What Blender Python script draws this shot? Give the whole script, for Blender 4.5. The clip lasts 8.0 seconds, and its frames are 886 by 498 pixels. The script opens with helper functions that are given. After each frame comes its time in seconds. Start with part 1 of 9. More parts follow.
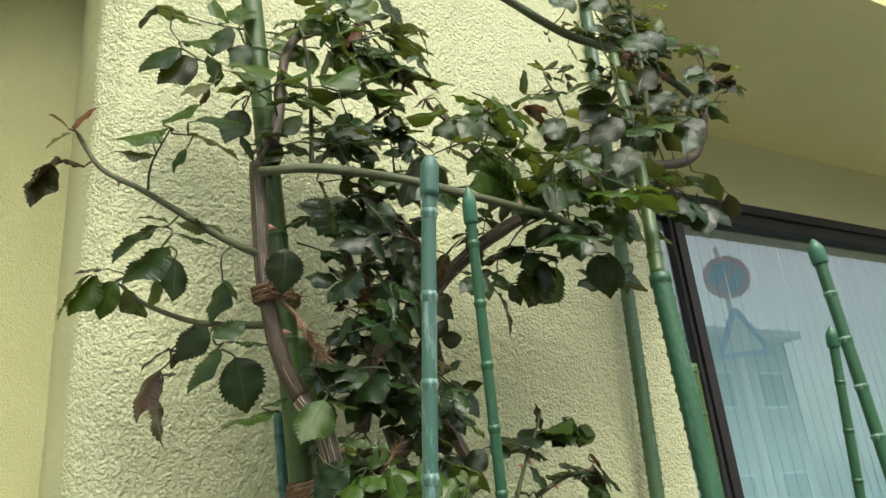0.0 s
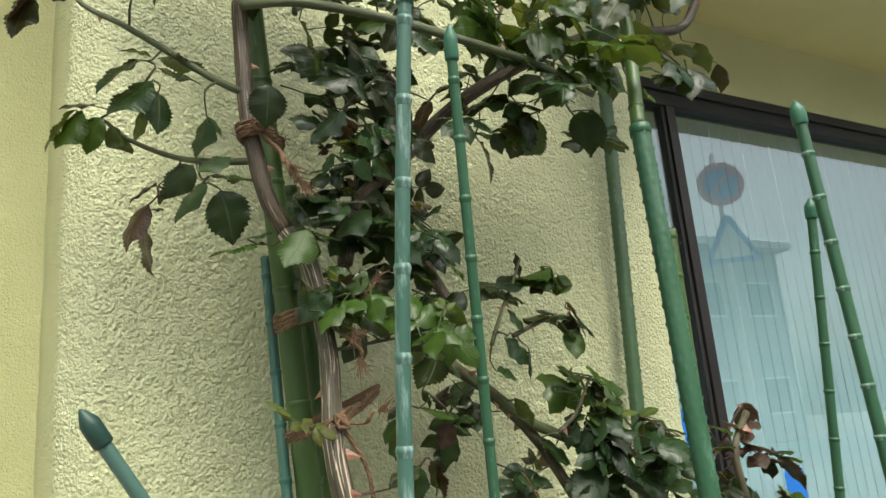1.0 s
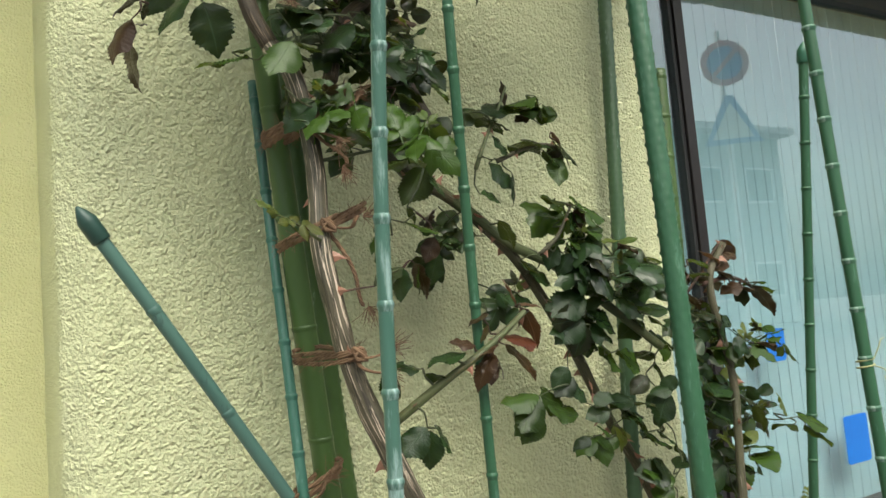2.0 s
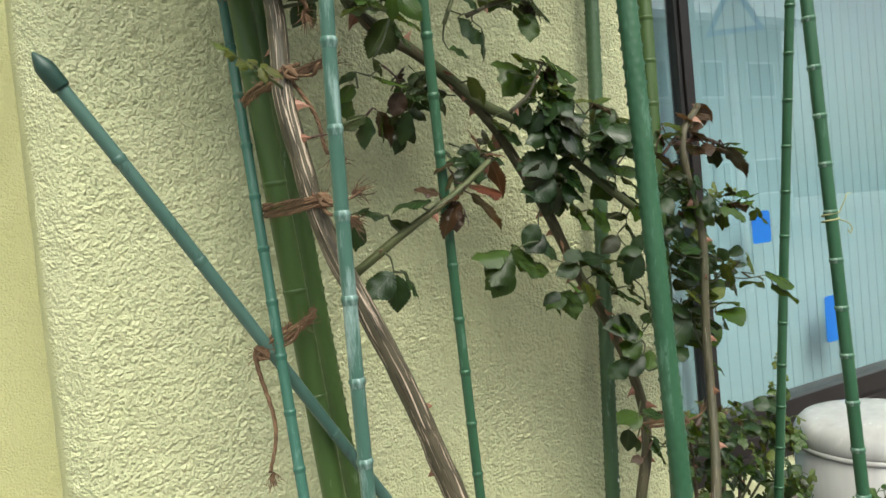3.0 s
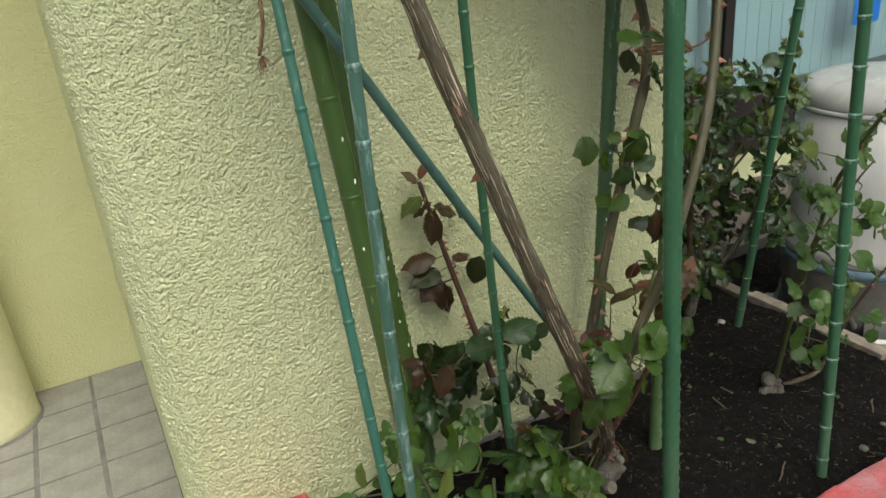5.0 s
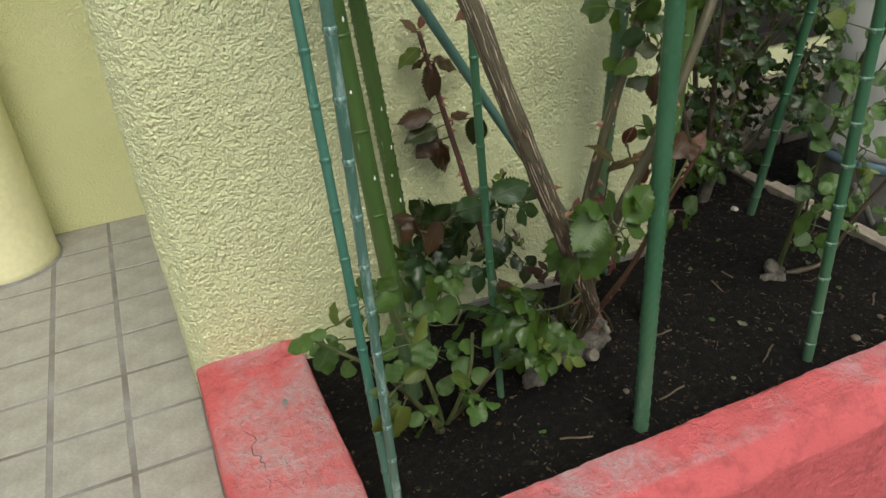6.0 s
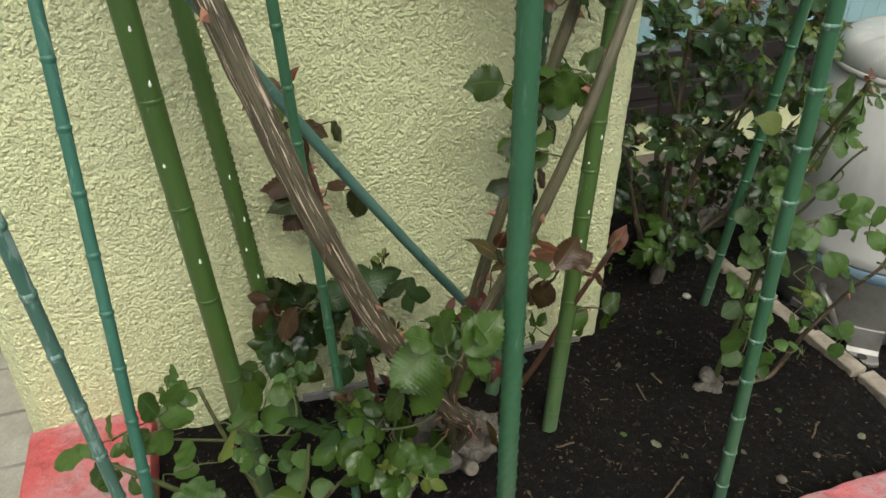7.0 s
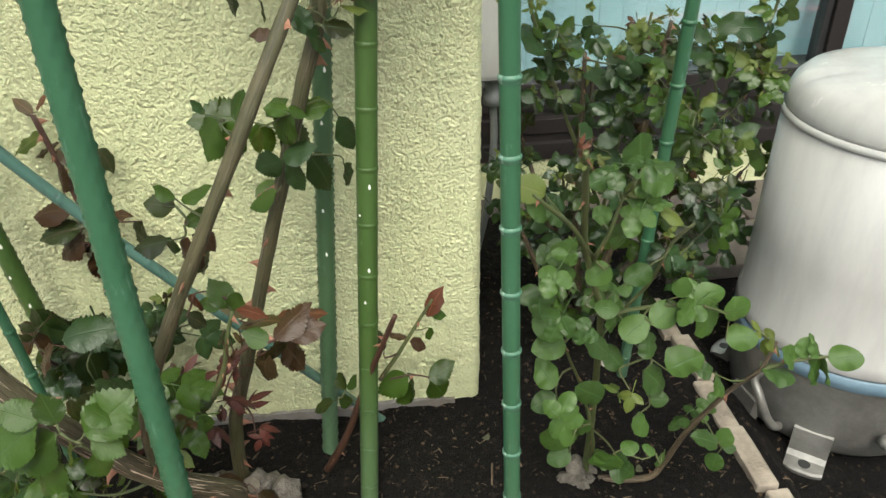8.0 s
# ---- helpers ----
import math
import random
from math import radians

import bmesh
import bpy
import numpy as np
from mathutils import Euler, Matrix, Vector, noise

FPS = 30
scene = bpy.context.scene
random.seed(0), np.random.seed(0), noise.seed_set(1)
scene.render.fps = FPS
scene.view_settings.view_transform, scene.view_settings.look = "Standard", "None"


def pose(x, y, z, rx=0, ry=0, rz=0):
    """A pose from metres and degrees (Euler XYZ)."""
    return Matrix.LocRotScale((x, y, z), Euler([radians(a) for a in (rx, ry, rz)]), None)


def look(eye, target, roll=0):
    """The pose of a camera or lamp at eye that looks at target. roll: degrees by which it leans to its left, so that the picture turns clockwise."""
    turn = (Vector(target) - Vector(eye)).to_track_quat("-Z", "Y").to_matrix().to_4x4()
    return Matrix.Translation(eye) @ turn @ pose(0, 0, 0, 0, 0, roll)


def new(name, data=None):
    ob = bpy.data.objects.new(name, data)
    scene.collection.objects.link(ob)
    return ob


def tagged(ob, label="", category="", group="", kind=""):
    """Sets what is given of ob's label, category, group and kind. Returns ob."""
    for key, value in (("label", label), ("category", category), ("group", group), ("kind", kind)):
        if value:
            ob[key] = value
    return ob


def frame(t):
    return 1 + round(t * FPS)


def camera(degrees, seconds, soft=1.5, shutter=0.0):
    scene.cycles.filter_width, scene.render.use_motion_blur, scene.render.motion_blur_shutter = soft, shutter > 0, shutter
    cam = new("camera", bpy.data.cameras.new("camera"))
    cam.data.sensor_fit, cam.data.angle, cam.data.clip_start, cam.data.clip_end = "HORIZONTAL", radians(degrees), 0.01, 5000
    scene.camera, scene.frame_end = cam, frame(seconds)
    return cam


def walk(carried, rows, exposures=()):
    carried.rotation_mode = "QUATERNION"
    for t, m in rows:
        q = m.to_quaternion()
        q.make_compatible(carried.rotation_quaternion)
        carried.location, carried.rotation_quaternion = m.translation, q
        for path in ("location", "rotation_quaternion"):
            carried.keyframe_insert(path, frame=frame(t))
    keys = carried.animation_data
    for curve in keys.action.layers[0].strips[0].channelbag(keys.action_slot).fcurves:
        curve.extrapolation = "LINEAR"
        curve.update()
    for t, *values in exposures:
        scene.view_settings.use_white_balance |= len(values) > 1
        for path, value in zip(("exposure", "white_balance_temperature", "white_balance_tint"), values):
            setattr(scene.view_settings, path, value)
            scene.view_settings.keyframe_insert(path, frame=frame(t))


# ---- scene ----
cam = camera(61.7, 8.0)
PATH = [
    (0, (-0.058, -0.863, 1.206), (0.895, 0.745, 1.916), -5.7),
    (0.5, (-0.055, -0.865, 1.175), (0.916, 0.776, 1.778), -5.3),
    (1, (-0.049, -0.863, 1.135), (0.932, 0.812, 1.613), -5.0),
    (1.5, (-0.043, -0.865, 1.099), (0.947, 0.837, 1.446), -4.6),
    (2, (-0.045, -0.875, 1.061), (0.941, 0.856, 1.242), -4.8),
    (2.2, (-0.042, -0.877, 1.046), (0.943, 0.859, 1.164), -5.1),
    (3.3, (-0.022, -0.9, 0.989), (0.942, 0.844, 0.821), -5.6),
    (3.5, (-0.021, -0.901, 0.972), (0.934, 0.839, 0.726), -5.6),
    (4, (-0.025, -0.904, 0.928), (0.875, 0.804, 0.407), -5.3),
    (4.5, (-0.025, -0.907, 0.905), (0.831, 0.774, 0.242), -5.7),
    (5, (-0.025, -0.915, 0.879), (0.779, 0.733, 0.08), -5.6),
    (5.2, (-0.025, -0.923, 0.867), (0.743, 0.716, 0.014), -5.4),
    (6.3, (0.064, -0.958, 0.825), (0.667, 0.617, -0.25), -2.9),
    (6.5, (0.102, -0.941, 0.832), (0.703, 0.641, -0.235), -1.7),
    (7, (0.29, -0.868, 0.854), (0.838, 0.743, -0.197), 0.3),
    (7.5, (0.495, -0.831, 0.865), (1.016, 0.802, -0.166), -0.1),
    (8, (0.735, -0.829, 0.844), (0.903, 0.864, -0.206), -1.6),
]
walk(cam, [(t, look(eye, target, roll)) for t, eye, target, roll in PATH], [(0.0, 1.34, 6850, 2), (2.0, 1.3, 6800, 2), (3.5, 1.16, 6750, 2), (4.5, 0.8, 6750, 2), (6.5, 0.74, 6750, 2), (8.0, 1.5, 6750, 2)])


# ---- world and light ----
world = bpy.data.worlds.new("sky")
scene.world = world
world.use_nodes = True
wn, wl = world.node_tree.nodes, world.node_tree.links
sky = wn.new("ShaderNodeTexSky")
sky.sky_type, sky.sun_disc = "NISHITA", False
sky.sun_elevation, sky.sun_rotation = radians(52), radians(180)
sky.air_density, sky.dust_density, sky.ozone_density = 1.0, 4.0, 1.0
pale = wn.new("ShaderNodeHueSaturation")
pale.inputs["Saturation"].default_value = 0.5
wl.new(sky.outputs[0], pale.inputs["Color"])
# overcast: the zenith is brighter than the horizon
wc = wn.new("ShaderNodeTexCoord")
ws = wn.new("ShaderNodeSeparateXYZ")
wl.new(wc.outputs["Generated"], ws.inputs[0])
wm = wn.new("ShaderNodeMapRange")
wm.inputs["From Min"].default_value, wm.inputs["From Max"].default_value = 0.0, 1.0
wm.inputs["To Min"].default_value, wm.inputs["To Max"].default_value = 0.33, 1.35
wl.new(ws.outputs["Z"], wm.inputs["Value"])
wx = wn.new("ShaderNodeVectorMath")
wx.operation = "SCALE"
wl.new(pale.outputs[0], wx.inputs[0])
wl.new(wm.outputs[0], wx.inputs["Scale"])
wl.new(wx.outputs[0], wn["Background"].inputs[0])
wn["Background"].inputs[1].default_value = 0.15
sun = new("sun", bpy.data.lights.new("sun", "SUN"))
sun.data.energy, sun.data.angle, sun.data.color = 0.42, radians(38), (1.0, 0.97, 0.92)
sun.matrix_world = look((-0.7, -3.1, 5.6), (0.3, 0, 0.4))


# ---- materials ----
def mat(name, rough=0.6, metal=0.0):
    m = bpy.data.materials.new(name)
    m.use_nodes = True
    b = m.node_tree.nodes["Principled BSDF"]
    b.inputs["Roughness"].default_value, b.inputs["Metallic"].default_value = rough, metal
    return m, m.node_tree.nodes, m.node_tree.links, b


def node(ns, kind, **values):
    n = ns.new("ShaderNode" + kind)
    for key, v in values.items():
        n.inputs[key.replace("_", " ")].default_value = v
    return n


def ramp(ns, stops):
    r = ns.new("ShaderNodeValToRGB")
    e = r.color_ramp.elements
    while len(e) < len(stops):
        e.new(0.5)
    for k, (p, c) in enumerate(stops):
        e[k].position, e[k].color = p, (*c, 1) if len(c) == 3 else c
    return r


def speckled(name, a, b, scale=8.0, fine=120.0, rough=0.6, bump=0.2, dist=0.002, metal=0.0, spread=0.12, coords="Object"):
    """A plain painted, mineral or plastic surface: two tones in large patches, fine grain and a fine relief."""
    m, ns, ls, p = mat(name, rough, metal)
    tc = ns.new("ShaderNodeTexCoord")
    big = node(ns, "TexNoise", Scale=scale, Detail=5.0, Roughness=0.6)
    small = node(ns, "TexNoise", Scale=fine, Detail=3.0)
    ls.new(tc.outputs[coords], big.inputs["Vector"])
    ls.new(tc.outputs[coords], small.inputs["Vector"])
    mix = ns.new("ShaderNodeMix")
    mix.data_type = "RGBA"
    r = ramp(ns, [(0.35, (0, 0, 0)), (0.65, (1, 1, 1))])
    ls.new(big.outputs[0], r.inputs[0])
    ls.new(r.outputs[0], mix.inputs[0])
    mix.inputs[6].default_value, mix.inputs[7].default_value = (*a, 1), (*b, 1)
    hsv = ns.new("ShaderNodeHueSaturation")
    ls.new(mix.outputs[2], hsv.inputs["Color"])
    mr = node(ns, "MapRange", To_Min=1 - spread, To_Max=1 + spread)
    ls.new(small.outputs[0], mr.inputs[0])
    ls.new(mr.outputs[0], hsv.inputs["Value"])
    ls.new(hsv.outputs[0], p.inputs["Base Color"])
    bp = node(ns, "Bump", Strength=bump, Distance=dist)
    ls.new(small.outputs[0], bp.inputs["Height"])
    ls.new(bp.outputs[0], p.inputs["Normal"])
    return m


def stucco(name, a, b, strength=1.0):
    """Sprayed stucco under masonry paint: rounded drops run together, here and there pressed into flat islands."""
    m, ns, ls, p = mat(name, 0.6)
    tc = ns.new("ShaderNodeTexCoord")
    warp = node(ns, "TexNoise", Scale=150.0, Detail=1.0)
    mid = node(ns, "TexNoise", Scale=125.0, Detail=5.0, Roughness=0.68, Distortion=0.2)
    isl = node(ns, "TexNoise", Scale=42.0, Detail=2.0, Roughness=0.5)
    grit = node(ns, "TexNoise", Scale=520.0, Detail=3.0, Roughness=0.6)
    big = node(ns, "TexNoise", Scale=3.5, Detail=6.0, Roughness=0.65)
    for n in (warp, mid, isl, grit, big):
        ls.new(tc.outputs["Object"], n.inputs["Vector"])
    add = ns.new("ShaderNodeVectorMath")
    add.operation = "MULTIPLY_ADD"
    ls.new(warp.outputs["Color"], add.inputs[0])
    add.inputs[1].default_value = (0.005, 0.005, 0.005)
    ls.new(tc.outputs["Object"], add.inputs[2])
    drops = node(ns, "TexVoronoi", Scale=250.0)
    drops.feature = "SMOOTH_F1"
    drops.inputs["Smoothness"].default_value = 0.25
    ls.new(add.outputs[0], drops.inputs["Vector"])
    h = ns.new("ShaderNodeMath")
    h.operation = "MULTIPLY_ADD"
    ls.new(drops.outputs["Distance"], h.inputs[0])
    h.inputs[1].default_value = -0.55
    ls.new(mid.outputs[0], h.inputs[2])
    flat = ramp(ns, [(0.60, (0, 0, 0)), (0.66, (0.85, 0.85, 0.85))])
    ls.new(isl.outputs[0], flat.inputs[0])
    cut = ns.new("ShaderNodeMix")
    ls.new(flat.outputs[0], cut.inputs[0])
    ls.new(h.outputs[0], cut.inputs[2])
    cut.inputs[3].default_value = 0.42
    gr = ns.new("ShaderNodeMath")
    gr.operation = "MULTIPLY_ADD"
    ls.new(grit.outputs[0], gr.inputs[0])
    gr.inputs[1].default_value = 0.16
    ls.new(cut.outputs[0], gr.inputs[2])
    bp = node(ns, "Bump", Strength=strength, Distance=0.007)
    ls.new(gr.outputs[0], bp.inputs["Height"])
    ls.new(bp.outputs[0], p.inputs["Normal"])
    r = ramp(ns, [(0.35, a), (0.68, b)])
    ls.new(big.outputs[0], r.inputs[0])
    ls.new(r.outputs[0], p.inputs["Base Color"])
    return m


def painted(name, a, b):
    """Slightly glossy masonry paint over relief that is built: tone in patches, faint dust, fine grit."""
    m, ns, ls, p = mat(name, 0.42)
    tc = ns.new("ShaderNodeTexCoord")
    big = node(ns, "TexNoise", Scale=3.5, Detail=6.0, Roughness=0.65)
    grit = node(ns, "TexNoise", Scale=420.0, Detail=4.0, Roughness=0.65)
    for n in (big, grit):
        ls.new(tc.outputs["Object"], n.inputs["Vector"])
    r = ramp(ns, [(0.35, a), (0.68, b)])
    ls.new(big.outputs[0], r.inputs[0])
    hsv = ns.new("ShaderNodeHueSaturation")
    ls.new(r.outputs[0], hsv.inputs["Color"])
    mr = node(ns, "MapRange", To_Min=0.92, To_Max=1.06)
    ls.new(grit.outputs[0], mr.inputs[0])
    ls.new(mr.outputs[0], hsv.inputs["Value"])
    ls.new(hsv.outputs[0], p.inputs["Base Color"])
    warp = node(ns, "TexNoise", Scale=240.0, Detail=1.0)
    ls.new(tc.outputs["Object"], warp.inputs["Vector"])
    bent = ns.new("ShaderNodeVectorMath")
    bent.operation = "MULTIPLY_ADD"
    ls.new(warp.outputs["Color"], bent.inputs[0])
    bent.inputs[1].default_value = (0.004, 0.004, 0.004)
    ls.new(tc.outputs["Object"], bent.inputs[2])
    drops = node(ns, "TexVoronoi", Scale=210.0)
    drops.feature = "SMOOTH_F1"
    drops.inputs["Smoothness"].default_value = 0.35
    ls.new(bent.outputs[0], drops.inputs["Vector"])
    mid = node(ns, "TexNoise", Scale=330.0, Detail=2.5, Roughness=0.55)
    ls.new(tc.outputs["Object"], mid.inputs["Vector"])
    h = ns.new("ShaderNodeMath")
    h.operation = "MULTIPLY_ADD"
    ls.new(drops.outputs["Distance"], h.inputs[0])
    h.inputs[1].default_value = -0.8
    ls.new(mid.outputs[0], h.inputs[2])
    bp = node(ns, "Bump", Strength=1.0, Distance=0.0040)
    ls.new(h.outputs[0], bp.inputs["Height"])
    ls.new(bp.outputs[0], p.inputs["Normal"])
    return m


CREAM = painted("cream_stucco", (0.57, 0.595, 0.345), (0.62, 0.64, 0.39))
FACADE = stucco("yellow_stucco", (0.65, 0.65, 0.35), (0.69, 0.69, 0.39), 0.75)
SOFFIT = stucco("soffit_paint", (0.72, 0.67, 0.31), (0.76, 0.71, 0.35), 0.4)
COLUMN = speckled("column_paint", (0.68, 0.65, 0.40), (0.72, 0.69, 0.44), 6, 90, 0.5, 0.1)
TILE = speckled("porch_tile", (0.238, 0.228, 0.205), (0.318, 0.306, 0.280), 16, 260, 0.62, 0.25, spread=0.24)
GROUT = speckled("grout", (0.13, 0.115, 0.10), (0.24, 0.235, 0.235), 9, 200, 0.9, 0.4)
GROUND = speckled("street_surface", (0.10, 0.10, 0.098), (0.15, 0.148, 0.142), 2, 150, 0.9, 0.5)
PAVER = speckled("paver", (0.066, 0.055, 0.046), (0.125, 0.104, 0.088), 12, 180, 0.85, 0.4)
BRICK = speckled("edging_brick", (0.15, 0.125, 0.10), (0.31, 0.265, 0.215), 25, 220, 0.9, 0.6, 0.003)
MORTAR = speckled("mortar", (0.30, 0.28, 0.25), (0.42, 0.40, 0.36), 15, 160, 0.9, 0.6, 0.003)
BROWN = speckled("bronze_aluminium", (0.022, 0.0185, 0.0185), (0.030, 0.026, 0.026), 6, 300, 0.38, 0.05, metal=0.2)
BLACK = speckled("black_gasket", (0.010, 0.010, 0.011), (0.016, 0.016, 0.017), 8, 200, 0.55, 0.1)
BLIND = speckled("pale_blue_blind", (0.46, 0.66, 0.72), (0.50, 0.70, 0.75), 3, 160, 0.7, 0.05)
LABEL = speckled("blue_sticker", (0.010, 0.15, 0.58), (0.012, 0.17, 0.63), 5, 200, 0.4, 0.03)
TWINE = speckled("coir_twine", (0.095, 0.054, 0.028), (0.19, 0.112, 0.062), 60, 500, 0.9, 0.5, 0.001, spread=0.3)
ALU = speckled("cast_aluminium", (0.15, 0.145, 0.135), (0.27, 0.265, 0.25), 14, 260, 0.42, 0.12, metal=0.55)
def enamel(name, a, b):
    """Old enamel: glossy, with faint grime in runs and a few dark chips."""
    m, ns, ls, p = mat(name, 0.18)
    tc = ns.new("ShaderNodeTexCoord")
    mp = ns.new("ShaderNodeMapping")
    mp.inputs["Scale"].default_value = (1, 1, 0.22)
    ls.new(tc.outputs["Object"], mp.inputs[0])
    runs = node(ns, "TexNoise", Scale=22.0, Detail=6.0, Roughness=0.65)
    ls.new(mp.outputs[0], runs.inputs["Vector"])
    cells = node(ns, "TexVoronoi", Scale=48.0)
    ls.new(tc.outputs["Object"], cells.inputs["Vector"])
    r = ramp(ns, [(0.34, tuple(0.92 * v for v in a)), (0.48, a), (0.68, b)])
    ls.new(runs.outputs[0], r.inputs[0])
    near = ramp(ns, [(0.06, (1, 1, 1)), (0.09, (0, 0, 0))])
    ls.new(cells.outputs["Distance"], near.inputs[0])
    few = ramp(ns, [(0.80, (0, 0, 0)), (0.83, (1, 1, 1))])
    ls.new(cells.outputs["Color"], few.inputs[0])
    chip = ns.new("ShaderNodeMath")
    chip.operation = "MULTIPLY"
    ls.new(near.outputs[0], chip.inputs[0])
    ls.new(few.outputs[0], chip.inputs[1])
    mix = ns.new("ShaderNodeMix")
    mix.data_type = "RGBA"
    ls.new(chip.outputs[0], mix.inputs[0])
    ls.new(r.outputs[0], mix.inputs[6])
    mix.inputs[7].default_value = (0.07, 0.055, 0.045, 1)
    ls.new(mix.outputs[2], p.inputs["Base Color"])
    rr = node(ns, "MapRange", To_Min=0.14, To_Max=0.34)
    ls.new(runs.outputs[0], rr.inputs[0])
    ls.new(rr.outputs[0], p.inputs["Roughness"])
    return m


COVER = enamel("grey_white_enamel", (0.40, 0.40, 0.39), (0.44, 0.44, 0.43))
BLUE = speckled("blue_band", (0.11, 0.18, 0.24), (0.14, 0.21, 0.27), 8, 200, 0.5, 0.05)
GREYBOX = speckled("grey_plastic", (0.16, 0.17, 0.18), (0.22, 0.23, 0.24), 8, 200, 0.5, 0.05)
WHITE = speckled("white_paint", (0.74, 0.74, 0.73), (0.80, 0.80, 0.79), 4, 200, 0.5, 0.05)
CONCRETE = speckled("concrete", (0.42, 0.42, 0.41), (0.5, 0.5, 0.48), 1.2, 60, 0.85, 0.2)
SIGNRED = speckled("sign_red", (0.62, 0.16, 0.17), (0.66, 0.20, 0.21), 4, 100, 0.4, 0.02)
SIGNBLUE = speckled("sign_blue", (0.14, 0.24, 0.55), (0.17, 0.28, 0.60), 4, 100, 0.4, 0.02)
PEBBLE = speckled("pebble", (0.07, 0.058, 0.046), (0.14, 0.118, 0.095), 40, 300, 0.85, 0.3)
DEADLEAF = speckled("dead_leaf", (0.06, 0.065, 0.035), (0.13, 0.13, 0.08), 60, 300, 0.8, 0.3)
STRAW = speckled("dry_twig", (0.07, 0.05, 0.032), (0.15, 0.11, 0.07), 60, 300, 0.85, 0.3)
TENDRIL = speckled("dry_tendril", (0.34, 0.36, 0.16), (0.44, 0.44, 0.22), 60, 300, 0.7, 0.2)
SAWN = speckled("sawn_wood", (0.11, 0.095, 0.075), (0.19, 0.165, 0.13), 70, 300, 0.9, 0.5)
STUMP = speckled("grey_bark", (0.065, 0.057, 0.048), (0.155, 0.138, 0.118), 55, 300, 0.9, 1.0, 0.004, spread=0.3)


def soil_material():
    m, ns, ls, p = mat("potting_soil", 0.9)
    p.inputs["Specular IOR Level"].default_value = 0.2
    tc = ns.new("ShaderNodeTexCoord")
    a = node(ns, "TexNoise", Scale=70.0, Detail=8.0, Roughness=0.8)
    v = node(ns, "TexVoronoi", Scale=260.0, Randomness=1.0)
    for n in (a, v):
        ls.new(tc.outputs["Object"], n.inputs["Vector"])
    r = ramp(ns, [(0.38, (0.0012, 0.0009, 0.0008)), (0.55, (0.0038, 0.0030, 0.0024)), (0.72, (0.028, 0.020, 0.014))])
    ls.new(a.outputs[0], r.inputs[0])
    g = ramp(ns, [(0.0, (0, 0, 0)), (0.86, (0, 0, 0)), (0.97, (1, 1, 1))])
    ls.new(v.outputs["Color"], g.inputs[0])
    mix = ns.new("ShaderNodeMix")
    mix.data_type = "RGBA"
    ls.new(g.outputs[0], mix.inputs[0])
    ls.new(r.outputs[0], mix.inputs[6])
    mix.inputs[7].default_value = (0.11, 0.075, 0.045, 1)
    ls.new(mix.outputs[2], p.inputs["Base Color"])
    bp = node(ns, "Bump", Strength=1.0, Distance=0.006)
    ls.new(a.outputs[0], bp.inputs["Height"])
    bp2 = node(ns, "Bump", Strength=0.6, Distance=0.003)
    ls.new(v.outputs["Distance"], bp2.inputs["Height"])
    ls.new(bp.outputs[0], bp2.inputs["Normal"])
    ls.new(bp2.outputs[0], p.inputs["Normal"])
    return m


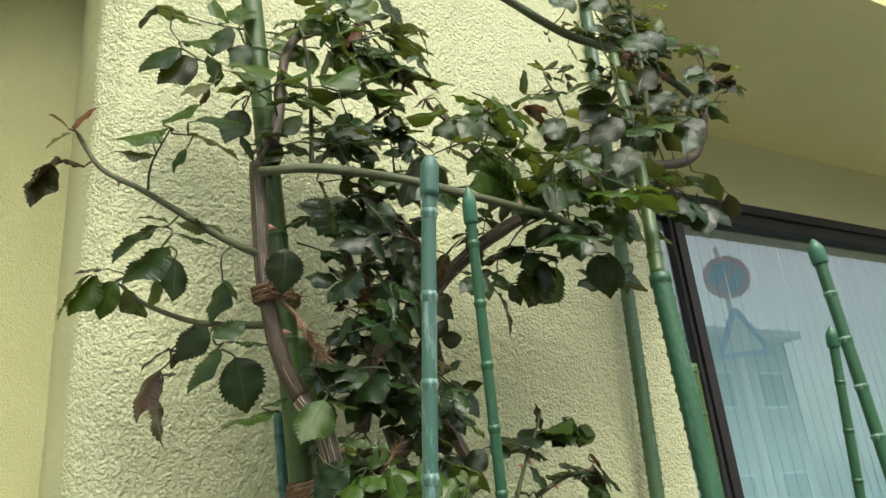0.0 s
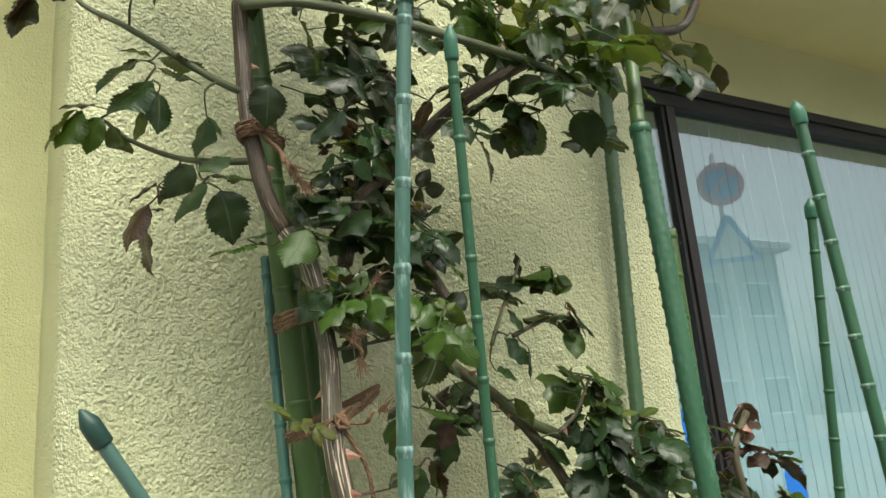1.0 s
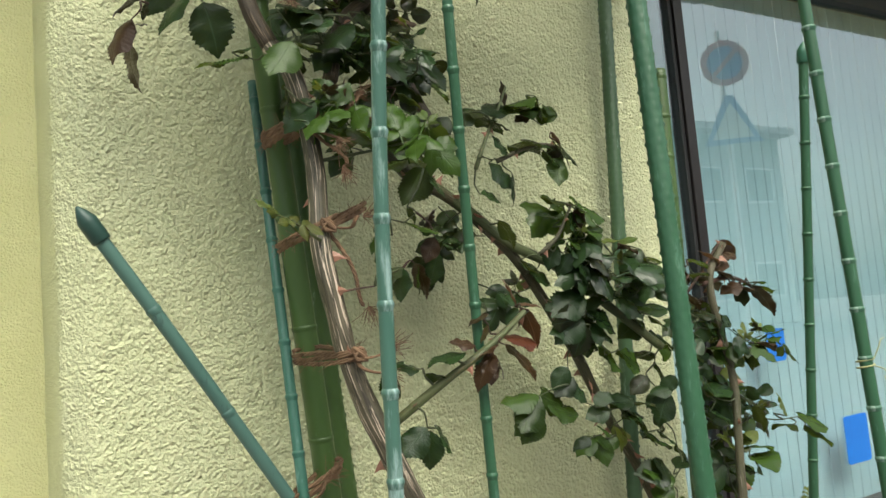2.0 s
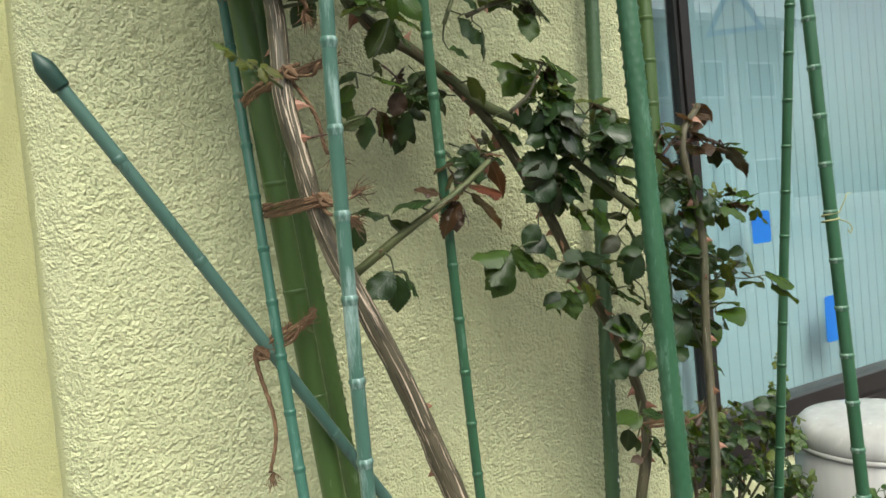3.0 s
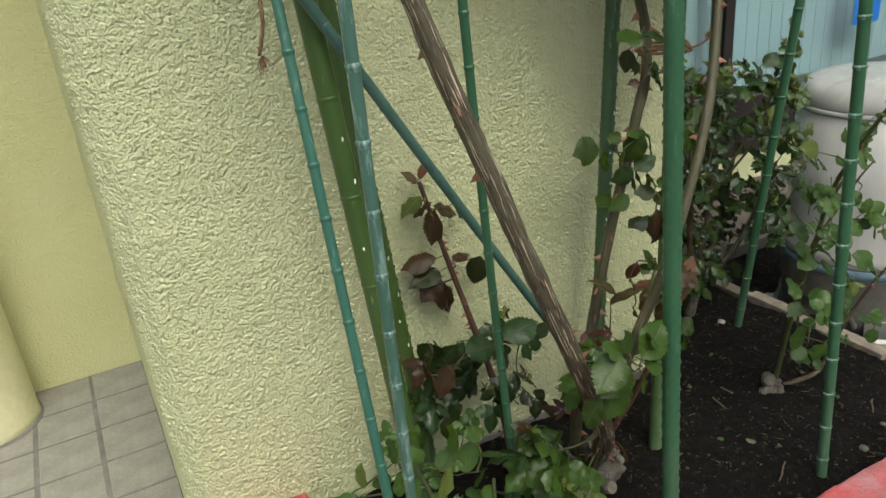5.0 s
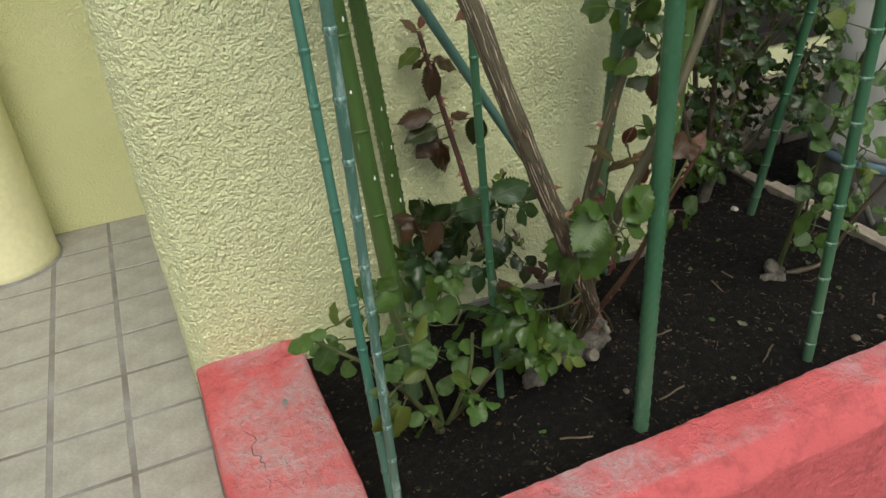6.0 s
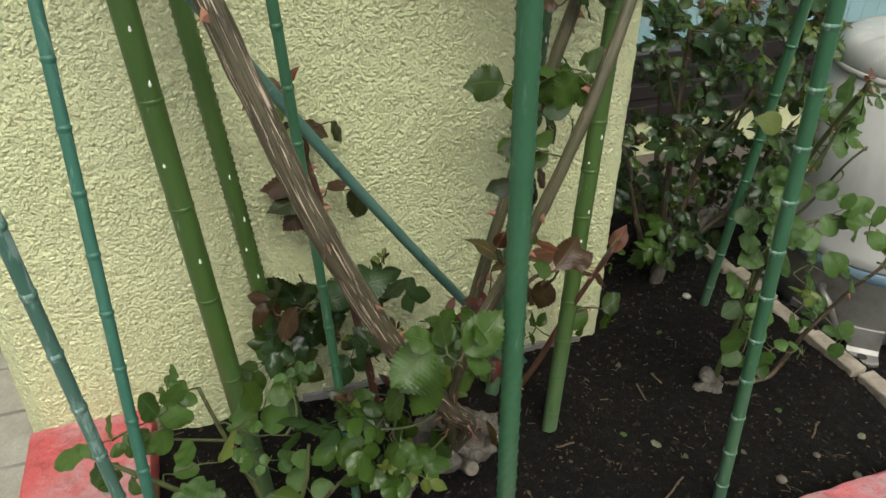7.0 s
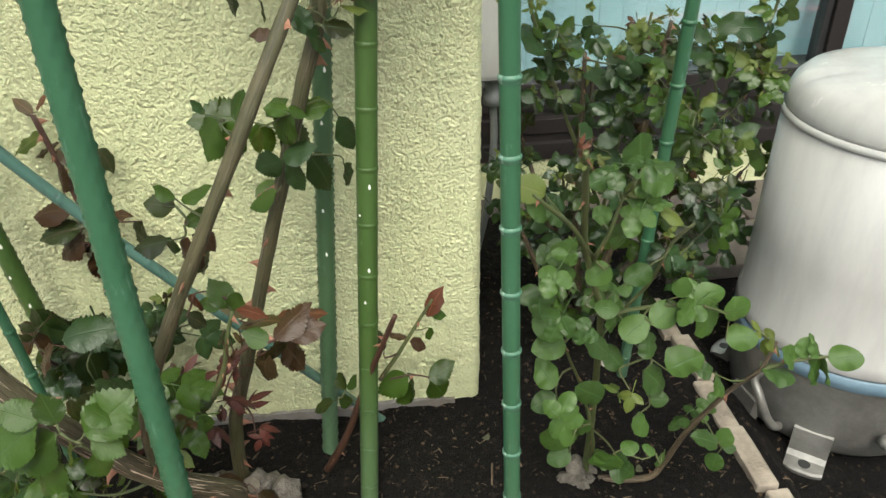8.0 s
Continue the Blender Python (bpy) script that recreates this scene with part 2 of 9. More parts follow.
def red_material():
    """Red masonry paint on concrete, worn to grey on its upper side."""
    m, ns, ls, p = mat("red_masonry_paint", 0.62)
    tc = ns.new("ShaderNodeTexCoord")
    big = node(ns, "TexNoise", Scale=5.5, Detail=7.0, Roughness=0.62)
    fine = node(ns, "TexNoise", Scale=75.0, Detail=6.0, Roughness=0.65)
    tone = node(ns, "TexNoise", Scale=3.0, Detail=3.0)
    for n in (big, fine, tone):
        ls.new(tc.outputs["Object"], n.inputs["Vector"])
    r = ramp(ns, [(0.3, (0.49, 0.080, 0.090)), (0.7, (0.59, 0.118, 0.128))])
    ls.new(tone.outputs[0], r.inputs[0])
    geo = ns.new("ShaderNodeNewGeometry")
    sep = ns.new("ShaderNodeSeparateXYZ")
    ls.new(geo.outputs["Normal"], sep.inputs[0])
    up = ramp(ns, [(0.80, (0, 0, 0)), (0.98, (1, 1, 1))])
    ls.new(sep.outputs["Z"], up.inputs[0])
    worn = ramp(ns, [(0.47, (0, 0, 0)), (0.60, (1, 1, 1))])
    ls.new(big.outputs[0], worn.inputs[0])
    specks = ramp(ns, [(0.36, (0.35, 0.35, 0.35)), (0.56, (1, 1, 1))])
    ls.new(fine.outputs[0], specks.inputs[0])
    mul = ns.new("ShaderNodeMath")
    mul.operation = "MULTIPLY"
    ls.new(worn.outputs[0], mul.inputs[0])
    ls.new(up.outputs[0], mul.inputs[1])
    mul2 = ns.new("ShaderNodeMath")
    mul2.operation = "MULTIPLY"
    ls.new(mul.outputs[0], mul2.inputs[0])
    ls.new(specks.outputs[0], mul2.inputs[1])
    grime = node(ns, "TexNoise", Scale=26.0, Detail=6.0, Roughness=0.7)
    ls.new(tc.outputs["Object"], grime.inputs["Vector"])
    dirt = ramp(ns, [(0.30, (0.55, 0.5, 0.5)), (0.50, (1, 1, 1))])
    ls.new(grime.outputs[0], dirt.inputs[0])
    soiled = ns.new("ShaderNodeMix")
    soiled.data_type, soiled.blend_type = "RGBA", "MULTIPLY"
    soiled.inputs[0].default_value = 0.8
    ls.new(r.outputs[0], soiled.inputs[6])
    ls.new(dirt.outputs[0], soiled.inputs[7])
    mix = ns.new("ShaderNodeMix")
    mix.data_type = "RGBA"
    ls.new(mul2.outputs[0], mix.inputs[0])
    ls.new(soiled.outputs[2], mix.inputs[6])
    mix.inputs[7].default_value = (0.44, 0.27, 0.285, 1)
    ls.new(mix.outputs[2], p.inputs["Base Color"])
    bp = node(ns, "Bump", Strength=0.9, Distance=0.012)
    ls.new(fine.outputs[0], bp.inputs["Height"])
    ls.new(bp.outputs[0], p.inputs["Normal"])
    return m


def stake_material(name, a, b, worn, amount):
    """Plastic-coated garden stake, its coating chalked and scuffed along its length."""
    m, ns, ls, p = mat(name, 0.42)
    tc = ns.new("ShaderNodeTexCoord")
    mp = ns.new("ShaderNodeMapping")
    mp.inputs["Scale"].default_value = (1, 1, 0.16)
    ls.new(tc.outputs["Object"], mp.inputs[0])
    n1 = node(ns, "TexNoise", Scale=90.0, Detail=5.0, Roughness=0.7)
    n2 = node(ns, "TexNoise", Scale=7.0, Detail=2.0)
    ls.new(mp.outputs[0], n1.inputs["Vector"])
    ls.new(tc.outputs["Object"], n2.inputs["Vector"])
    base = ramp(ns, [(0.35, a), (0.65, b)])
    ls.new(n2.outputs[0], base.inputs[0])
    r = ramp(ns, [(0.62 - amount, (0, 0, 0)), (0.70 - amount * 0.5, (0.8, 0.8, 0.8))])
    ls.new(n1.outputs[0], r.inputs[0])
    mix = ns.new("ShaderNodeMix")
    mix.data_type = "RGBA"
    ls.new(r.outputs[0], mix.inputs[0])
    ls.new(base.outputs[0], mix.inputs[6])
    mix.inputs[7].default_value = (*worn, 1)
    sep = ns.new("ShaderNodeSeparateXYZ")
    geo = ns.new("ShaderNodeNewGeometry")
    ls.new(geo.outputs["Position"], sep.inputs[0])
    low = node(ns, "MapRange", From_Min=0.06, From_Max=0.30, To_Min=0.45, To_Max=0.0)
    ls.new(sep.outputs["Z"], low.inputs[0])
    dust = ns.new("ShaderNodeMath")
    dust.operation = "MULTIPLY"
    ls.new(low.outputs[0], dust.inputs[0])
    blot = ramp(ns, [(0.30, (0.4, 0.4, 0.4)), (0.60, (1, 1, 1))])
    ls.new(n1.outputs[0], blot.inputs[0])
    ls.new(blot.outputs[0], dust.inputs[1])
    chalk = ns.new("ShaderNodeMix")
    chalk.data_type = "RGBA"
    ls.new(dust.outputs[0], chalk.inputs[0])
    ls.new(mix.outputs[2], chalk.inputs[6])
    chalk.inputs[7].default_value = (0.14, 0.20, 0.14, 1)
    ls.new(chalk.outputs[2], p.inputs["Base Color"])
    bp = node(ns, "Bump", Strength=0.15, Distance=0.001)
    ls.new(n1.outputs[0], bp.inputs["Height"])
    ls.new(bp.outputs[0], p.inputs["Normal"])
    return m


GREEN = stake_material("green_coating", (0.024, 0.090, 0.043), (0.033, 0.106, 0.054), (0.09, 0.19, 0.13), 0.03)
FADED = stake_material("faded_coating", (0.046, 0.120, 0.090), (0.062, 0.142, 0.112), (0.30, 0.42, 0.40), 0.10)
TEAL = stake_material("teal_coating", (0.052, 0.122, 0.100), (0.068, 0.144, 0.118), (0.035, 0.06, 0.06), 0.06)
GREYGREEN = stake_material("grey_green_coating", (0.044, 0.094, 0.042), (0.057, 0.113, 0.054), (0.20, 0.28, 0.22), 0.02)
MOSS = stake_material("moss_coating", (0.041, 0.084, 0.018), (0.052, 0.101, 0.024), (0.20, 0.28, 0.18), -0.03)
TEALGREEN = stake_material("teal_green_coating", (0.030, 0.115, 0.080), (0.042, 0.135, 0.10), (0.13, 0.25, 0.22), 0.06)
RINGPALE = stake_material("pale_ring_coating", (0.034, 0.118, 0.066), (0.07, 0.165, 0.11), (0.40, 0.50, 0.44), 0.09)
CAP = speckled("cap_plastic", (0.012, 0.045, 0.035), (0.018, 0.055, 0.042), 20, 300, 0.45, 0.05)
CAPGREEN = speckled("green_cap_plastic", (0.03, 0.12, 0.075), (0.04, 0.14, 0.085), 20, 300, 0.45, 0.05)


def cane_material(name, a, b, stripe, amount):
    """Rose bark: green to brown skin with pale splits that run along the cane."""
    m, ns, ls, p = mat(name, 0.55)
    uv = ns.new("ShaderNodeUVMap")
    mp = ns.new("ShaderNodeMapping")
    mp.inputs["Scale"].default_value = (21.0, 10.0, 1)
    ls.new(uv.outputs[0], mp.inputs[0])
    n1 = node(ns, "TexNoise", Scale=1.6, Detail=4.0, Roughness=0.55, Distortion=0.6)
    ls.new(mp.outputs[0], n1.inputs["Vector"])
    tc = ns.new("ShaderNodeTexCoord")
    n2 = node(ns, "TexNoise", Scale=30.0, Detail=5.0)
    ls.new(tc.outputs["Object"], n2.inputs["Vector"])
    base = ramp(ns, [(0.35, a), (0.65, b)])
    ls.new(n2.outputs[0], base.inputs[0])
    r = ramp(ns, [(0.64 - amount, (0, 0, 0)), (0.68 - amount, (1, 1, 1))])
    ls.new(n1.outputs[0], r.inputs[0])
    crack = ramp(ns, [(0.54 - amount, (1, 1, 1)), (0.61 - amount, (0.35, 0.3, 0.28)), (0.64 - amount, (0.35, 0.3, 0.28)), (0.66 - amount, (1, 1, 1))])
    ls.new(n1.outputs[0], crack.inputs[0])
    mix = ns.new("ShaderNodeMix")
    mix.data_type = "RGBA"
    ls.new(r.outputs[0], mix.inputs[0])
    dark = ns.new("ShaderNodeMix")
    dark.data_type, dark.blend_type = "RGBA", "MULTIPLY"
    dark.inputs[0].default_value = 1.0
    ls.new(base.outputs[0], dark.inputs[6])
    ls.new(crack.outputs[0], dark.inputs[7])
    ls.new(dark.outputs[2], mix.inputs[6])
    mix.inputs[7].default_value = (*stripe, 1)
    ls.new(mix.outputs[2], p.inputs["Base Color"])
    bp = node(ns, "Bump", Strength=0.6, Distance=0.0015)
    ls.new(n1.outputs[0], bp.inputs["Height"])
    ls.new(bp.outputs[0], p.inputs["Normal"])
    return m


BARK = cane_material("striped_bark", (0.060, 0.054, 0.031), (0.086, 0.074, 0.044), (0.48, 0.39, 0.30), 0.066)
OLIVE = cane_material("olive_cane", (0.052, 0.052, 0.023), (0.078, 0.068, 0.034), (0.26, 0.22, 0.18), 0.01)
CANE = cane_material("green_cane", (0.055, 0.075, 0.028), (0.085, 0.10, 0.04), (0.13, 0.09, 0.05), -0.02)
BROWNCANE = cane_material("brown_cane", (0.050, 0.038, 0.023), (0.078, 0.058, 0.034), (0.2, 0.15, 0.10), 0.07)
SHOOT = cane_material("young_shoot", (0.065, 0.092, 0.03), (0.095, 0.11, 0.04), (0.20, 0.09, 0.05), 0.0)
REDSHOOT = cane_material("red_shoot", (0.050, 0.022, 0.014), (0.075, 0.034, 0.02), (0.18, 0.09, 0.05), 0.0)
THORN = speckled("thorn", (0.22, 0.10, 0.065), (0.33, 0.17, 0.11), 60, 300, 0.5, 0.1)


def leaf_material(name, a, b, vein, rough=0.36, sheen=0.25, odd=(0.035, 0.026, 0.010), lit=(0.10, 0.14, 0.02)):
    m, ns, ls, p = mat(name, rough)
    p.inputs["Specular IOR Level"].default_value = 0.38
    uv = ns.new("ShaderNodeUVMap")
    sep = ns.new("ShaderNodeSeparateXYZ")
    ls.new(uv.outputs[0], sep.inputs[0])
    ab = ns.new("ShaderNodeMath")
    ab.operation = "ABSOLUTE"
    ls.new(sep.outputs["X"], ab.inputs[0])
    mid = ramp(ns, [(0.02, (1, 1, 1)), (0.07, (0, 0, 0))])
    ls.new(ab.outputs[0], mid.inputs[0])
    sl = ns.new("ShaderNodeMath")
    sl.operation = "MULTIPLY_ADD"
    ls.new(ab.outputs[0], sl.inputs[0])
    sl.inputs[1].default_value = -0.42
    ls.new(sep.outputs["Y"], sl.inputs[2])
    fr = ns.new("ShaderNodeMath")
    fr.operation = "PINGPONG"
    ls.new(sl.outputs[0], fr.inputs[0])
    fr.inputs[1].default_value = 0.08
    side = ramp(ns, [(0.0, (1, 1, 1)), (0.013, (0, 0, 0))])
    ls.new(fr.outputs[0], side.inputs[0])
    mx = ns.new("ShaderNodeMath")
    mx.operation = "MAXIMUM"
    ls.new(mid.outputs[0], mx.inputs[0])
    hf = ns.new("ShaderNodeMath")
    hf.operation = "MULTIPLY"
    ls.new(side.outputs[0], hf.inputs[0])
    hf.inputs[1].default_value = 0.16
    ls.new(hf.outputs[0], mx.inputs[1])
    info = ns.new("ShaderNodeObjectInfo")
    tc = ns.new("ShaderNodeTexCoord")
    n = node(ns, "TexNoise", Scale=55.0, Detail=4.0)
    ls.new(tc.outputs["Object"], n.inputs["Vector"])
    av = ns.new("ShaderNodeMath")
    av.operation = "MULTIPLY_ADD"
    ls.new(n.outputs[0], av.inputs[0])
    av.inputs[1].default_value = 0.6
    ls.new(info.outputs["Random"], av.inputs[2])
    base = ramp(ns, [(0.30, tuple(0.5 * (u + v) for u, v in zip(a, odd))), (0.48, a), (0.85, b)])
    ls.new(av.outputs[0], base.inputs[0])
    mix = ns.new("ShaderNodeMix")
    mix.data_type = "RGBA"
    ls.new(mx.outputs[0], mix.inputs[0])
    ls.new(base.outputs[0], mix.inputs[6])
    mix.inputs[7].default_value = (*vein, 1)
    ls.new(mix.outputs[2], p.inputs["Base Color"])
    bp = node(ns, "Bump", Strength=0.35, Distance=0.0012)
    bp.invert = True
    ls.new(mx.outputs[0], bp.inputs["Height"])
    quilt = node(ns, "Bump", Strength=0.10, Distance=0.010)
    ls.new(fr.outputs[0], quilt.inputs["Height"])
    ls.new(bp.outputs[0], quilt.inputs["Normal"])
    bp2 = node(ns, "Bump", Strength=0.25, Distance=0.002)
    ls.new(n.outputs[0], bp2.inputs["Height"])
    ls.new(quilt.outputs[0], bp2.inputs["Normal"])
    ls.new(bp2.outputs[0], p.inputs["Normal"])
    tr = ns.new("ShaderNodeBsdfTranslucent")
    tr.inputs["Color"].default_value = (*lit, 1)
    ms = ns.new("ShaderNodeMixShader")
    ms.inputs[0].default_value = sheen
    ls.new(p.outputs[0], ms.inputs[1])
    ls.new(tr.outputs[0], ms.inputs[2])
    ls.new(ms.outputs[0], ns["Material Output"].inputs["Surface"])
    return m


LEAF = {
    "d": leaf_material("dark_leaf", (0.010, 0.024, 0.009), (0.022, 0.050, 0.016), (0.030, 0.058, 0.026), 0.19, 0.22, lit=(0.12, 0.14, 0.02)),
    "m": leaf_material("green_leaf", (0.022, 0.046, 0.009), (0.042, 0.086, 0.014), (0.052, 0.092, 0.024), 0.22, 0.26, lit=(0.13, 0.17, 0.02)),
    "y": leaf_material("young_leaf", (0.05, 0.095, 0.018), (0.10, 0.135, 0.028), (0.16, 0.17, 0.06), 0.40, 0.3, (0.10, 0.05, 0.025), (0.22, 0.25, 0.03)),
    "r": leaf_material("reddish_leaf", (0.022, 0.034, 0.010), (0.042, 0.021, 0.009), (0.06, 0.04, 0.022), 0.28, 0.12, (0.024, 0.034, 0.010), (0.07, 0.045, 0.015)),
    "p": leaf_material("pink_leaf", (0.055, 0.044, 0.015), (0.095, 0.032, 0.017), (0.24, 0.10, 0.06), 0.34, 0.20, (0.07, 0.075, 0.020), (0.19, 0.08, 0.03)),
    "q": leaf_material("withered_leaf", (0.045, 0.014, 0.012), (0.075, 0.020, 0.014), (0.08, 0.035, 0.025), 0.5, 0.1, (0.035, 0.022, 0.012), (0.10, 0.03, 0.015)),
    "l": leaf_material("light_leaf", (0.028, 0.062, 0.012), (0.060, 0.118, 0.024), (0.055, 0.115, 0.036), 0.36, 0.25, (0.045, 0.080, 0.024), (0.10, 0.18, 0.05)),
}
SOIL = soil_material()


def crumb_material():
    m, ns, ls, p = mat("soil_crumb", 0.9)
    p.inputs["Specular IOR Level"].default_value = 0.2
    geo = ns.new("ShaderNodeNewGeometry")
    r = ramp(ns, [(0.0, (0.003, 0.0022, 0.0018)), (0.65, (0.009, 0.007, 0.0053)), (0.94, (0.026, 0.018, 0.012)), (1.0, (0.075, 0.053, 0.035))])
    ls.new(geo.outputs["Random Per Island"], r.inputs[0])
    ls.new(r.outputs[0], p.inputs["Base Color"])
    return m


CRUMB = crumb_material()
RED = red_material()


def glass_material():
    m = bpy.data.materials.new("window_glass")
    m.use_nodes = True
    ns, ls = m.node_tree.nodes, m.node_tree.links
    ns.remove(ns["Principled BSDF"])
    clear, gloss, mix = ns.new("ShaderNodeBsdfTransparent"), ns.new("ShaderNodeBsdfGlossy"), ns.new("ShaderNodeMixShader")
    clear.inputs[0].default_value = (0.90, 0.94, 0.94, 1)
    gloss.inputs["Roughness"].default_value = 0.0
    lw = node(ns, "LayerWeight", Blend=0.5)
    pw = ns.new("ShaderNodeMath")
    pw.operation = "POWER"
    ls.new(lw.outputs["Facing"], pw.inputs[0])
    pw.inputs[1].default_value = 3.0
    ma = ns.new("ShaderNodeMath")
    ma.operation = "MULTIPLY_ADD"
    ls.new(pw.outputs[0], ma.inputs[0])
    ma.inputs[1].default_value, ma.inputs[2].default_value = 0.75, 0.13
    ls.new(ma.outputs[0], mix.inputs[0])
    ls.new(clear.outputs[0], mix.inputs[1])
    ls.new(gloss.outputs[0], mix.inputs[2])
    ls.new(mix.outputs[0], ns["Material Output"].inputs["Surface"])
    return m


GLASS = glass_material()


# ---- builders ----
def done(bm, name):
    me = bpy.data.meshes.new(name)
    bm.normal_update()
    bm.to_mesh(me)
    bm.free()
    return me


def obj(name, bm, material, smooth=False):
    me = bm if isinstance(bm, bpy.types.Mesh) else done(bm, name)
    if material and not me.materials:
        me.materials.append(material)
    if smooth:
        me.shade_smooth()
    return new(name, me)


def part(name, bm, material, parent, label="", smooth=False):
    ob = obj(name, bm, material, smooth)
    ob.parent = parent
    if label:
        tagged(ob, label)
    return ob


def box(bm, x0, x1, y0, y1, z0, z1, bevel=0.0):
    r = bmesh.ops.create_cube(bm, size=1.0, matrix=Matrix.LocRotScale(((x0 + x1) / 2, (y0 + y1) / 2, (z0 + z1) / 2), None, (x1 - x0, y1 - y0, z1 - z0)))
    if bevel:
        edges = list({e for v in r["verts"] for e in v.link_edges})
        bmesh.ops.bevel(bm, geom=edges, offset=bevel, segments=2, affect="EDGES", profile=0.6)
    return bm


def boxed(*a, **k):
    return box(bmesh.new(), *a, **k)


def smooth_path(pts, step):
    """A Catmull-Rom curve through the points, sampled about every step metres, with a parameter in points."""
    P = [Vector(p) for p in pts]
    P = [2 * P[0] - P[1]] + P + [2 * P[-1] - P[-2]]
    out = []
    for i in range(1, len(P) - 2):
        a, b, c, d = P[i - 1:i + 3]
        n = max(2, int((c - b).length / step))
        for k in range(n):
            t = k / n
            out.append((0.5 * (2 * b + (c - a) * t + (2 * a - 5 * b + 4 * c - d) * t * t + (3 * b - a - 3 * c + d) * t ** 3), i - 1 + t))
    out.append((P[-2].copy(), len(P) - 3.0))
    return out


def tube(bm, pts, radius, seg=8, cap=True, wobble=0.0, seed=0.0):
    """A tube along points; radius is a number or a function of the share of its length. Gives it UVs: round, and metres along."""
    uvl = bm.loops.layers.uv.verify()
    pts = [Vector(p) for p in pts]
    n = len(pts)
    rings, lengths, side = [], [0.0], None
    for i in range(1, n):
        lengths.append(lengths[-1] + (pts[i] - pts[i - 1]).length)
    for i, p in enumerate(pts):
        d = (pts[min(i + 1, n - 1)] - pts[max(i - 1, 0)]).normalized()
        side = d.orthogonal().normalized() if side is None else (side - d * side.dot(d)).normalized()
        up = d.cross(side)
        r = radius(i / (n - 1)) if callable(radius) else radius
        ring = []
        for k in range(seg):
            a = 2 * math.pi * k / seg
            w = r * (1 + wobble * noise.noise((math.cos(a) * 1.3 + seed, math.sin(a) * 1.3, lengths[i] * 40)))
            ring.append(bm.verts.new(p + (side * math.cos(a) + up * math.sin(a)) * w))
        rings.append(ring)
    for i in range(n - 1):
        for k in range(seg):
            f = bm.faces.new((rings[i][k], rings[i][(k + 1) % seg], rings[i + 1][(k + 1) % seg], rings[i + 1][k]))
            for l, (u, v) in zip(f.loops, ((k, i), (k + 1, i), (k + 1, i + 1), (k, i + 1))):
                l[uvl].uv = (u / seg, lengths[v])
    if cap:
        bm.faces.new(rings[0][::-1])
        bm.faces.new(rings[-1])
    return bm


def lathe(bm, profile, seg=32, axis=Matrix.Identity(4), closed=True):
    """A solid of revolution about z from (radius, height) pairs."""
    rings = []
    for r, z in profile:
        rings.append([bm.verts.new(axis @ Vector((r * math.cos(2 * math.pi * k / seg), r * math.sin(2 * math.pi * k / seg), z))) for k in range(seg)])
    for a, b in zip(rings, rings[1:]):
        for k in range(seg):
            bm.faces.new((a[k], a[(k + 1) % seg], b[(k + 1) % seg], b[k]))
    if closed:
        bm.faces.new(rings[0][::-1])
        bm.faces.new(rings[-1])
    return bm


def empty(name, at=(0, 0, 0)):
    e = new(name)
    e.location = at
    e.empty_display_size = 0.05
    return e


def adopt(parent, *children):
    """Parents parts that were built in world places."""
    bpy.context.view_layer.update()
    for c in children:
        c.parent = parent
        c.matrix_parent_inverse = Matrix.Translation(-parent.location)


# ---- the building ----
SOFFIT_Z, FACE_Y = 2.56, 0.82
BAY_SOFFIT, BAY_Y = 2.44, 0.675


RELIEF = 0.0030


def stucco_height(x, y, z):
    """Sprayed drops run together, here and there pressed flat by the trowel; about 0 to 1."""
    p = Vector((x, y, z))
    w = p + 0.0030 * noise.noise_vector(p * 150)
    coarse = 1 - min(1.0, 1.25 * noise.voronoi(w * 125)[0][0]) ** 2
    fine = 1 - min(1.0, 1.35 * noise.voronoi(w * 215 + Vector((5, 3, 8)))[0][0]) ** 2
    h = 0.48 * coarse + 0.34 * fine + 0.26 * noise.noise(p * 60) + 0.20 * noise.noise(p * 210 + Vector((4, 2, 9)))
    k = min(1.0, max(0.0, (noise.noise(p * 42 + Vector((7, 1, 3))) - 0.32) / 0.06))
    return h * (1 - k) + (0.72 + 0.06 * noise.noise(p * 90)) * k


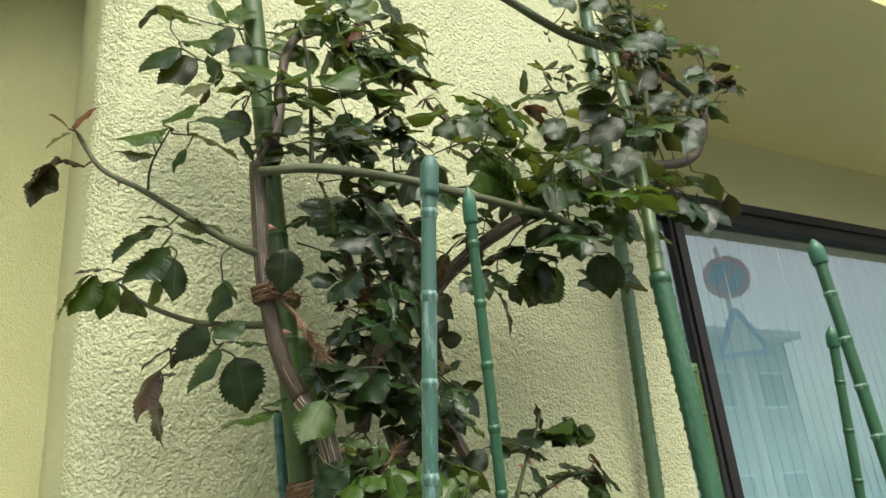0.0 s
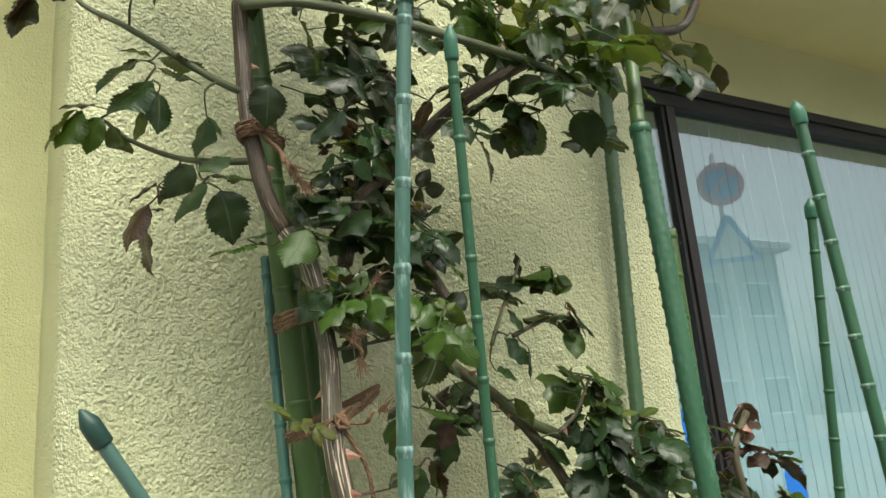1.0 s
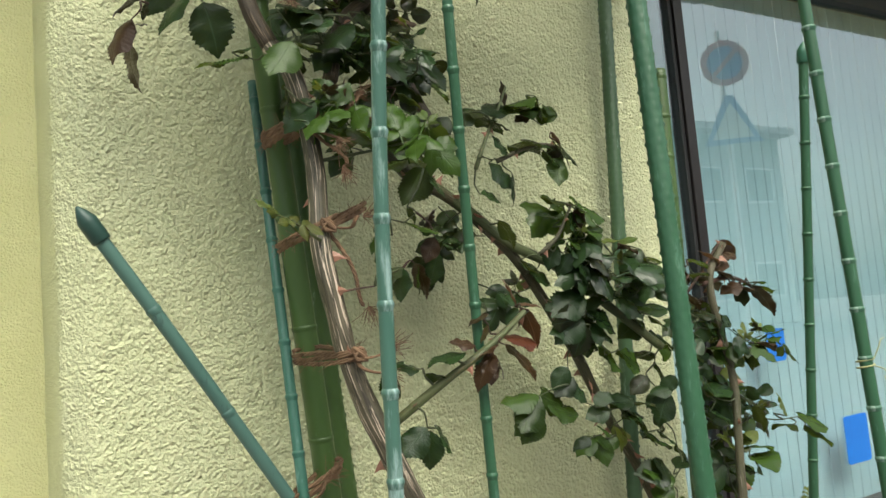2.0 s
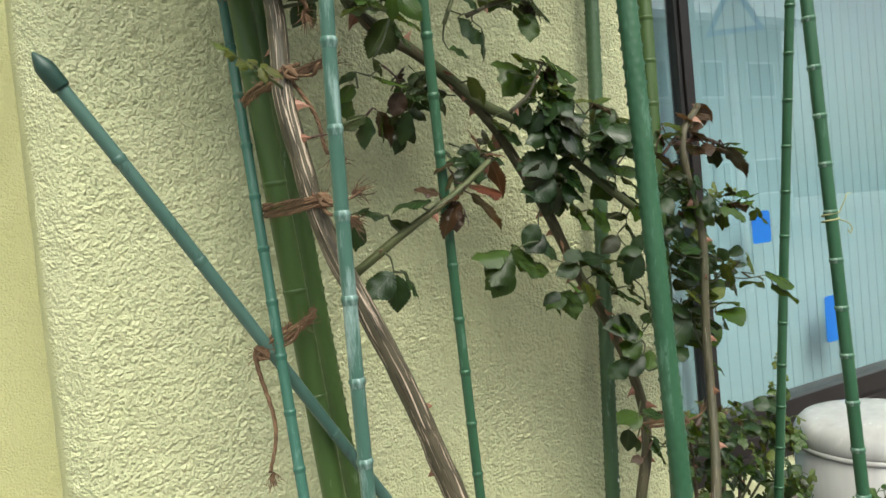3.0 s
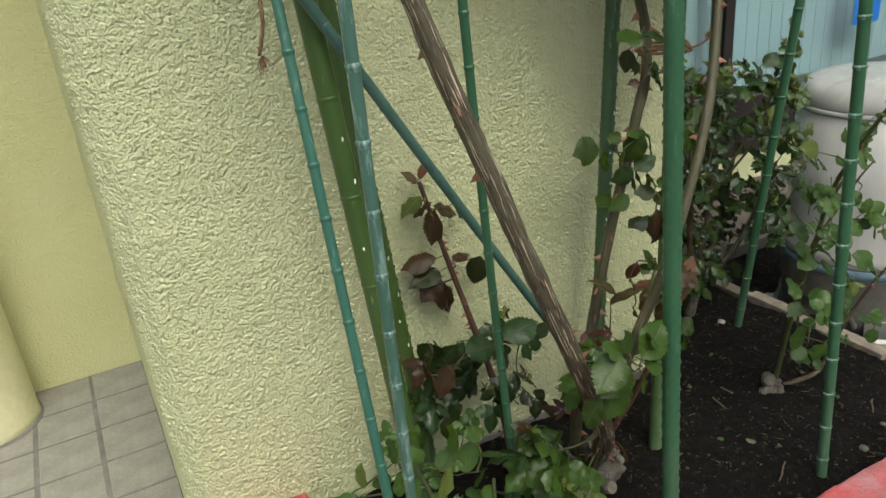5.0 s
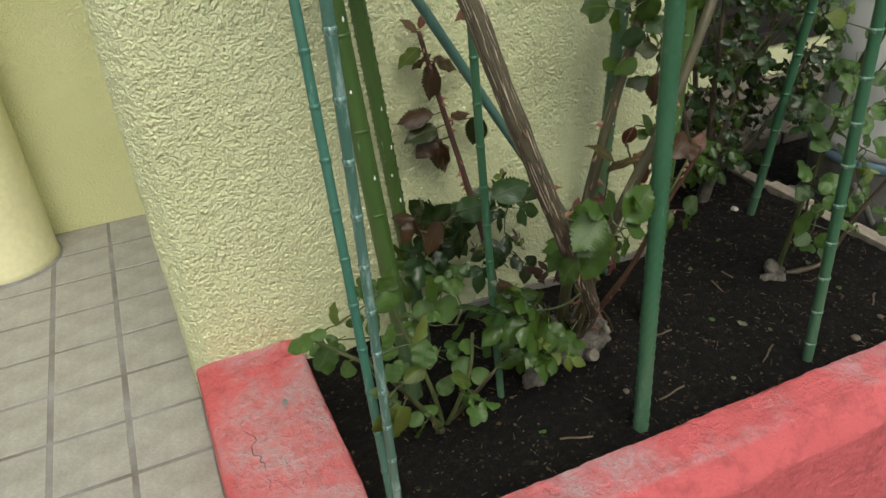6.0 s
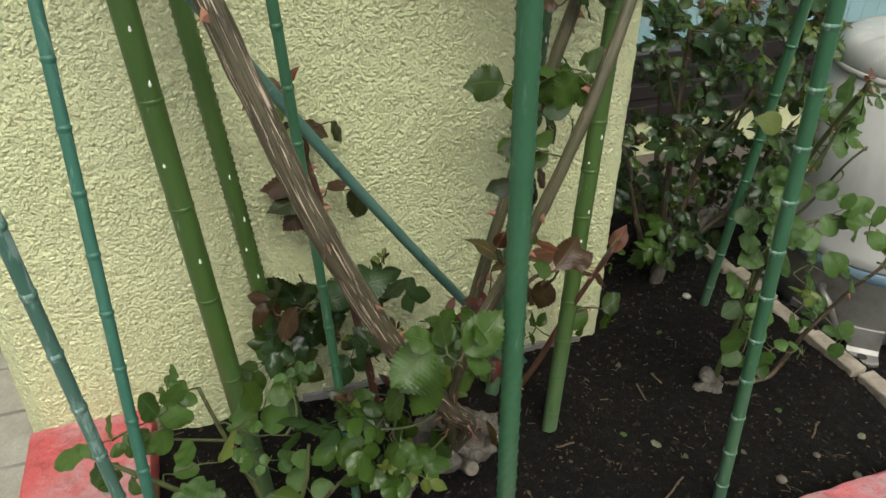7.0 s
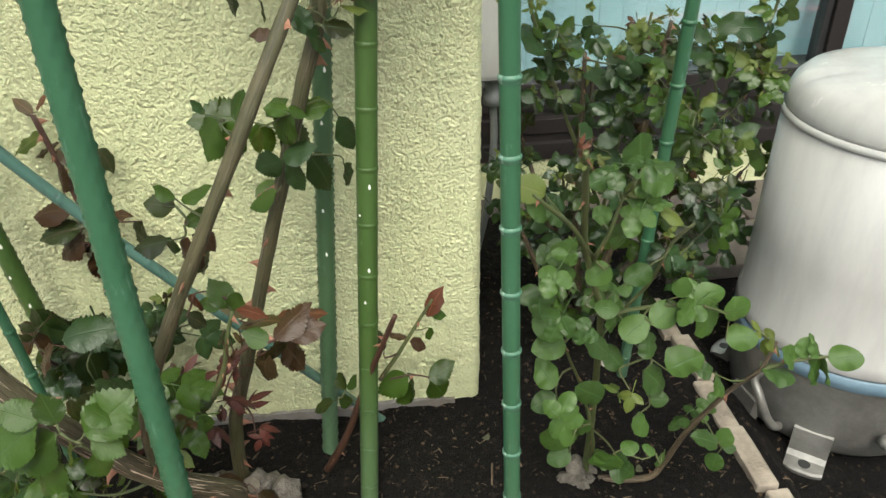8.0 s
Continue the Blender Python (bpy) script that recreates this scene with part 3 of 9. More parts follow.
def pier():
    """The free-standing pier: one skin of stucco with rounded arrises, uneven as it was trowelled."""
    x0, x1, cx, cy = -0.013, 0.868, 0.030, 0.027
    path = [(x0, FACE_Y + 0.02)]
    path += [(x0, FACE_Y - k * 0.04) for k in range(1, 20)]
    path += [(x0, cy + 0.014), (x0 + 0.0008, cy + 0.006), (x0 + 0.004, cy - 0.002)]
    path += [(x0 + 0.004 + (cx - 0.010) * k / 9, (cy - 0.002) * (1 - k / 9) + 0.0035 * k / 9) for k in range(1, 10)]
    path += [(x0 + cx - 0.002, 0.0012)]
    n = 345
    path += [(x0 + cx + 0.002 + (x1 - x0 - cx - 0.037) * k / n, 0.0) for k in range(n)]
    q = 0.018
    path += [(x1 - q + q * math.sin(a), q - q * math.cos(a)) for a in [k * math.pi / 10 for k in range(0, 6)]]
    path += [(x1, 0.03 + k * 0.04) for k in range(0, 20)] + [(x1, FACE_Y + 0.02)]
    zs = [-0.06 + k * 0.0025 for k in range(int(2.13 / 0.0025))] + [2.1 + k * 0.05 for k in range(0, 20)]
    verts, m = [], len(path)
    for z in zs:
        for i, (x, y) in enumerate(path):
            a, b = path[max(i - 1, 0)], path[min(i + 1, len(path) - 1)]
            t = Vector((b[0] - a[0], b[1] - a[1], 0)).normalized()
            nrm = Vector((t.y, -t.x, 0))
            lean = 0.010 * (x - x0) * (z - 0.3) * 0.5 if x > 0.8 else 0.0
            d = 0.0018 * noise.noise((x * 9, y * 9, z * 9)) + 0.0005 * noise.noise((x * 45, y * 45, z * 45 + 7)) + RELIEF * stucco_height(x, y, z)
            verts.append((x + lean + nrm.x * d, y + nrm.y * d, z))
    faces = [(r * m + i, r * m + i + 1, (r + 1) * m + i + 1, (r + 1) * m + i) for r in range(len(zs) - 1) for i in range(m - 1)]
    me = bpy.data.meshes.new("wall_pier")
    me.from_pydata(verts, [], faces)
    me.materials.append(CREAM)
    me.shade_smooth()
    return new("wall_pier", me)


tagged(pier(), "cream yellow sprayed-stucco pier with rounded corners", "wall", kind="structure")
tagged(obj("wall_left", boxed(-3.0, 0.0, 0.787, FACE_Y + 0.15, -0.1, 3.4), FACADE), "yellow stucco facade wall beside the porch", "wall", kind="structure")
tagged(obj("wall_below_window", boxed(0.85, 6.0, BAY_Y + 0.012, BAY_Y + 0.15, -0.1, 0.124), CREAM), "pale stucco footing below the window", "wall", kind="structure")
tagged(obj("wall_lintel", boxed(0.85, 6.0, BAY_Y, BAY_Y + 0.16, 2.183, BAY_SOFFIT), FACADE), "yellow stucco lintel above the window", "wall", kind="structure")
tagged(obj("wall_above", boxed(0.85, 6.0, BAY_Y + 0.001, BAY_Y + 0.15, BAY_SOFFIT + 0.004, 3.4), FACADE), "yellow stucco upper wall", "wall", kind="structure")
tagged(obj("wall_right_end", boxed(6.0, 6.15, -0.4, 3.0, -0.1, 3.4), FACADE), "yellow stucco end wall", "wall", kind="structure")
tagged(obj("wall_room_back", boxed(0.0, 6.0, 2.6, 2.7, -0.1, 3.4), WHITE), "plain inner wall behind the blind", "wall", kind="structure")
tagged(obj("wall_room_side", boxed(-0.1, 0.0, 0.98, 2.6, -0.1, 3.4), WHITE), "plain inner side wall", "wall", kind="structure")
tagged(obj("floor_room", boxed(0.0, 6.0, 0.98, 2.6, -0.1, 0.0), CONCRETE), "plain inner floor", "floor", kind="structure")


def slab(name, x0, x1, face, low, edge):
    """The canopy over the window, and an unseen one added left: soffit, a sloped drip edge, and the fascia."""
    bm = bmesh.new()
    prof = [(face, low), (edge, low), (edge - 0.045, low + 0.012), (edge - 0.05, low + 0.05), (edge - 0.055, 3.0), (face, 3.0)]
    n = 24
    rows = [[bm.verts.new((x0 + (x1 - x0) * k / n, y, z)) for y, z in prof] for k in range(n + 1)]
    for a, b in zip(rows, rows[1:]):
        for i in range(len(prof)):
            j = (i + 1) % len(prof)
            bm.faces.new((a[i], b[i], b[j], a[j]))
    bm.faces.new(rows[0])
    bm.faces.new(rows[-1][::-1])
    bmesh.ops.recalc_face_normals(bm, faces=bm.faces)
    return tagged(obj(name, bm, SOFFIT), "olive-shaded painted soffit slab; right over window, left added for shade", "ceiling", kind="structure")


slab("ceiling_canopy_right", 0.872, 6.0, BAY_Y, BAY_SOFFIT, 0.015)
# Added out of view, only to dim the wall beside the porch.
slab("ceiling_shade_left", -3.0, -0.022, FACE_Y, SOFFIT_Z, 0.50)


# Unseen slab, added to dim the upper part of the pier.
tagged(obj("ceiling_shade_slab", boxed(-3.0, 6.0, -0.42, FACE_Y + 0.15, 3.42, 3.52, 0.004), SOFFIT), "unseen slab added high above the pier to shade it", "ceiling", kind="structure")


# ---- ground, porch floor, planter ----
def ground():
    bm = bmesh.new()
    bmesh.ops.create_grid(bm, x_segments=40, y_segments=40, size=60)
    bmesh.ops.translate(bm, vec=(0, -20, -0.12), verts=bm.verts)
    return obj("ground", bm, GROUND)


tagged(ground(), "grey worn street surface before the house", "ground", kind="structure")
porch = tagged(obj("floor_porch", boxed(-2.2, -0.014, -0.9, 0.787, -0.12, 0.0008), GROUT), "porch floor of beige square tiles with grey joints", "floor", kind="structure")
column = empty("column", (-0.335, 0.70, 0))
part("shaft", lathe(bmesh.new(), [(0.104, -0.006), (0.102, 0.02), (0.100, 0.3), (0.098, 2.55)], 48), COLUMN, column, smooth=True)
part("base_joint", lathe(bmesh.new(), [(0.108, -0.005), (0.108, 0.003), (0.103, 0.007)], 48), GROUT, column, "dark sealant joint at its foot")
tagged(column, "smooth pale yellow round column on the porch tiles", "column")


def slabbed(prof, along, step, x0, x1, rough):
    """A kerb: a cross-section run along x or y. Its worn upper side is rough, its inner edge chipped, its sloping side smooth."""
    bm = bmesh.new()
    fine = []
    for (a, z, r), (a2, z2, r2) in zip(prof, prof[1:]):
        k = max(1, int(math.hypot(a2 - a, z2 - z) / 0.006)) if max(r, r2) > 0 else 1
        fine += [(a + (a2 - a) * q / k, z + (z2 - z) * q / k, r + (r2 - r) * q / k) for q in range(k)]
    fine.append(prof[-1])
    rows = []
    n = int((x1 - x0) / step)
    for k in range(n + 1):
        s = x0 + (x1 - x0) * k / n
        row = []
        for a, z, r in fine:
            q = Vector((s, a, z))
            d = noise.noise(q * 24) + 0.9 * noise.noise(q * 70 + Vector((3, 1, 7))) + 0.8 * noise.noise(q * 150 + Vector((9, 4, 2)))
            da = 0.0016 * r * (noise.noise(q * 11) + noise.noise(q * 40 + Vector((1, 8, 3))) + min(0.0, 2.6 * noise.noise(Vector((s * 9, 3, 1))) + 0.6))
            row.append(bm.verts.new((s, a + da, z + rough * r * d) if along == "x" else (a - da, s, z + rough * r * d)))
        rows.append(row)
    for a, b in zip(rows, rows[1:]):
        for i in range(len(fine) - 1):
            bm.faces.new((a[i], b[i], b[i + 1], a[i + 1]))
    bm.faces.new(rows[0])
    bm.faces.new(rows[-1])
    bmesh.ops.recalc_face_normals(bm, faces=bm.faces)
    return bm


planter = empty("planter", (0.5, -0.45, 0))
front = slabbed([(-0.413, -0.1, 0), (-0.4155, 0.03, 0.3), (-0.416, 0.100, 1), (-0.418, 0.1045, 1), (-0.423, 0.106, 1), (-0.474, 0.106, 1), (-0.480, 0.104, 0.5), (-0.484, 0.101, 0.3), (-0.509, 0.078, 0.2), (-0.513, 0.073, 0.3), (-0.514, 0.067, 0.4), (-0.519, 0.0, 0.3), (-0.526, -0.12, 0)], "x", 0.0045, 0.150, 2.6, 0.0022)
left = slabbed([(-0.012, -0.12, 0), (-0.010, 0.098, 0.2), (-0.007, 0.105, 0.3), (0.000, 0.108, 0.4), (0.02, 0.109, 0.6), (0.10, 0.109, 0.7), (0.142, 0.108, 1), (0.148, 0.105, 1), (0.150, 0.098, 1), (0.151, -0.1, 0)], "y", 0.0045, -0.519, -0.001, 0.0014)
f_part = obj("front_kerb", front, RED, True)
l_part = obj("side_kerb", left, RED, True)
for kerb in (f_part, l_part):
    kerb.data.set_sharp_from_angle(angle=radians(34))
crack = obj("crack", tube(bmesh.new(), [(0.034 + 0.014 * s + 0.010 * noise.noise((s * 6, 4, 1)) + 0.005 * noise.noise((s * 19, 1, 7)), -0.15 - 0.15 * s, 0.1088) for s in [k / 60 for k in range(61)]], lambda s: 0.0002 + 0.0008 * math.sin(math.pi * s) * max(0.2, 0.6 + noise.noise((s * 14, 9, 2))), 5), BLACK)
chip = obj("chip", lathe(bmesh.new(), [(0.0070, -0.004), (0.0065, 0.0006), (0.004, 0.0010), (0.0005, 0.0008)], 9), GROUT)
chip.location, chip.scale = (0.096, -0.140, 0.1090), (0.6, 1.4, 1.0)
adopt(planter, f_part, l_part, crack, chip)
tagged(planter, "low planter kerb of worn red-painted concrete", "planter")


def soil_height(x, y):
    h = 0.060 + 0.010 * noise.noise((x * 7, y * 7, 0)) + 0.006 * noise.noise((x * 22, y * 22, 3)) + 0.0035 * noise.noise((x * 70, y * 70, 5)) + 0.002 * noise.noise((x * 170, y * 170, 8))
    h += 0.012 * max(0.0, 1 - math.hypot(x - 0.52, y + 0.17) / 0.16)
    if x > 1.24:
        h -= min(0.055, (x - 1.24) * 1.2)
    return h


def soil():
    bm = bmesh.new()
    xs = [0.15 + k * 0.0065 for k in range(int(1.2 / 0.0065))] + [1.35 + 0.04 * k for k in range(0, 32)]
    ys = [-0.418 + k * 0.0065 for k in range(int(0.98 / 0.0065))]
    grid = [[bm.verts.new((x, y, soil_height(x, y))) for y in ys] for x in xs]
    for i in range(len(xs) - 1):
        for k in range(len(ys) - 1):
            if 0.02 < xs[i] and xs[i + 1] < 0.84 and ys[k] > 0.02:
                continue
            bm.faces.new((grid[i][k], grid[i + 1][k], grid[i + 1][k + 1], grid[i][k + 1]))
    bmesh.ops.delete(bm, geom=[v for v in bm.verts if not v.link_faces], context="VERTS")
    return obj("soil", bm, SOIL, True)


tagged(soil(), "dark moist potting soil in the planter", "soil", kind="structure")
tagged(obj("floor_back", boxed(0.87, 6.0, 0.36, BAY_Y + 0.012, -0.1, 0.028), GROUT), "mortar bed of the paving beneath the window", "floor", kind="structure")


# ---- window ----
WX0, WX1, GY = 0.875, 5.2, 0.718
window = tagged(empty("window_1", (2.0, GY, 0.1)), "wide dark bronze aluminium sliding window", "window", kind="structure")
frame_top, frame_low = bmesh.new(), bmesh.new()
box(frame_top, WX0, WX1, 0.677, 0.785, 2.150, 2.183, 0.003)
box(frame_top, WX0, WX1, 0.691, 0.755, 2.105, 2.151, 0.003)
for y0, z0, z1 in ((0.679, 0.126, 0.166), (0.691, 0.164, 0.188), (0.685, 0.186, 0.222), (0.701, 0.220, 0.238), (0.695, 0.236, 0.300)):
    box(frame_low, WX0, WX1, y0, 0.785, z0, z1, 0.003)
win_parts = [obj("head_frame", frame_top, BLACK), obj("sill_frame", frame_low, BROWN)]
for x in (WX0 + 0.02, 1.77, 3.62):
    win_parts.append(obj("stile", boxed(x - 0.019, x + 0.019, 0.695, 0.748, 0.29, 2.12, 0.003), BROWN))
    win_parts.append(obj("gasket", boxed(x - 0.036, x - 0.021, 0.703, 0.738, 0.29, 2.12, 0.002), BLACK))
for a, b in ((WX0, 1.751), (1.789, 3.601), (3.639, WX1)):
    pane = obj("pane", boxed(a, b, GY, GY + 0.004, 0.29, 2.12), GLASS)
    pane.visible_shadow = False
    win_parts.append(pane)
adopt(window, *win_parts)


def stickers():
    for x0, x1, z0, z1 in ((2.021, 2.111, 0.828, 0.933), (2.365, 2.498, 0.447, 0.608), (1.602, 1.663, 1.03, 1.137)):
        w, h, c = (x1 - x0) / 2, (z1 - z0) / 2, 0.012
        rim = [(sx * (w - c) + c * math.cos(a), sz * (h - c) + c * math.sin(a)) for sx, sz, a0 in ((1, 1, 0), (-1, 1, 90), (-1, -1, 180), (1, -1, 270)) for a in [radians(a0 + 18 * k) for k in range(6)]]
        bm = bmesh.new()
        front, back = [[bm.verts.new((x, y, z)) for x, z in rim] for y in (-0.001, 0.0)]
        bm.faces.new(front)
        bm.faces.new(back[::-1])
        for k in range(len(rim)):
            bm.faces.new((front[k], back[k], back[(k + 1) % len(rim)], front[(k + 1) % len(rim)]))
        bmesh.ops.recalc_face_normals(bm, faces=bm.faces)
        ob = obj("sticker", bm, LABEL)
        ob.location = ((x0 + x1) / 2, GY - 0.003, (z0 + z1) / 2)
        tagged(ob, "plain blue rounded sticker on the window glass", "sticker", group="stickers on the window")


stickers()
blind = empty("vertical_blind", (2.0, 0.806, 1.2))
slat_mesh = done(boxed(-0.0278, 0.0278, -0.0012, 0.0012, -0.93, 0.93, 0.0008), "slat")
slat_mesh.materials.append(BLIND)
for k in range(78):
    s = part("slat", slat_mesh, None, blind)
    s.location = (-1.09 + k * 0.0542, 0.0, 0.02)
    s.rotation_euler[2] = radians(3.0 + 1.2 * math.sin(k * 2.1))
tagged(blind, "pale blue vertical slat blind behind the glass", "blind")


# ---- stakes ----
def stake(label, pts, r, coat, kind="ringed", pitch=0.055, cap=None, first=0.03, rings=None, drips=()):
    """A plastic-coated garden stake: ringed like bamboo, or set with rows of small studs. Parts: pole, each ring, cap."""
    base = Vector(pts[0])
    st = empty("garden_stake", base)
    path = [p - base for p, _ in smooth_path(pts, 0.008 if kind == "ringed" else 0.0032)]
    if kind == "ringed":
        part("pole", tube(bmesh.new(), path, lambda s: r * (1.02 - 0.06 * s), 16), coat, st, smooth=True)
        lip = 1.06 if pitch > 0.1 or r > 0.009 else 1.16
        me = done(lathe(bmesh.new(), [(r * 0.93, -0.0050), (r * (1 + 0.3 * (lip - 1)), -0.0030), (r * (1 + 0.55 * (lip - 1)), -0.0016), (r * lip, -0.0008), (r * lip, 0.0008), (r * (1 + 0.4 * (lip - 1)), 0.0016), (r * 0.93, 0.0034)], 16), "ring")
        me.materials.append(rings or coat)
        me.shade_smooth()
        run, want = 0.0, first
        for a, b in zip(path, path[1:]):
            l = (b - a).length
            while run <= want < run + l:
                ring = new("ring", me)
                ring.parent = st
                ring.matrix_local = Matrix.Translation(a.lerp(b, (want - run) / l)) @ (b - a).to_track_quat("Z", "Y").to_matrix().to_4x4()
                want += pitch
            run += l
    else:
        seg = 30
        bm = tube(bmesh.new(), path, r, seg)
        bm.verts.ensure_lookup_table()
        n = len(path)
        for i in range(n):
            d = (path[min(i + 1, n - 1)] - path[max(i - 1, 0)]).normalized()
            for k in range(seg):
                if i % 3 == 0 and (k + (i // 3) % 2 * 3) % 5 == 0:
                    v = bm.verts[i * seg + k]
                    out = v.co - path[i]
                    out = (out - d * out.dot(d)).normalized()
                    v.co += out * r * 0.17
        part("pole", bm, coat, st, smooth=True)
        end = (path[-1] - path[-3]).normalized()
        m = Matrix.Translation(path[-1]) @ end.to_track_quat("Z", "Y").to_matrix().to_4x4()
        part("collar", lathe(bmesh.new(), [(r * 1.02, -0.010), (r * 1.14, -0.009), (r * 1.14, 0.001), (r * 0.9, 0.0025)], 18, m), coat, st, smooth=True)
    for share, turn in drips:
        k = int(share * (len(path) - 2))
        drop = bmesh.new()
        bmesh.ops.create_icosphere(drop, subdivisions=2, radius=0.0017)
        bmesh.ops.scale(drop, vec=(0.8, 0.55, 1.7 + turn), verts=drop.verts)
        for v in drop.verts:
            v.co.x *= 1 - 150 * v.co.z
        q = part("paint_drip", drop, WHITE, st, "white paint drip", True)
        q.matrix_local = Matrix.Translation(path[k] + Vector((math.sin(turn), -math.cos(turn), 0)) * r) @ Matrix.Rotation(turn, 4, "Z")
    if cap:
        d = (path[-1] - path[-3]).normalized()
        m = Matrix.Translation(path[-1]) @ d.to_track_quat("Z", "Y").to_matrix().to_4x4()
        if cap is FADED:
            prof = [(r * 1.22, -0.014), (r * 1.28, -0.010), (r * 1.22, -0.006), (r * 1.25, 0.004), (r * 1.1, 0.010), (r * 0.7, 0.014), (r * 0.2, 0.0155)]
        else:
            prof = [(r * 1.18, -0.018), (r * 1.30, -0.016), (r * 1.30, 0.000), (r * 1.26, 0.004), (r * 0.75, 0.011), (r * 0.25, 0.0165), (r * 0.08, 0.0172)]
        part("cap", lathe(bmesh.new(), prof, 20, m), cap, st, smooth=True)
    return tagged(st, label, "stake", group="garden stakes in the planter")


def line(x, dx, y, dy, z0, z1):
    return [(x + dx * z, y + dy * z, z) for z in (z0, (z0 + z1) / 2, z1)]


stake("thin teal-green ringed plastic garden stake leaning on the rose", line(0.175, 0.007, -0.374, 0.225, 0.0, 1.34), 0.0055, TEALGREEN)
stake("thin sun-bleached pale green ringed stake with a rounded cap", [(0.180, -0.368, 0.0), (0.171, -0.392, 0.35), (0.159, -0.425, 0.70), (0.153, -0.443, 0.95), (0.154, -0.453, 1.15), (0.160, -0.473, 1.35), (0.163, -0.482, 1.425)], 0.0050, FADED, cap=FADED)
stake("thin mid-green ringed garden stake tied to a cane", [(0.398, -0.221, 0.0), (0.371, -0.225, 0.5), (0.333, -0.266, 1.0), (0.292, -0.328, 1.42), (0.286, -0.338, 1.485)], 0.0051, GREEN, cap=CAPGREEN)
stake("thick moss-green ringed garden stake beside the main cane", [(0.287, -0.158, 0.0), (0.250, -0.143, 0.5), (0.212, -0.130, 1.0), (0.139, -0.143, 1.80), (0.114, -0.147, 2.05)], 0.0125, MOSS, pitch=0.115, drips=((0.10, 0.2), (0.265, -0.3), (0.31, 0.4), (0.335, 0.1), (0.21, 0.3)))
stake("thick dark green studded garden stake close to the wall", line(0.349, -0.096, -0.051, -0.021, 0.0, 1.42), 0.0103, MOSS, "studded", drips=((0.24, 0.3), (0.30, 0.5), (0.34, 0.2), (0.27, -0.2)))
stake("slanting teal ringed stake with a dark pointed cap", [(0.749, -0.014, 0.012), (0.419, -0.124, 0.5), (0.108, -0.177, 1.0), (0.004, -0.195, 1.163)], 0.0064, TEAL, pitch=0.115, cap=CAP)
stake("thick green studded stake standing close to the kerb", line(0.539, 0.0, -0.366, 0.037, 0.0, 1.445), 0.0104, GREEN, "studded")
stake("green extension pole standing in a studded sleeve", [(0.5385, -0.3115, 1.445), (0.595, -0.265, 1.616), (0.66, -0.20, 1.839)], 0.0080, MOSS, pitch=0.08)
stake("green studded stake behind the foliage", line(0.638, 0.085, -0.073, 0.029, 0.0, 2.32), 0.0105, GREYGREEN, "studded", drips=((0.19, -0.2), (0.215, 0.2), (0.235, -0.1), (0.26, 0.3), (0.165, 0.1)))
stake("thick olive-green ringed stake near the pier corner", line(0.691, 0.071, -0.171, 0.049, 0.0, 1.40), 0.0110, MOSS, pitch=0.062, drips=((0.345, -0.8), (0.30, 0.1), (0.27, -0.3), (0.365, 0.2)))
stake("thin green ringed stake with a pointed cap by the bush", line(1.095, -0.010, 0.027, -0.120, 0.0, 1.443), 0.0078, GREEN, pitch=0.075, cap=CAPGREEN)
stake("green ringed stake with pale worn rings and pointed cap", line(0.848, -0.024, -0.364, 0.025, 0.0, 1.496), 0.0076, GREEN, pitch=0.0585, cap=CAPGREEN, first=0.035, rings=RINGPALE)


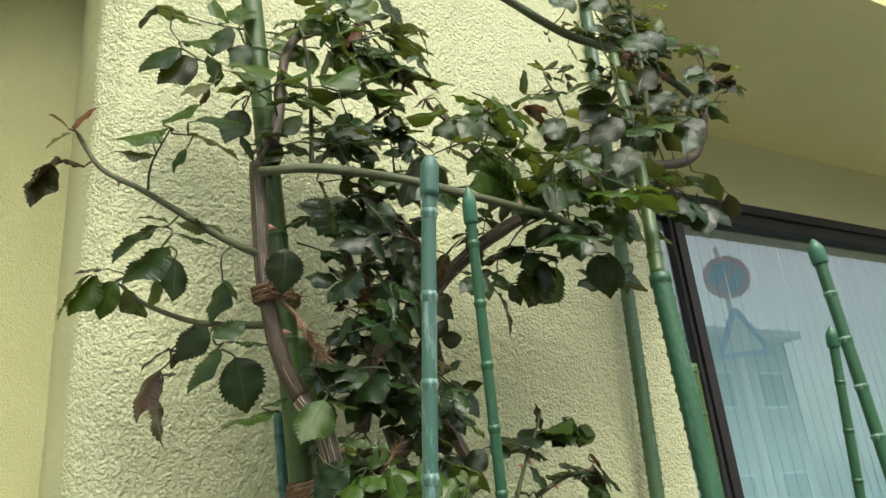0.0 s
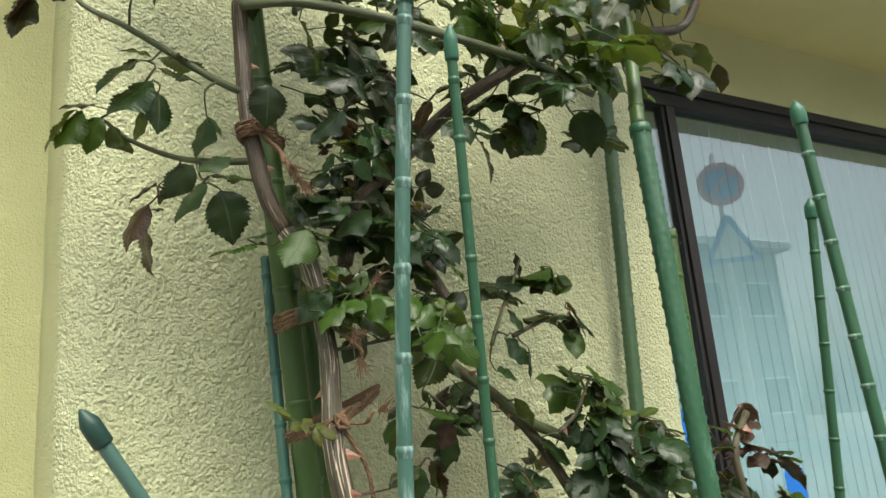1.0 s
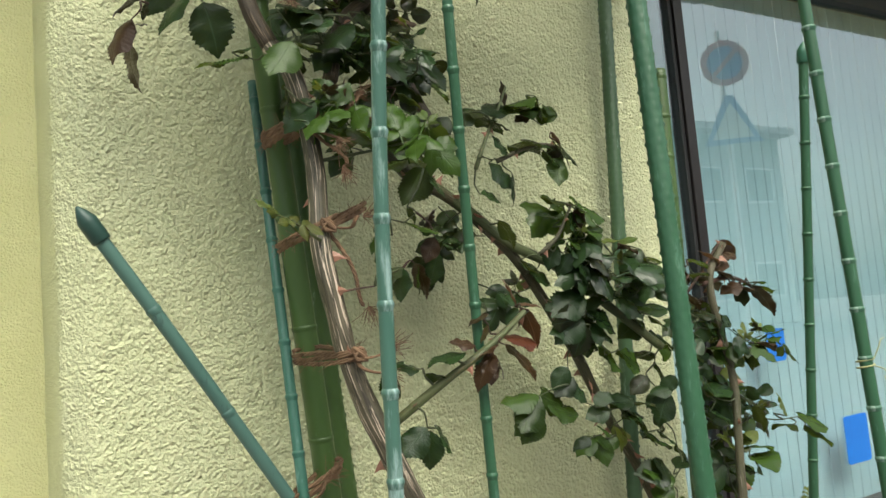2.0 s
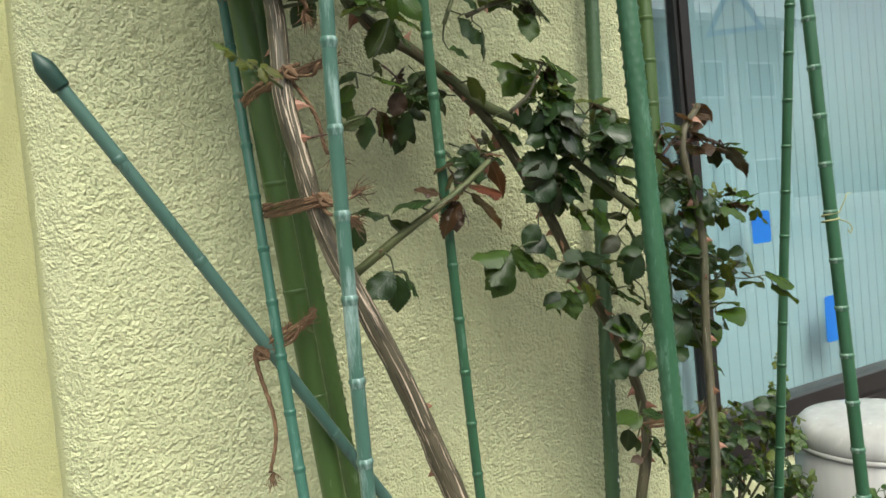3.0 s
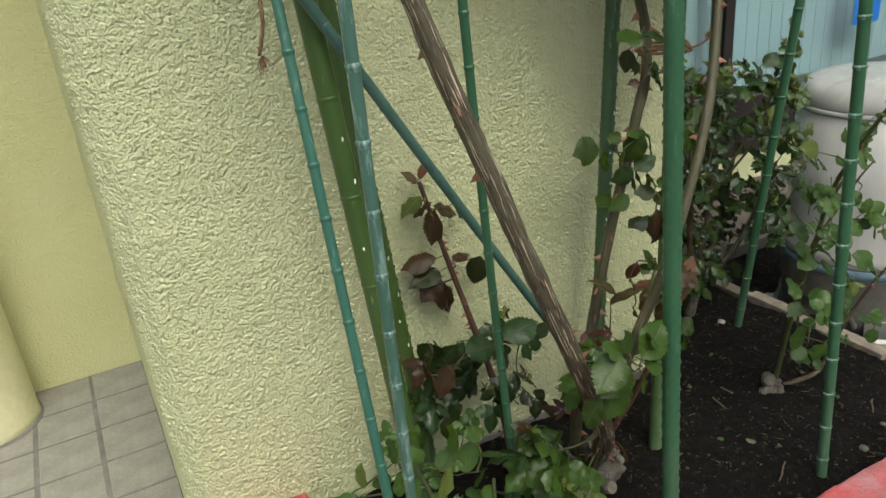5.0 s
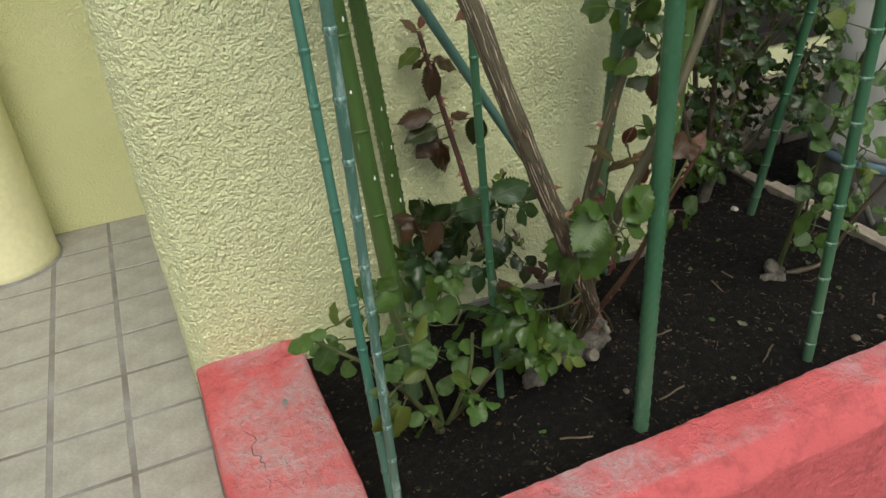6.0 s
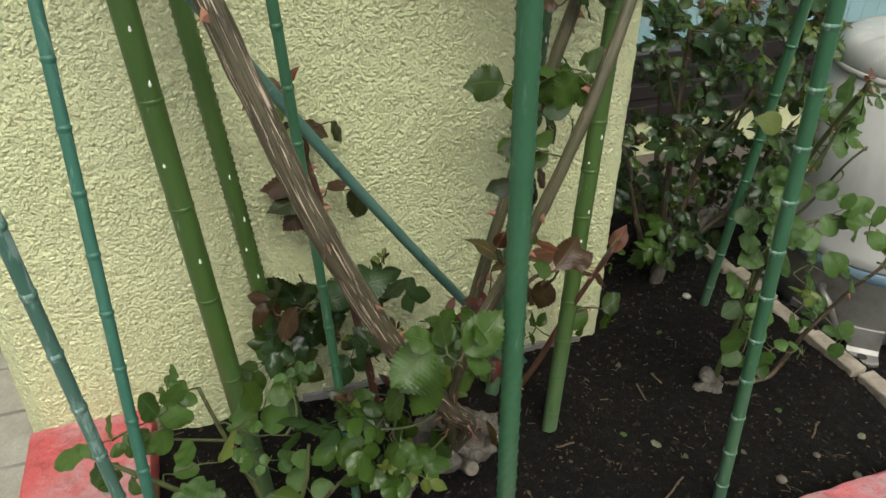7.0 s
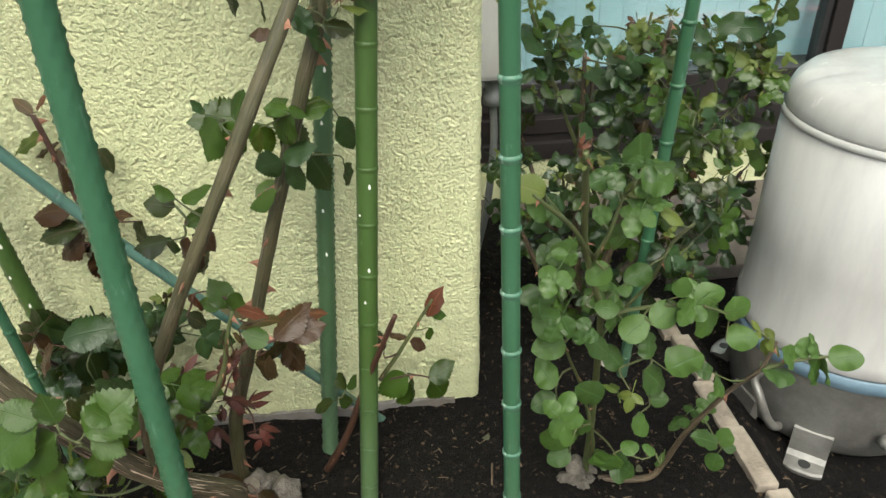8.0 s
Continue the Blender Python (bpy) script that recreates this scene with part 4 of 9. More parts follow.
# ---- the pump behind the planter ----
def pump():
    c = Vector((1.421, -0.015, 0.0))
    p = empty("well_pump", c)
    part("cover", lathe(bmesh.new(), [(0.159, 0.172), (0.163, 0.178), (0.162, 0.196), (0.1585, 0.205), (0.1575, 0.30), (0.156, 0.478)], 64), COVER, p, "cream white enamelled steel cover", True)
    bead = [(0.1555, 0.4755), (0.1580, 0.477), (0.1590, 0.4805), (0.1580, 0.484), (0.1555, 0.486), (0.152, 0.486)]
    part("rim", lathe(bmesh.new(), bead, 64, closed=False), COVER, p, smooth=True)
    lid = bmesh.new()
    lathe(lid, [(0.1545, 0.484), (0.1560, 0.491), (0.1548, 0.503), (0.149, 0.517), (0.138, 0.528), (0.118, 0.534), (0.09, 0.537), (0.05, 0.539), (0.0005, 0.540)], 64)
    for v in lid.verts:
        a = math.atan2(v.co.y, v.co.x)
        rr = math.hypot(v.co.x, v.co.y)
        da = abs((a - radians(165) + math.pi) % (2 * math.pi) - math.pi)
        v.co.z -= 0.010 * max(0, 1 - da / 0.13) * max(0, 1 - abs(rr - 0.13) / 0.035)
        da2 = abs((a - radians(215) + math.pi) % (2 * math.pi) - math.pi)
        v.co.z += 0.006 * max(0, 1 - da2 / 0.5) * max(0, 1 - abs(rr - 0.085) / 0.05)
    part("lid", lid, COVER, p, "domed cream white lid with dents", True)
    part("band", lathe(bmesh.new(), [(0.159, 0.150), (0.1618, 0.152), (0.1618, 0.170), (0.159, 0.172)], 64), BLUE, p, "faded blue band", True)
    part("base", lathe(bmesh.new(), [(0.118, 0.018), (0.140, 0.020), (0.146, 0.028), (0.150, 0.05), (0.153, 0.10), (0.158, 0.145), (0.159, 0.152)], 64), ALU, p, "dull cast aluminium base", True)
    part("vent_hole", lathe(bmesh.new(), [(0.0045, 0.0), (0.0045, 0.002)], 12, Matrix.Translation((0.1575 * math.cos(radians(236)), 0.1575 * math.sin(radians(236)), 0.208)) @ Vector((math.cos(radians(236)), math.sin(radians(236)), 0)).to_track_quat("Z", "Y").to_matrix().to_4x4()), BLACK, p)
    for deg in (128, 188, 231, 330):
        a = radians(deg)
        m = Matrix.Rotation(a, 4, "Z")
        bm = bmesh.new()
        pts = [(0.138, 0.062), (0.153, 0.056), (0.158, 0.020), (0.164, 0.013), (0.184, 0.011), (0.188, 0.009), (0.188, 0.004), (0.184, 0.003), (0.150, 0.004), (0.138, 0.03)]
        w = 0.026
        n = 6
        rows = [[bm.verts.new(m @ Vector((x - (0.006 * abs(2 * k / n - 1) ** 3 if x > 0.18 else 0), w * (2 * k / n - 1), z))) for x, z in pts] for k in range(n + 1)]
        for q, t in zip(rows, rows[1:]):
            for i in range(len(pts)):
                j = (i + 1) % len(pts)
                bm.faces.new((q[i], t[i], t[j], q[j]))
        bm.faces.new(rows[0])
        bm.faces.new(rows[-1])
        bmesh.ops.recalc_face_normals(bm, faces=bm.faces)
        foot = part("foot", bm, ALU, p)
        bolt = lathe(bmesh.new(), [(0.0085, 0.0100), (0.0085, 0.0127), (0.0070, 0.0130), (0.0020, 0.0128)], 20, m @ Matrix.Translation((0.171, 0, 0)))
        part("bolt_hole", bolt, BLACK, foot, "dark bolt hole")
    a = radians(205)
    m = Matrix.Rotation(a, 4, "Z")
    loop = [m @ Vector(q) for q in ((0.160, -0.02, 0.118), (0.185, -0.012, 0.122), (0.192, 0.005, 0.110), (0.188, 0.02, 0.080), (0.172, 0.026, 0.055), (0.158, 0.026, 0.05))]
    part("drain_arm", tube(bmesh.new(), [q for q, _ in smooth_path(loop, 0.006)], 0.0065, 10), ALU, p, smooth=True)
    part("drain_cock", lathe(bmesh.new(), [(0.010, 0.0), (0.010, 0.012), (0.007, 0.014), (0.007, 0.026), (0.002, 0.028)], 16, Matrix.Rotation(radians(262), 4, "Z") @ Matrix.Translation((0.160, 0, 0.075)) @ Matrix.Rotation(radians(90), 4, "Y")), ALU, p, smooth=True)
    return tagged(p, "cream white domed well pump on cast aluminium feet", "pump")


pump()


def meter_box():
    b = empty("outlet_box", (0.868, 0.35, 0.455))
    part("body", boxed(0.004, 0.089, -0.07, 0.07, 0.0, 0.30, 0.008), COVER, b)
    part("gland", lathe(bmesh.new(), [(0.013, 0.004), (0.013, -0.03), (0.017, -0.031), (0.017, -0.05), (0.009, -0.052)], 18, Matrix.Translation((0.070, -0.03, 0))), GREYBOX, b, "dark grey cable gland", True)
    hose = [(0.070, -0.03, -0.05), (0.072, -0.032, -0.12), (0.062, -0.03, -0.24), (0.045, -0.02, -0.34), (0.03, -0.01, -0.42)]
    part("hose", tube(bmesh.new(), [q for q, _ in smooth_path(hose, 0.01)], 0.0065, 10), GREYBOX, b, "grey flexible hose", True)
    return tagged(b, "beige outlet box on the pier's side with a grey hose", "box")


meter_box()


# ---- twine ----
def hull(circles, gap):
    """The outline of a cord pulled tight round circles (x, y, r)."""
    pts = sorted({(round(x + (r + gap) * math.cos(a), 5), round(y + (r + gap) * math.sin(a), 5)) for x, y, r in circles for a in [k * math.pi / 10 for k in range(20)]})

    def half(seq):
        out = []
        for p in seq:
            while len(out) > 1 and (out[-1][0] - out[-2][0]) * (p[1] - out[-2][1]) - (out[-1][1] - out[-2][1]) * (p[0] - out[-2][0]) <= 0:
                out.pop()
            out.append(p)
        return out[:-1]
    return half(pts) + half(pts[::-1])


def twine(circles, z, slope, turns, tails, label, seed, lean=0.4):
    """A coir tie pulled tight round stakes and canes: twisted strands, loose ends, fibres."""
    rng = random.Random(seed)
    cx, cy = sum(c[0] for c in circles) / len(circles), sum(c[1] for c in circles) / len(circles)
    t = empty("twine_tie", (cx, cy, z))
    ring = [Vector((x - cx, y - cy, 0)) for x, y in hull(circles, 0.0016)]
    dense = []
    for a, b in zip(ring, ring[1:] + ring[:1]):
        n = max(1, int((b - a).length / 0.003))
        dense += [a.lerp(b, k / n) for k in range(n)]
    m = len(dense)
    coil = bmesh.new()
    for strand in (0, 1, 2):
        pts = []
        n = int(m * turns)
        for k in range(n + 1):
            p = dense[k % m]
            tw = k * 0.55 + strand * 2.09
            o = p.normalized()
            w = 0.0011 + 0.0011 * math.cos(tw) + 0.0012 * (k // m) * (0.5 + 0.5 * math.sin(k * 0.13 + seed))
            pts.append(p + o * w + Vector((0, 0, slope * p.x + 0.0034 * (k / m - turns / 2) + 0.0013 * math.sin(tw) + 0.0015 * math.sin(k * 0.09 + seed))))
        tube(coil, pts, 0.0012, 6)
    part("coil", coil, TWINE, t, smooth=True)
    knot = min(dense, key=lambda p: p.y - lean * p.x)
    knot = knot + Vector((0, -0.003, slope * knot.x))
    ends = bmesh.new()
    for k in range(3):
        loop = [knot + 0.006 * Vector((math.cos(a * 2.1 + k), -0.4 + 0.5 * math.sin(a * 1.3 + k * 2), math.sin(a * 1.7 + k * 1.3))) for a in [q * 0.45 for q in range(15)]]
        tube(ends, loop, 0.0013, 6)
    tips = []
    for dx, dy, dz in tails:
        e = knot + Vector((dx, dy, dz))
        tips.append((e, Vector((dx, dy, dz))))
        for strand in (0, 1, 2):
            n = 26
            pts = []
            for k in range(n + 1):
                s = k / n
                tw = k * 0.9 + strand * 2.09
                sag = Vector((0.006 * math.sin(s * 5 + seed), 0.004 * math.cos(s * 4), -0.006 * math.sin(s * math.pi)))
                pts.append(knot.lerp(e, s) + sag + Vector((math.cos(tw), math.sin(tw), 0.3)) * 0.0013)
            tube(ends, pts, lambda s: 0.0012 * (1 - 0.3 * s), 6)
    tagged(part("frayed_end", ends, TWINE, t, smooth=True), "loose twisted ends", kind="stuff")
    fuzz = bmesh.new()
    for k in range(150):
        p = rng.choice(dense)
        p = p + Vector((0, 0, slope * p.x + rng.uniform(-0.5, 0.5) * 0.004 * turns))
        d = (p.normalized() + Vector((rng.gauss(0, 1), rng.gauss(0, 1), rng.gauss(0, 1)))).normalized() * rng.uniform(0.004, 0.016)
        tube(fuzz, [p, p + d * 0.5 + Vector((0, 0, 0.001)), p + d], 0.00022, 3, cap=False)
    for e, dr in tips:
        for k in range(40):
            d = (dr.normalized() + Vector((rng.gauss(0, 0.4), rng.gauss(0, 0.4), rng.gauss(0, 0.4)))).normalized() * rng.uniform(0.006, 0.022)
            tube(fuzz, [e, e + d * 0.6, e + d + Vector((rng.gauss(0, 0.003), 0, rng.gauss(0, 0.003)))], 0.0003, 3, cap=False)
    tagged(part("fuzz", fuzz, TWINE, t), "loose coir fibres", kind="stuff")
    return tagged(t, label, "twine", group="twine ties on the rose")


twine([(0.2025, -0.1505, 0.0126), (0.205, -0.2525, 0.0098)], 1.034, 0.10, 3.0, [(0.022, -0.012, 0.004), (0.016, -0.016, -0.018)], "brown coir twine tying cane and thick stake", 3)
twine([(0.184, -0.155, 0.0126), (0.190, -0.220, 0.0090)], 1.255, 0.15, 4.0, [(0.018, -0.022, -0.050), (0.010, -0.03, -0.03), (0.040, -0.01, 0.02)], "brown coir twine knotted round the upper cane", 4)
twine([(0.184, -0.160, 0.006), (0.170, -0.163, 0.0066), (0.212, -0.148, 0.0126)], 0.905, 0.45, 2.6, [(-0.004, -0.010, -0.115), (0.040, -0.008, 0.022)], "brown coir twine at the crossing stakes, end hanging", 5, -1.2)
twine([(0.193, -0.153, 0.0126), (0.192, -0.233, 0.0095), (0.260, -0.170, 0.004)], 1.160, 0.45, 2.4, [(0.030, -0.012, 0.006), (0.034, 0.0, -0.075)], "brown coir twine round stake and cane below leaves", 6)
twine([(0.167, -0.155, 0.0126), (0.136, -0.200, 0.0095)], 1.435, 0.2, 3.6, [(0.034, -0.022, -0.062), (0.022, -0.022, -0.045), (0.030, -0.018, -0.055)], "shaggy coir twine high on the main cane", 12)
twine([(0.720, -0.160, 0.0090)], 1.684, 0.0, 4.0, [(0.008, -0.015, -0.045), (-0.015, -0.015, -0.04), (0.02, -0.01, -0.03)], "reddish coir twine on the arching cane", 7)
twine([(0.790, -0.020, 0.0108), (0.710, -0.178, 0.0085)], 1.868, 0.2, 3.0, [(0.03, -0.012, 0.02), (0.035, -0.01, -0.03)], "reddish coir twine tying the arch to its stake", 8)
twine([(0.740, -0.137, 0.0113), (0.700, -0.120, 0.0085)], 0.697, 0.0, 3.0, [(0.026, -0.008, 0.010), (-0.02, -0.012, 0.0)], "short coir twine at the olive stake", 9)
twine([(0.265, -0.130, 0.0065)], 1.480, 0.3, 3.0, [(0.045, -0.02, 0.012), (-0.03, -0.02, -0.006)], "frayed coir twine among the leaves", 10)


# ---- roses ----
CANE_MAIN = [
    (0.545, -0.215, 0.150), (0.499, -0.275, 0.250), (0.447, -0.308, 0.350), (0.402, -0.322, 0.450),
    (0.362, -0.322, 0.550), (0.329, -0.310, 0.650), (0.298, -0.292, 0.750), (0.264, -0.278, 0.860),
    (0.233, -0.268, 0.940), (0.208, -0.255, 1.013), (0.195, -0.250, 1.080), (0.190, -0.240, 1.133),
    (0.195, -0.225, 1.215), (0.184, -0.215, 1.297), (0.168, -0.200, 1.332), (0.149, -0.200, 1.371),
    (0.134, -0.200, 1.444), (0.131, -0.195, 1.519), (0.130, -0.190, 1.576),
]
CANE_THORNY = [
    (0.546, -0.160, 0.200), (0.575, -0.152, 0.300), (0.606, -0.143, 0.400), (0.638, -0.138, 0.500),
    (0.671, -0.134, 0.600), (0.697, -0.127, 0.680), (0.692, -0.120, 0.755), (0.654, -0.120, 0.840),
    (0.598, -0.130, 0.921), (0.553, -0.140, 0.998), (0.512, -0.140, 1.067), (0.473, -0.140, 1.123),
    (0.422, -0.140, 1.172), (0.373, -0.150, 1.200), (0.333, -0.160, 1.212), (0.297, -0.170, 1.240),
]
CANE_CROSS = [
    (0.667, -0.170, 0.999), (0.596, -0.160, 1.056), (0.526, -0.155, 1.108), (0.465, -0.150, 1.138),
    (0.417, -0.145, 1.175), (0.351, -0.150, 1.216), (0.305, -0.150, 1.246), (0.277, -0.150, 1.313),
]
CANE_GREY = [
    (0.515, -0.240, 0.180), (0.500, -0.285, 0.280), (0.515, -0.308, 0.380), (0.550, -0.314, 0.460),
    (0.596, -0.308, 0.550), (0.649, -0.285, 0.650), (0.700, -0.245, 0.750), (0.722, -0.225, 0.830),
    (0.732, -0.220, 0.884), (0.746, -0.210, 0.957), (0.735, -0.200, 1.074), (0.781, -0.190, 1.127),
]
CANE_REDTIP = [
    (0.720, -0.200, 1.075), (0.796, -0.190, 1.080), (0.868, -0.185, 1.049),
]
CANE_PINK = [
    (0.237, -0.250, 0.964), (0.281, -0.270, 0.997), (0.334, -0.280, 1.029), (0.375, -0.290, 1.061),
]
CANE_LEFT1 = [
    (0.130, -0.200, 1.472), (0.097, -0.200, 1.484), (0.057, -0.190, 1.511), (0.023, -0.170, 1.540),
    (-0.012, -0.150, 1.567), (-0.034, -0.140, 1.605),
]
CANE_LEFT2 = [
    (0.140, -0.200, 1.402), (0.105, -0.170, 1.409), (0.072, -0.150, 1.418), (0.033, -0.130, 1.440),
    (0.016, -0.120, 1.459),
]
CANE_HORIZ = [
    (0.116, -0.250, 1.535), (0.160, -0.280, 1.531), (0.239, -0.285, 1.531), (0.312, -0.300, 1.516),
    (0.415, -0.300, 1.505), (0.498, -0.290, 1.488),
]
CANE_ARCH = [
    (0.494, -0.160, 1.932), (0.602, -0.170, 1.885), (0.701, -0.180, 1.869), (0.826, -0.170, 1.848),
    (0.898, -0.150, 1.822), (0.887, -0.140, 1.771), (0.841, -0.140, 1.726), (0.720, -0.160, 1.684),
    (0.576, -0.200, 1.621), (0.475, -0.200, 1.566), (0.416, -0.180, 1.530), (0.368, -0.160, 1.490),
    (0.288, -0.160, 1.405),
]
CANE_DARK = [
    (0.248, -0.120, 1.527), (0.272, -0.120, 1.462), (0.319, -0.130, 1.388), (0.364, -0.130, 1.310),
    (0.391, -0.140, 1.248),
]
CANE_UP = [
    (0.130, -0.191, 1.570), (0.148, -0.196, 1.612), (0.169, -0.170, 1.731), (0.205, -0.140, 1.803), (0.253, -0.100, 1.892),
]
CANE_MID = [
    (0.226, -0.200, 1.304), (0.251, -0.180, 1.374), (0.304, -0.160, 1.431), (0.331, -0.150, 1.518),
    (0.259, -0.160, 1.584),
]
CANE_RTHIN = [
    (0.711, -0.180, 1.679), (0.713, -0.200, 1.802), (0.717, -0.200, 1.961),
]
CANE_SPROUT = [
    (0.448, -0.108, 0.150), (0.436, -0.098, 0.250), (0.420, -0.070, 0.350), (0.402, -0.045, 0.450),
    (0.378, -0.035, 0.560),
]
CANE_LOW = [
    (0.676, -0.140, 0.154), (0.706, -0.160, 0.252), (0.745, -0.190, 0.369),
]
LEAVES_TOP_WEST = [
    (0.245, -0.150, 1.799, 5, 0.045, "m"), (0.196, -0.250, 1.576, 4, 0.029, "d"),
]
LEAVES_TOP_EAST = [
    (0.366, -0.280, 1.619, 4, 0.038, "m"), (0.770, -0.200, 1.933, 3, 0.049, "y"), (0.761, -0.150, 1.762, 4, 0.037, "d"),
    (0.427, -0.300, 1.571, 5, 0.038, "m"), (0.515, -0.300, 1.528, 4, 0.040, "m"), (0.429, -0.300, 1.497, 4, 0.031, "d"),
    (0.363, -0.280, 1.550, 4, 0.037, "m"), (0.731, -0.200, 1.618, 3, 0.042, "d"),
]
LEAVES_MID_CENTRE = [
    (0.255, -0.150, 1.559, 4, 0.039, "d"), (0.277, -0.200, 1.500, 4, 0.037, "d"), (0.283, -0.150, 1.459, 5, 0.038, "d"),
    (0.253, -0.150, 1.406, 3, 0.031, "d"), (0.252, -0.200, 1.341, 4, 0.034, "d"), (0.368, -0.120, 1.358, 3, 0.033, "d"),
    (0.203, -0.250, 1.263, 3, 0.026, "m"), (0.266, -0.290, 1.222, 4, 0.030, "m"), (0.307, -0.200, 1.307, 3, 0.024, "d"),
    (0.379, -0.120, 1.159, 3, 0.033, "d"), (0.148, -0.290, 1.150, 2, 0.014, "y"),
]
LEAVES_MID_EAST = [
    (0.557, -0.150, 1.177, 3, 0.036, "m"), (0.559, -0.180, 1.119, 4, 0.035, "d"), (0.549, -0.170, 1.054, 4, 0.035, "d"),
    (0.460, -0.150, 1.081, 2, 0.027, "d"), (0.618, -0.200, 1.095, 4, 0.036, "d"),
]
LEAVES_FOOT = [
    (0.512, -0.250, 0.313, 4, 0.032, "m"), (0.380, -0.070, 0.282, 4, 0.038, "d"), (0.495, -0.070, 0.294, 2, 0.030, "d"),
    (0.396, -0.280, 0.254, 3, 0.032, "m"), (0.460, -0.280, 0.169, 2, 0.028, "m"), (0.326, -0.100, 0.234, 3, 0.030, "m"),
]
LEAVES_THICKET_WEST = [
    (0.256, -0.160, 1.581, 2, 0.025, "d"), (0.282, -0.200, 1.587, 2, 0.032, "m"), (0.249, -0.240, 1.484, 2, 0.032, "d"),
    (0.232, -0.200, 1.454, 2, 0.027, "d"), (0.307, -0.160, 1.488, 2, 0.030, "d"), (0.410, -0.240, 1.589, 2, 0.031, "m"),
    (0.480, -0.200, 1.597, 2, 0.030, "d"), (0.498, -0.240, 1.612, 2, 0.033, "m"), (0.396, -0.240, 1.494, 2, 0.033, "d"),
    (0.442, -0.240, 1.492, 2, 0.027, "d"), (0.568, -0.160, 1.561, 2, 0.033, "d"),
]
LEAVES_THICKET_EAST = [
    (0.232, -0.160, 1.659, 2, 0.025, "m"), (0.308, -0.160, 1.802, 2, 0.034, "d"),
]
LEAVES_THICKET_MID = [
    (0.236, -0.240, 1.393, 2, 0.029, "d"), (0.210, -0.240, 1.353, 2, 0.026, "d"), (0.263, -0.200, 1.336, 2, 0.032, "d"),
    (0.216, -0.160, 1.298, 2, 0.033, "m"), (0.210, -0.240, 1.252, 2, 0.027, "m"), (0.314, -0.200, 1.274, 2, 0.027, "m"),
    (0.250, -0.240, 1.423, 2, 0.032, "d"), (0.376, -0.240, 1.458, 2, 0.029, "d"), (0.305, -0.240, 1.333, 2, 0.030, "d"),
    (0.621, -0.160, 1.509, 2, 0.029, "d"),
]
LEAVES_THICKET_LOW = [
    (0.220, -0.160, 1.547, 2, 0.025, "d"), (0.351, -0.160, 1.635, 2, 0.032, "d"), (0.429, -0.160, 1.600, 2, 0.028, "d"),
    (0.313, -0.160, 1.388, 2, 0.028, "d"), (0.234, -0.160, 1.423, 2, 0.026, "d"), (0.201, -0.160, 1.361, 2, 0.025, "d"),
    (0.414, -0.160, 1.551, 2, 0.031, "d"), (0.329, -0.240, 1.554, 2, 0.031, "d"), (0.215, -0.200, 1.490, 2, 0.030, "d"),
    (0.275, -0.160, 1.652, 2, 0.026, "d"),
]
LEAVES_FOOT_MORE = [
    (0.400, -0.260, 0.251, 2, 0.028, "m"), (0.432, -0.260, 0.214, 2, 0.029, "m"), (0.384, -0.260, 0.260, 2, 0.030, "d"),
    (0.432, -0.280, 0.169, 2, 0.031, "m"), (0.460, -0.280, 0.168, 2, 0.029, "y"), (0.404, -0.280, 0.169, 2, 0.031, "m"),
    (0.481, -0.260, 0.344, 2, 0.022, "m"), (0.530, -0.270, 0.323, 2, 0.027, "m"), (0.511, -0.250, 0.275, 2, 0.031, "y"),
    (0.425, -0.120, 0.234, 2, 0.028, "d"), (0.383, -0.090, 0.279, 2, 0.022, "d"), (0.341, -0.100, 0.272, 2, 0.024, "d"),
    (0.470, -0.080, 0.314, 2, 0.025, "d"), (0.470, -0.120, 0.225, 2, 0.031, "d"), (0.327, -0.100, 0.322, 2, 0.024, "r"),
]
LEAVES_BY_CORNER_MID = [
    (0.776, -0.130, 1.036, 2, 0.023, "d"), (0.713, -0.210, 1.017, 2, 0.021, "d"), (0.771, -0.130, 0.976, 2, 0.022, "d"),
    (0.805, -0.130, 0.978, 2, 0.027, "y"), (0.773, -0.210, 0.989, 2, 0.027, "m"), (0.914, -0.130, 0.993, 2, 0.023, "m"),
    (0.737, -0.170, 0.934, 2, 0.023, "d"), (0.774, -0.170, 0.915, 2, 0.024, "d"), (0.848, -0.130, 0.926, 2, 0.023, "d"),
    (0.823, -0.170, 0.890, 2, 0.023, "d"), (0.783, -0.130, 0.850, 2, 0.026, "d"), (0.815, -0.130, 0.816, 2, 0.023, "d"),
]
LEAVES_CROWN = [
    (0.213, -0.220, 1.764, 3, 0.031, "m"), (0.303, -0.180, 1.752, 3, 0.025, "d"), (0.268, -0.220, 1.629, 3, 0.026, "d"),
    (0.492, -0.220, 1.597, 3, 0.028, "d"), (0.721, -0.150, 1.937, 3, 0.029, "m"), (0.445, -0.150, 1.674, 3, 0.025, "m"),
]
LEAVES_DEAD = [
    (0.574, -0.200, 0.269, 2, 0.015, "q"), (0.556, -0.210, 0.297, 2, 0.015, "q"), (0.580, -0.210, 0.239, 2, 0.016, "q"),
    (0.537, -0.230, 0.261, 2, 0.015, "q"), (0.472, -0.250, 0.290, 2, 0.014, "q"), (0.571, -0.200, 0.326, 2, 0.016, "q"),
    (0.520, -0.220, 0.319, 2, 0.020, "q"),
]
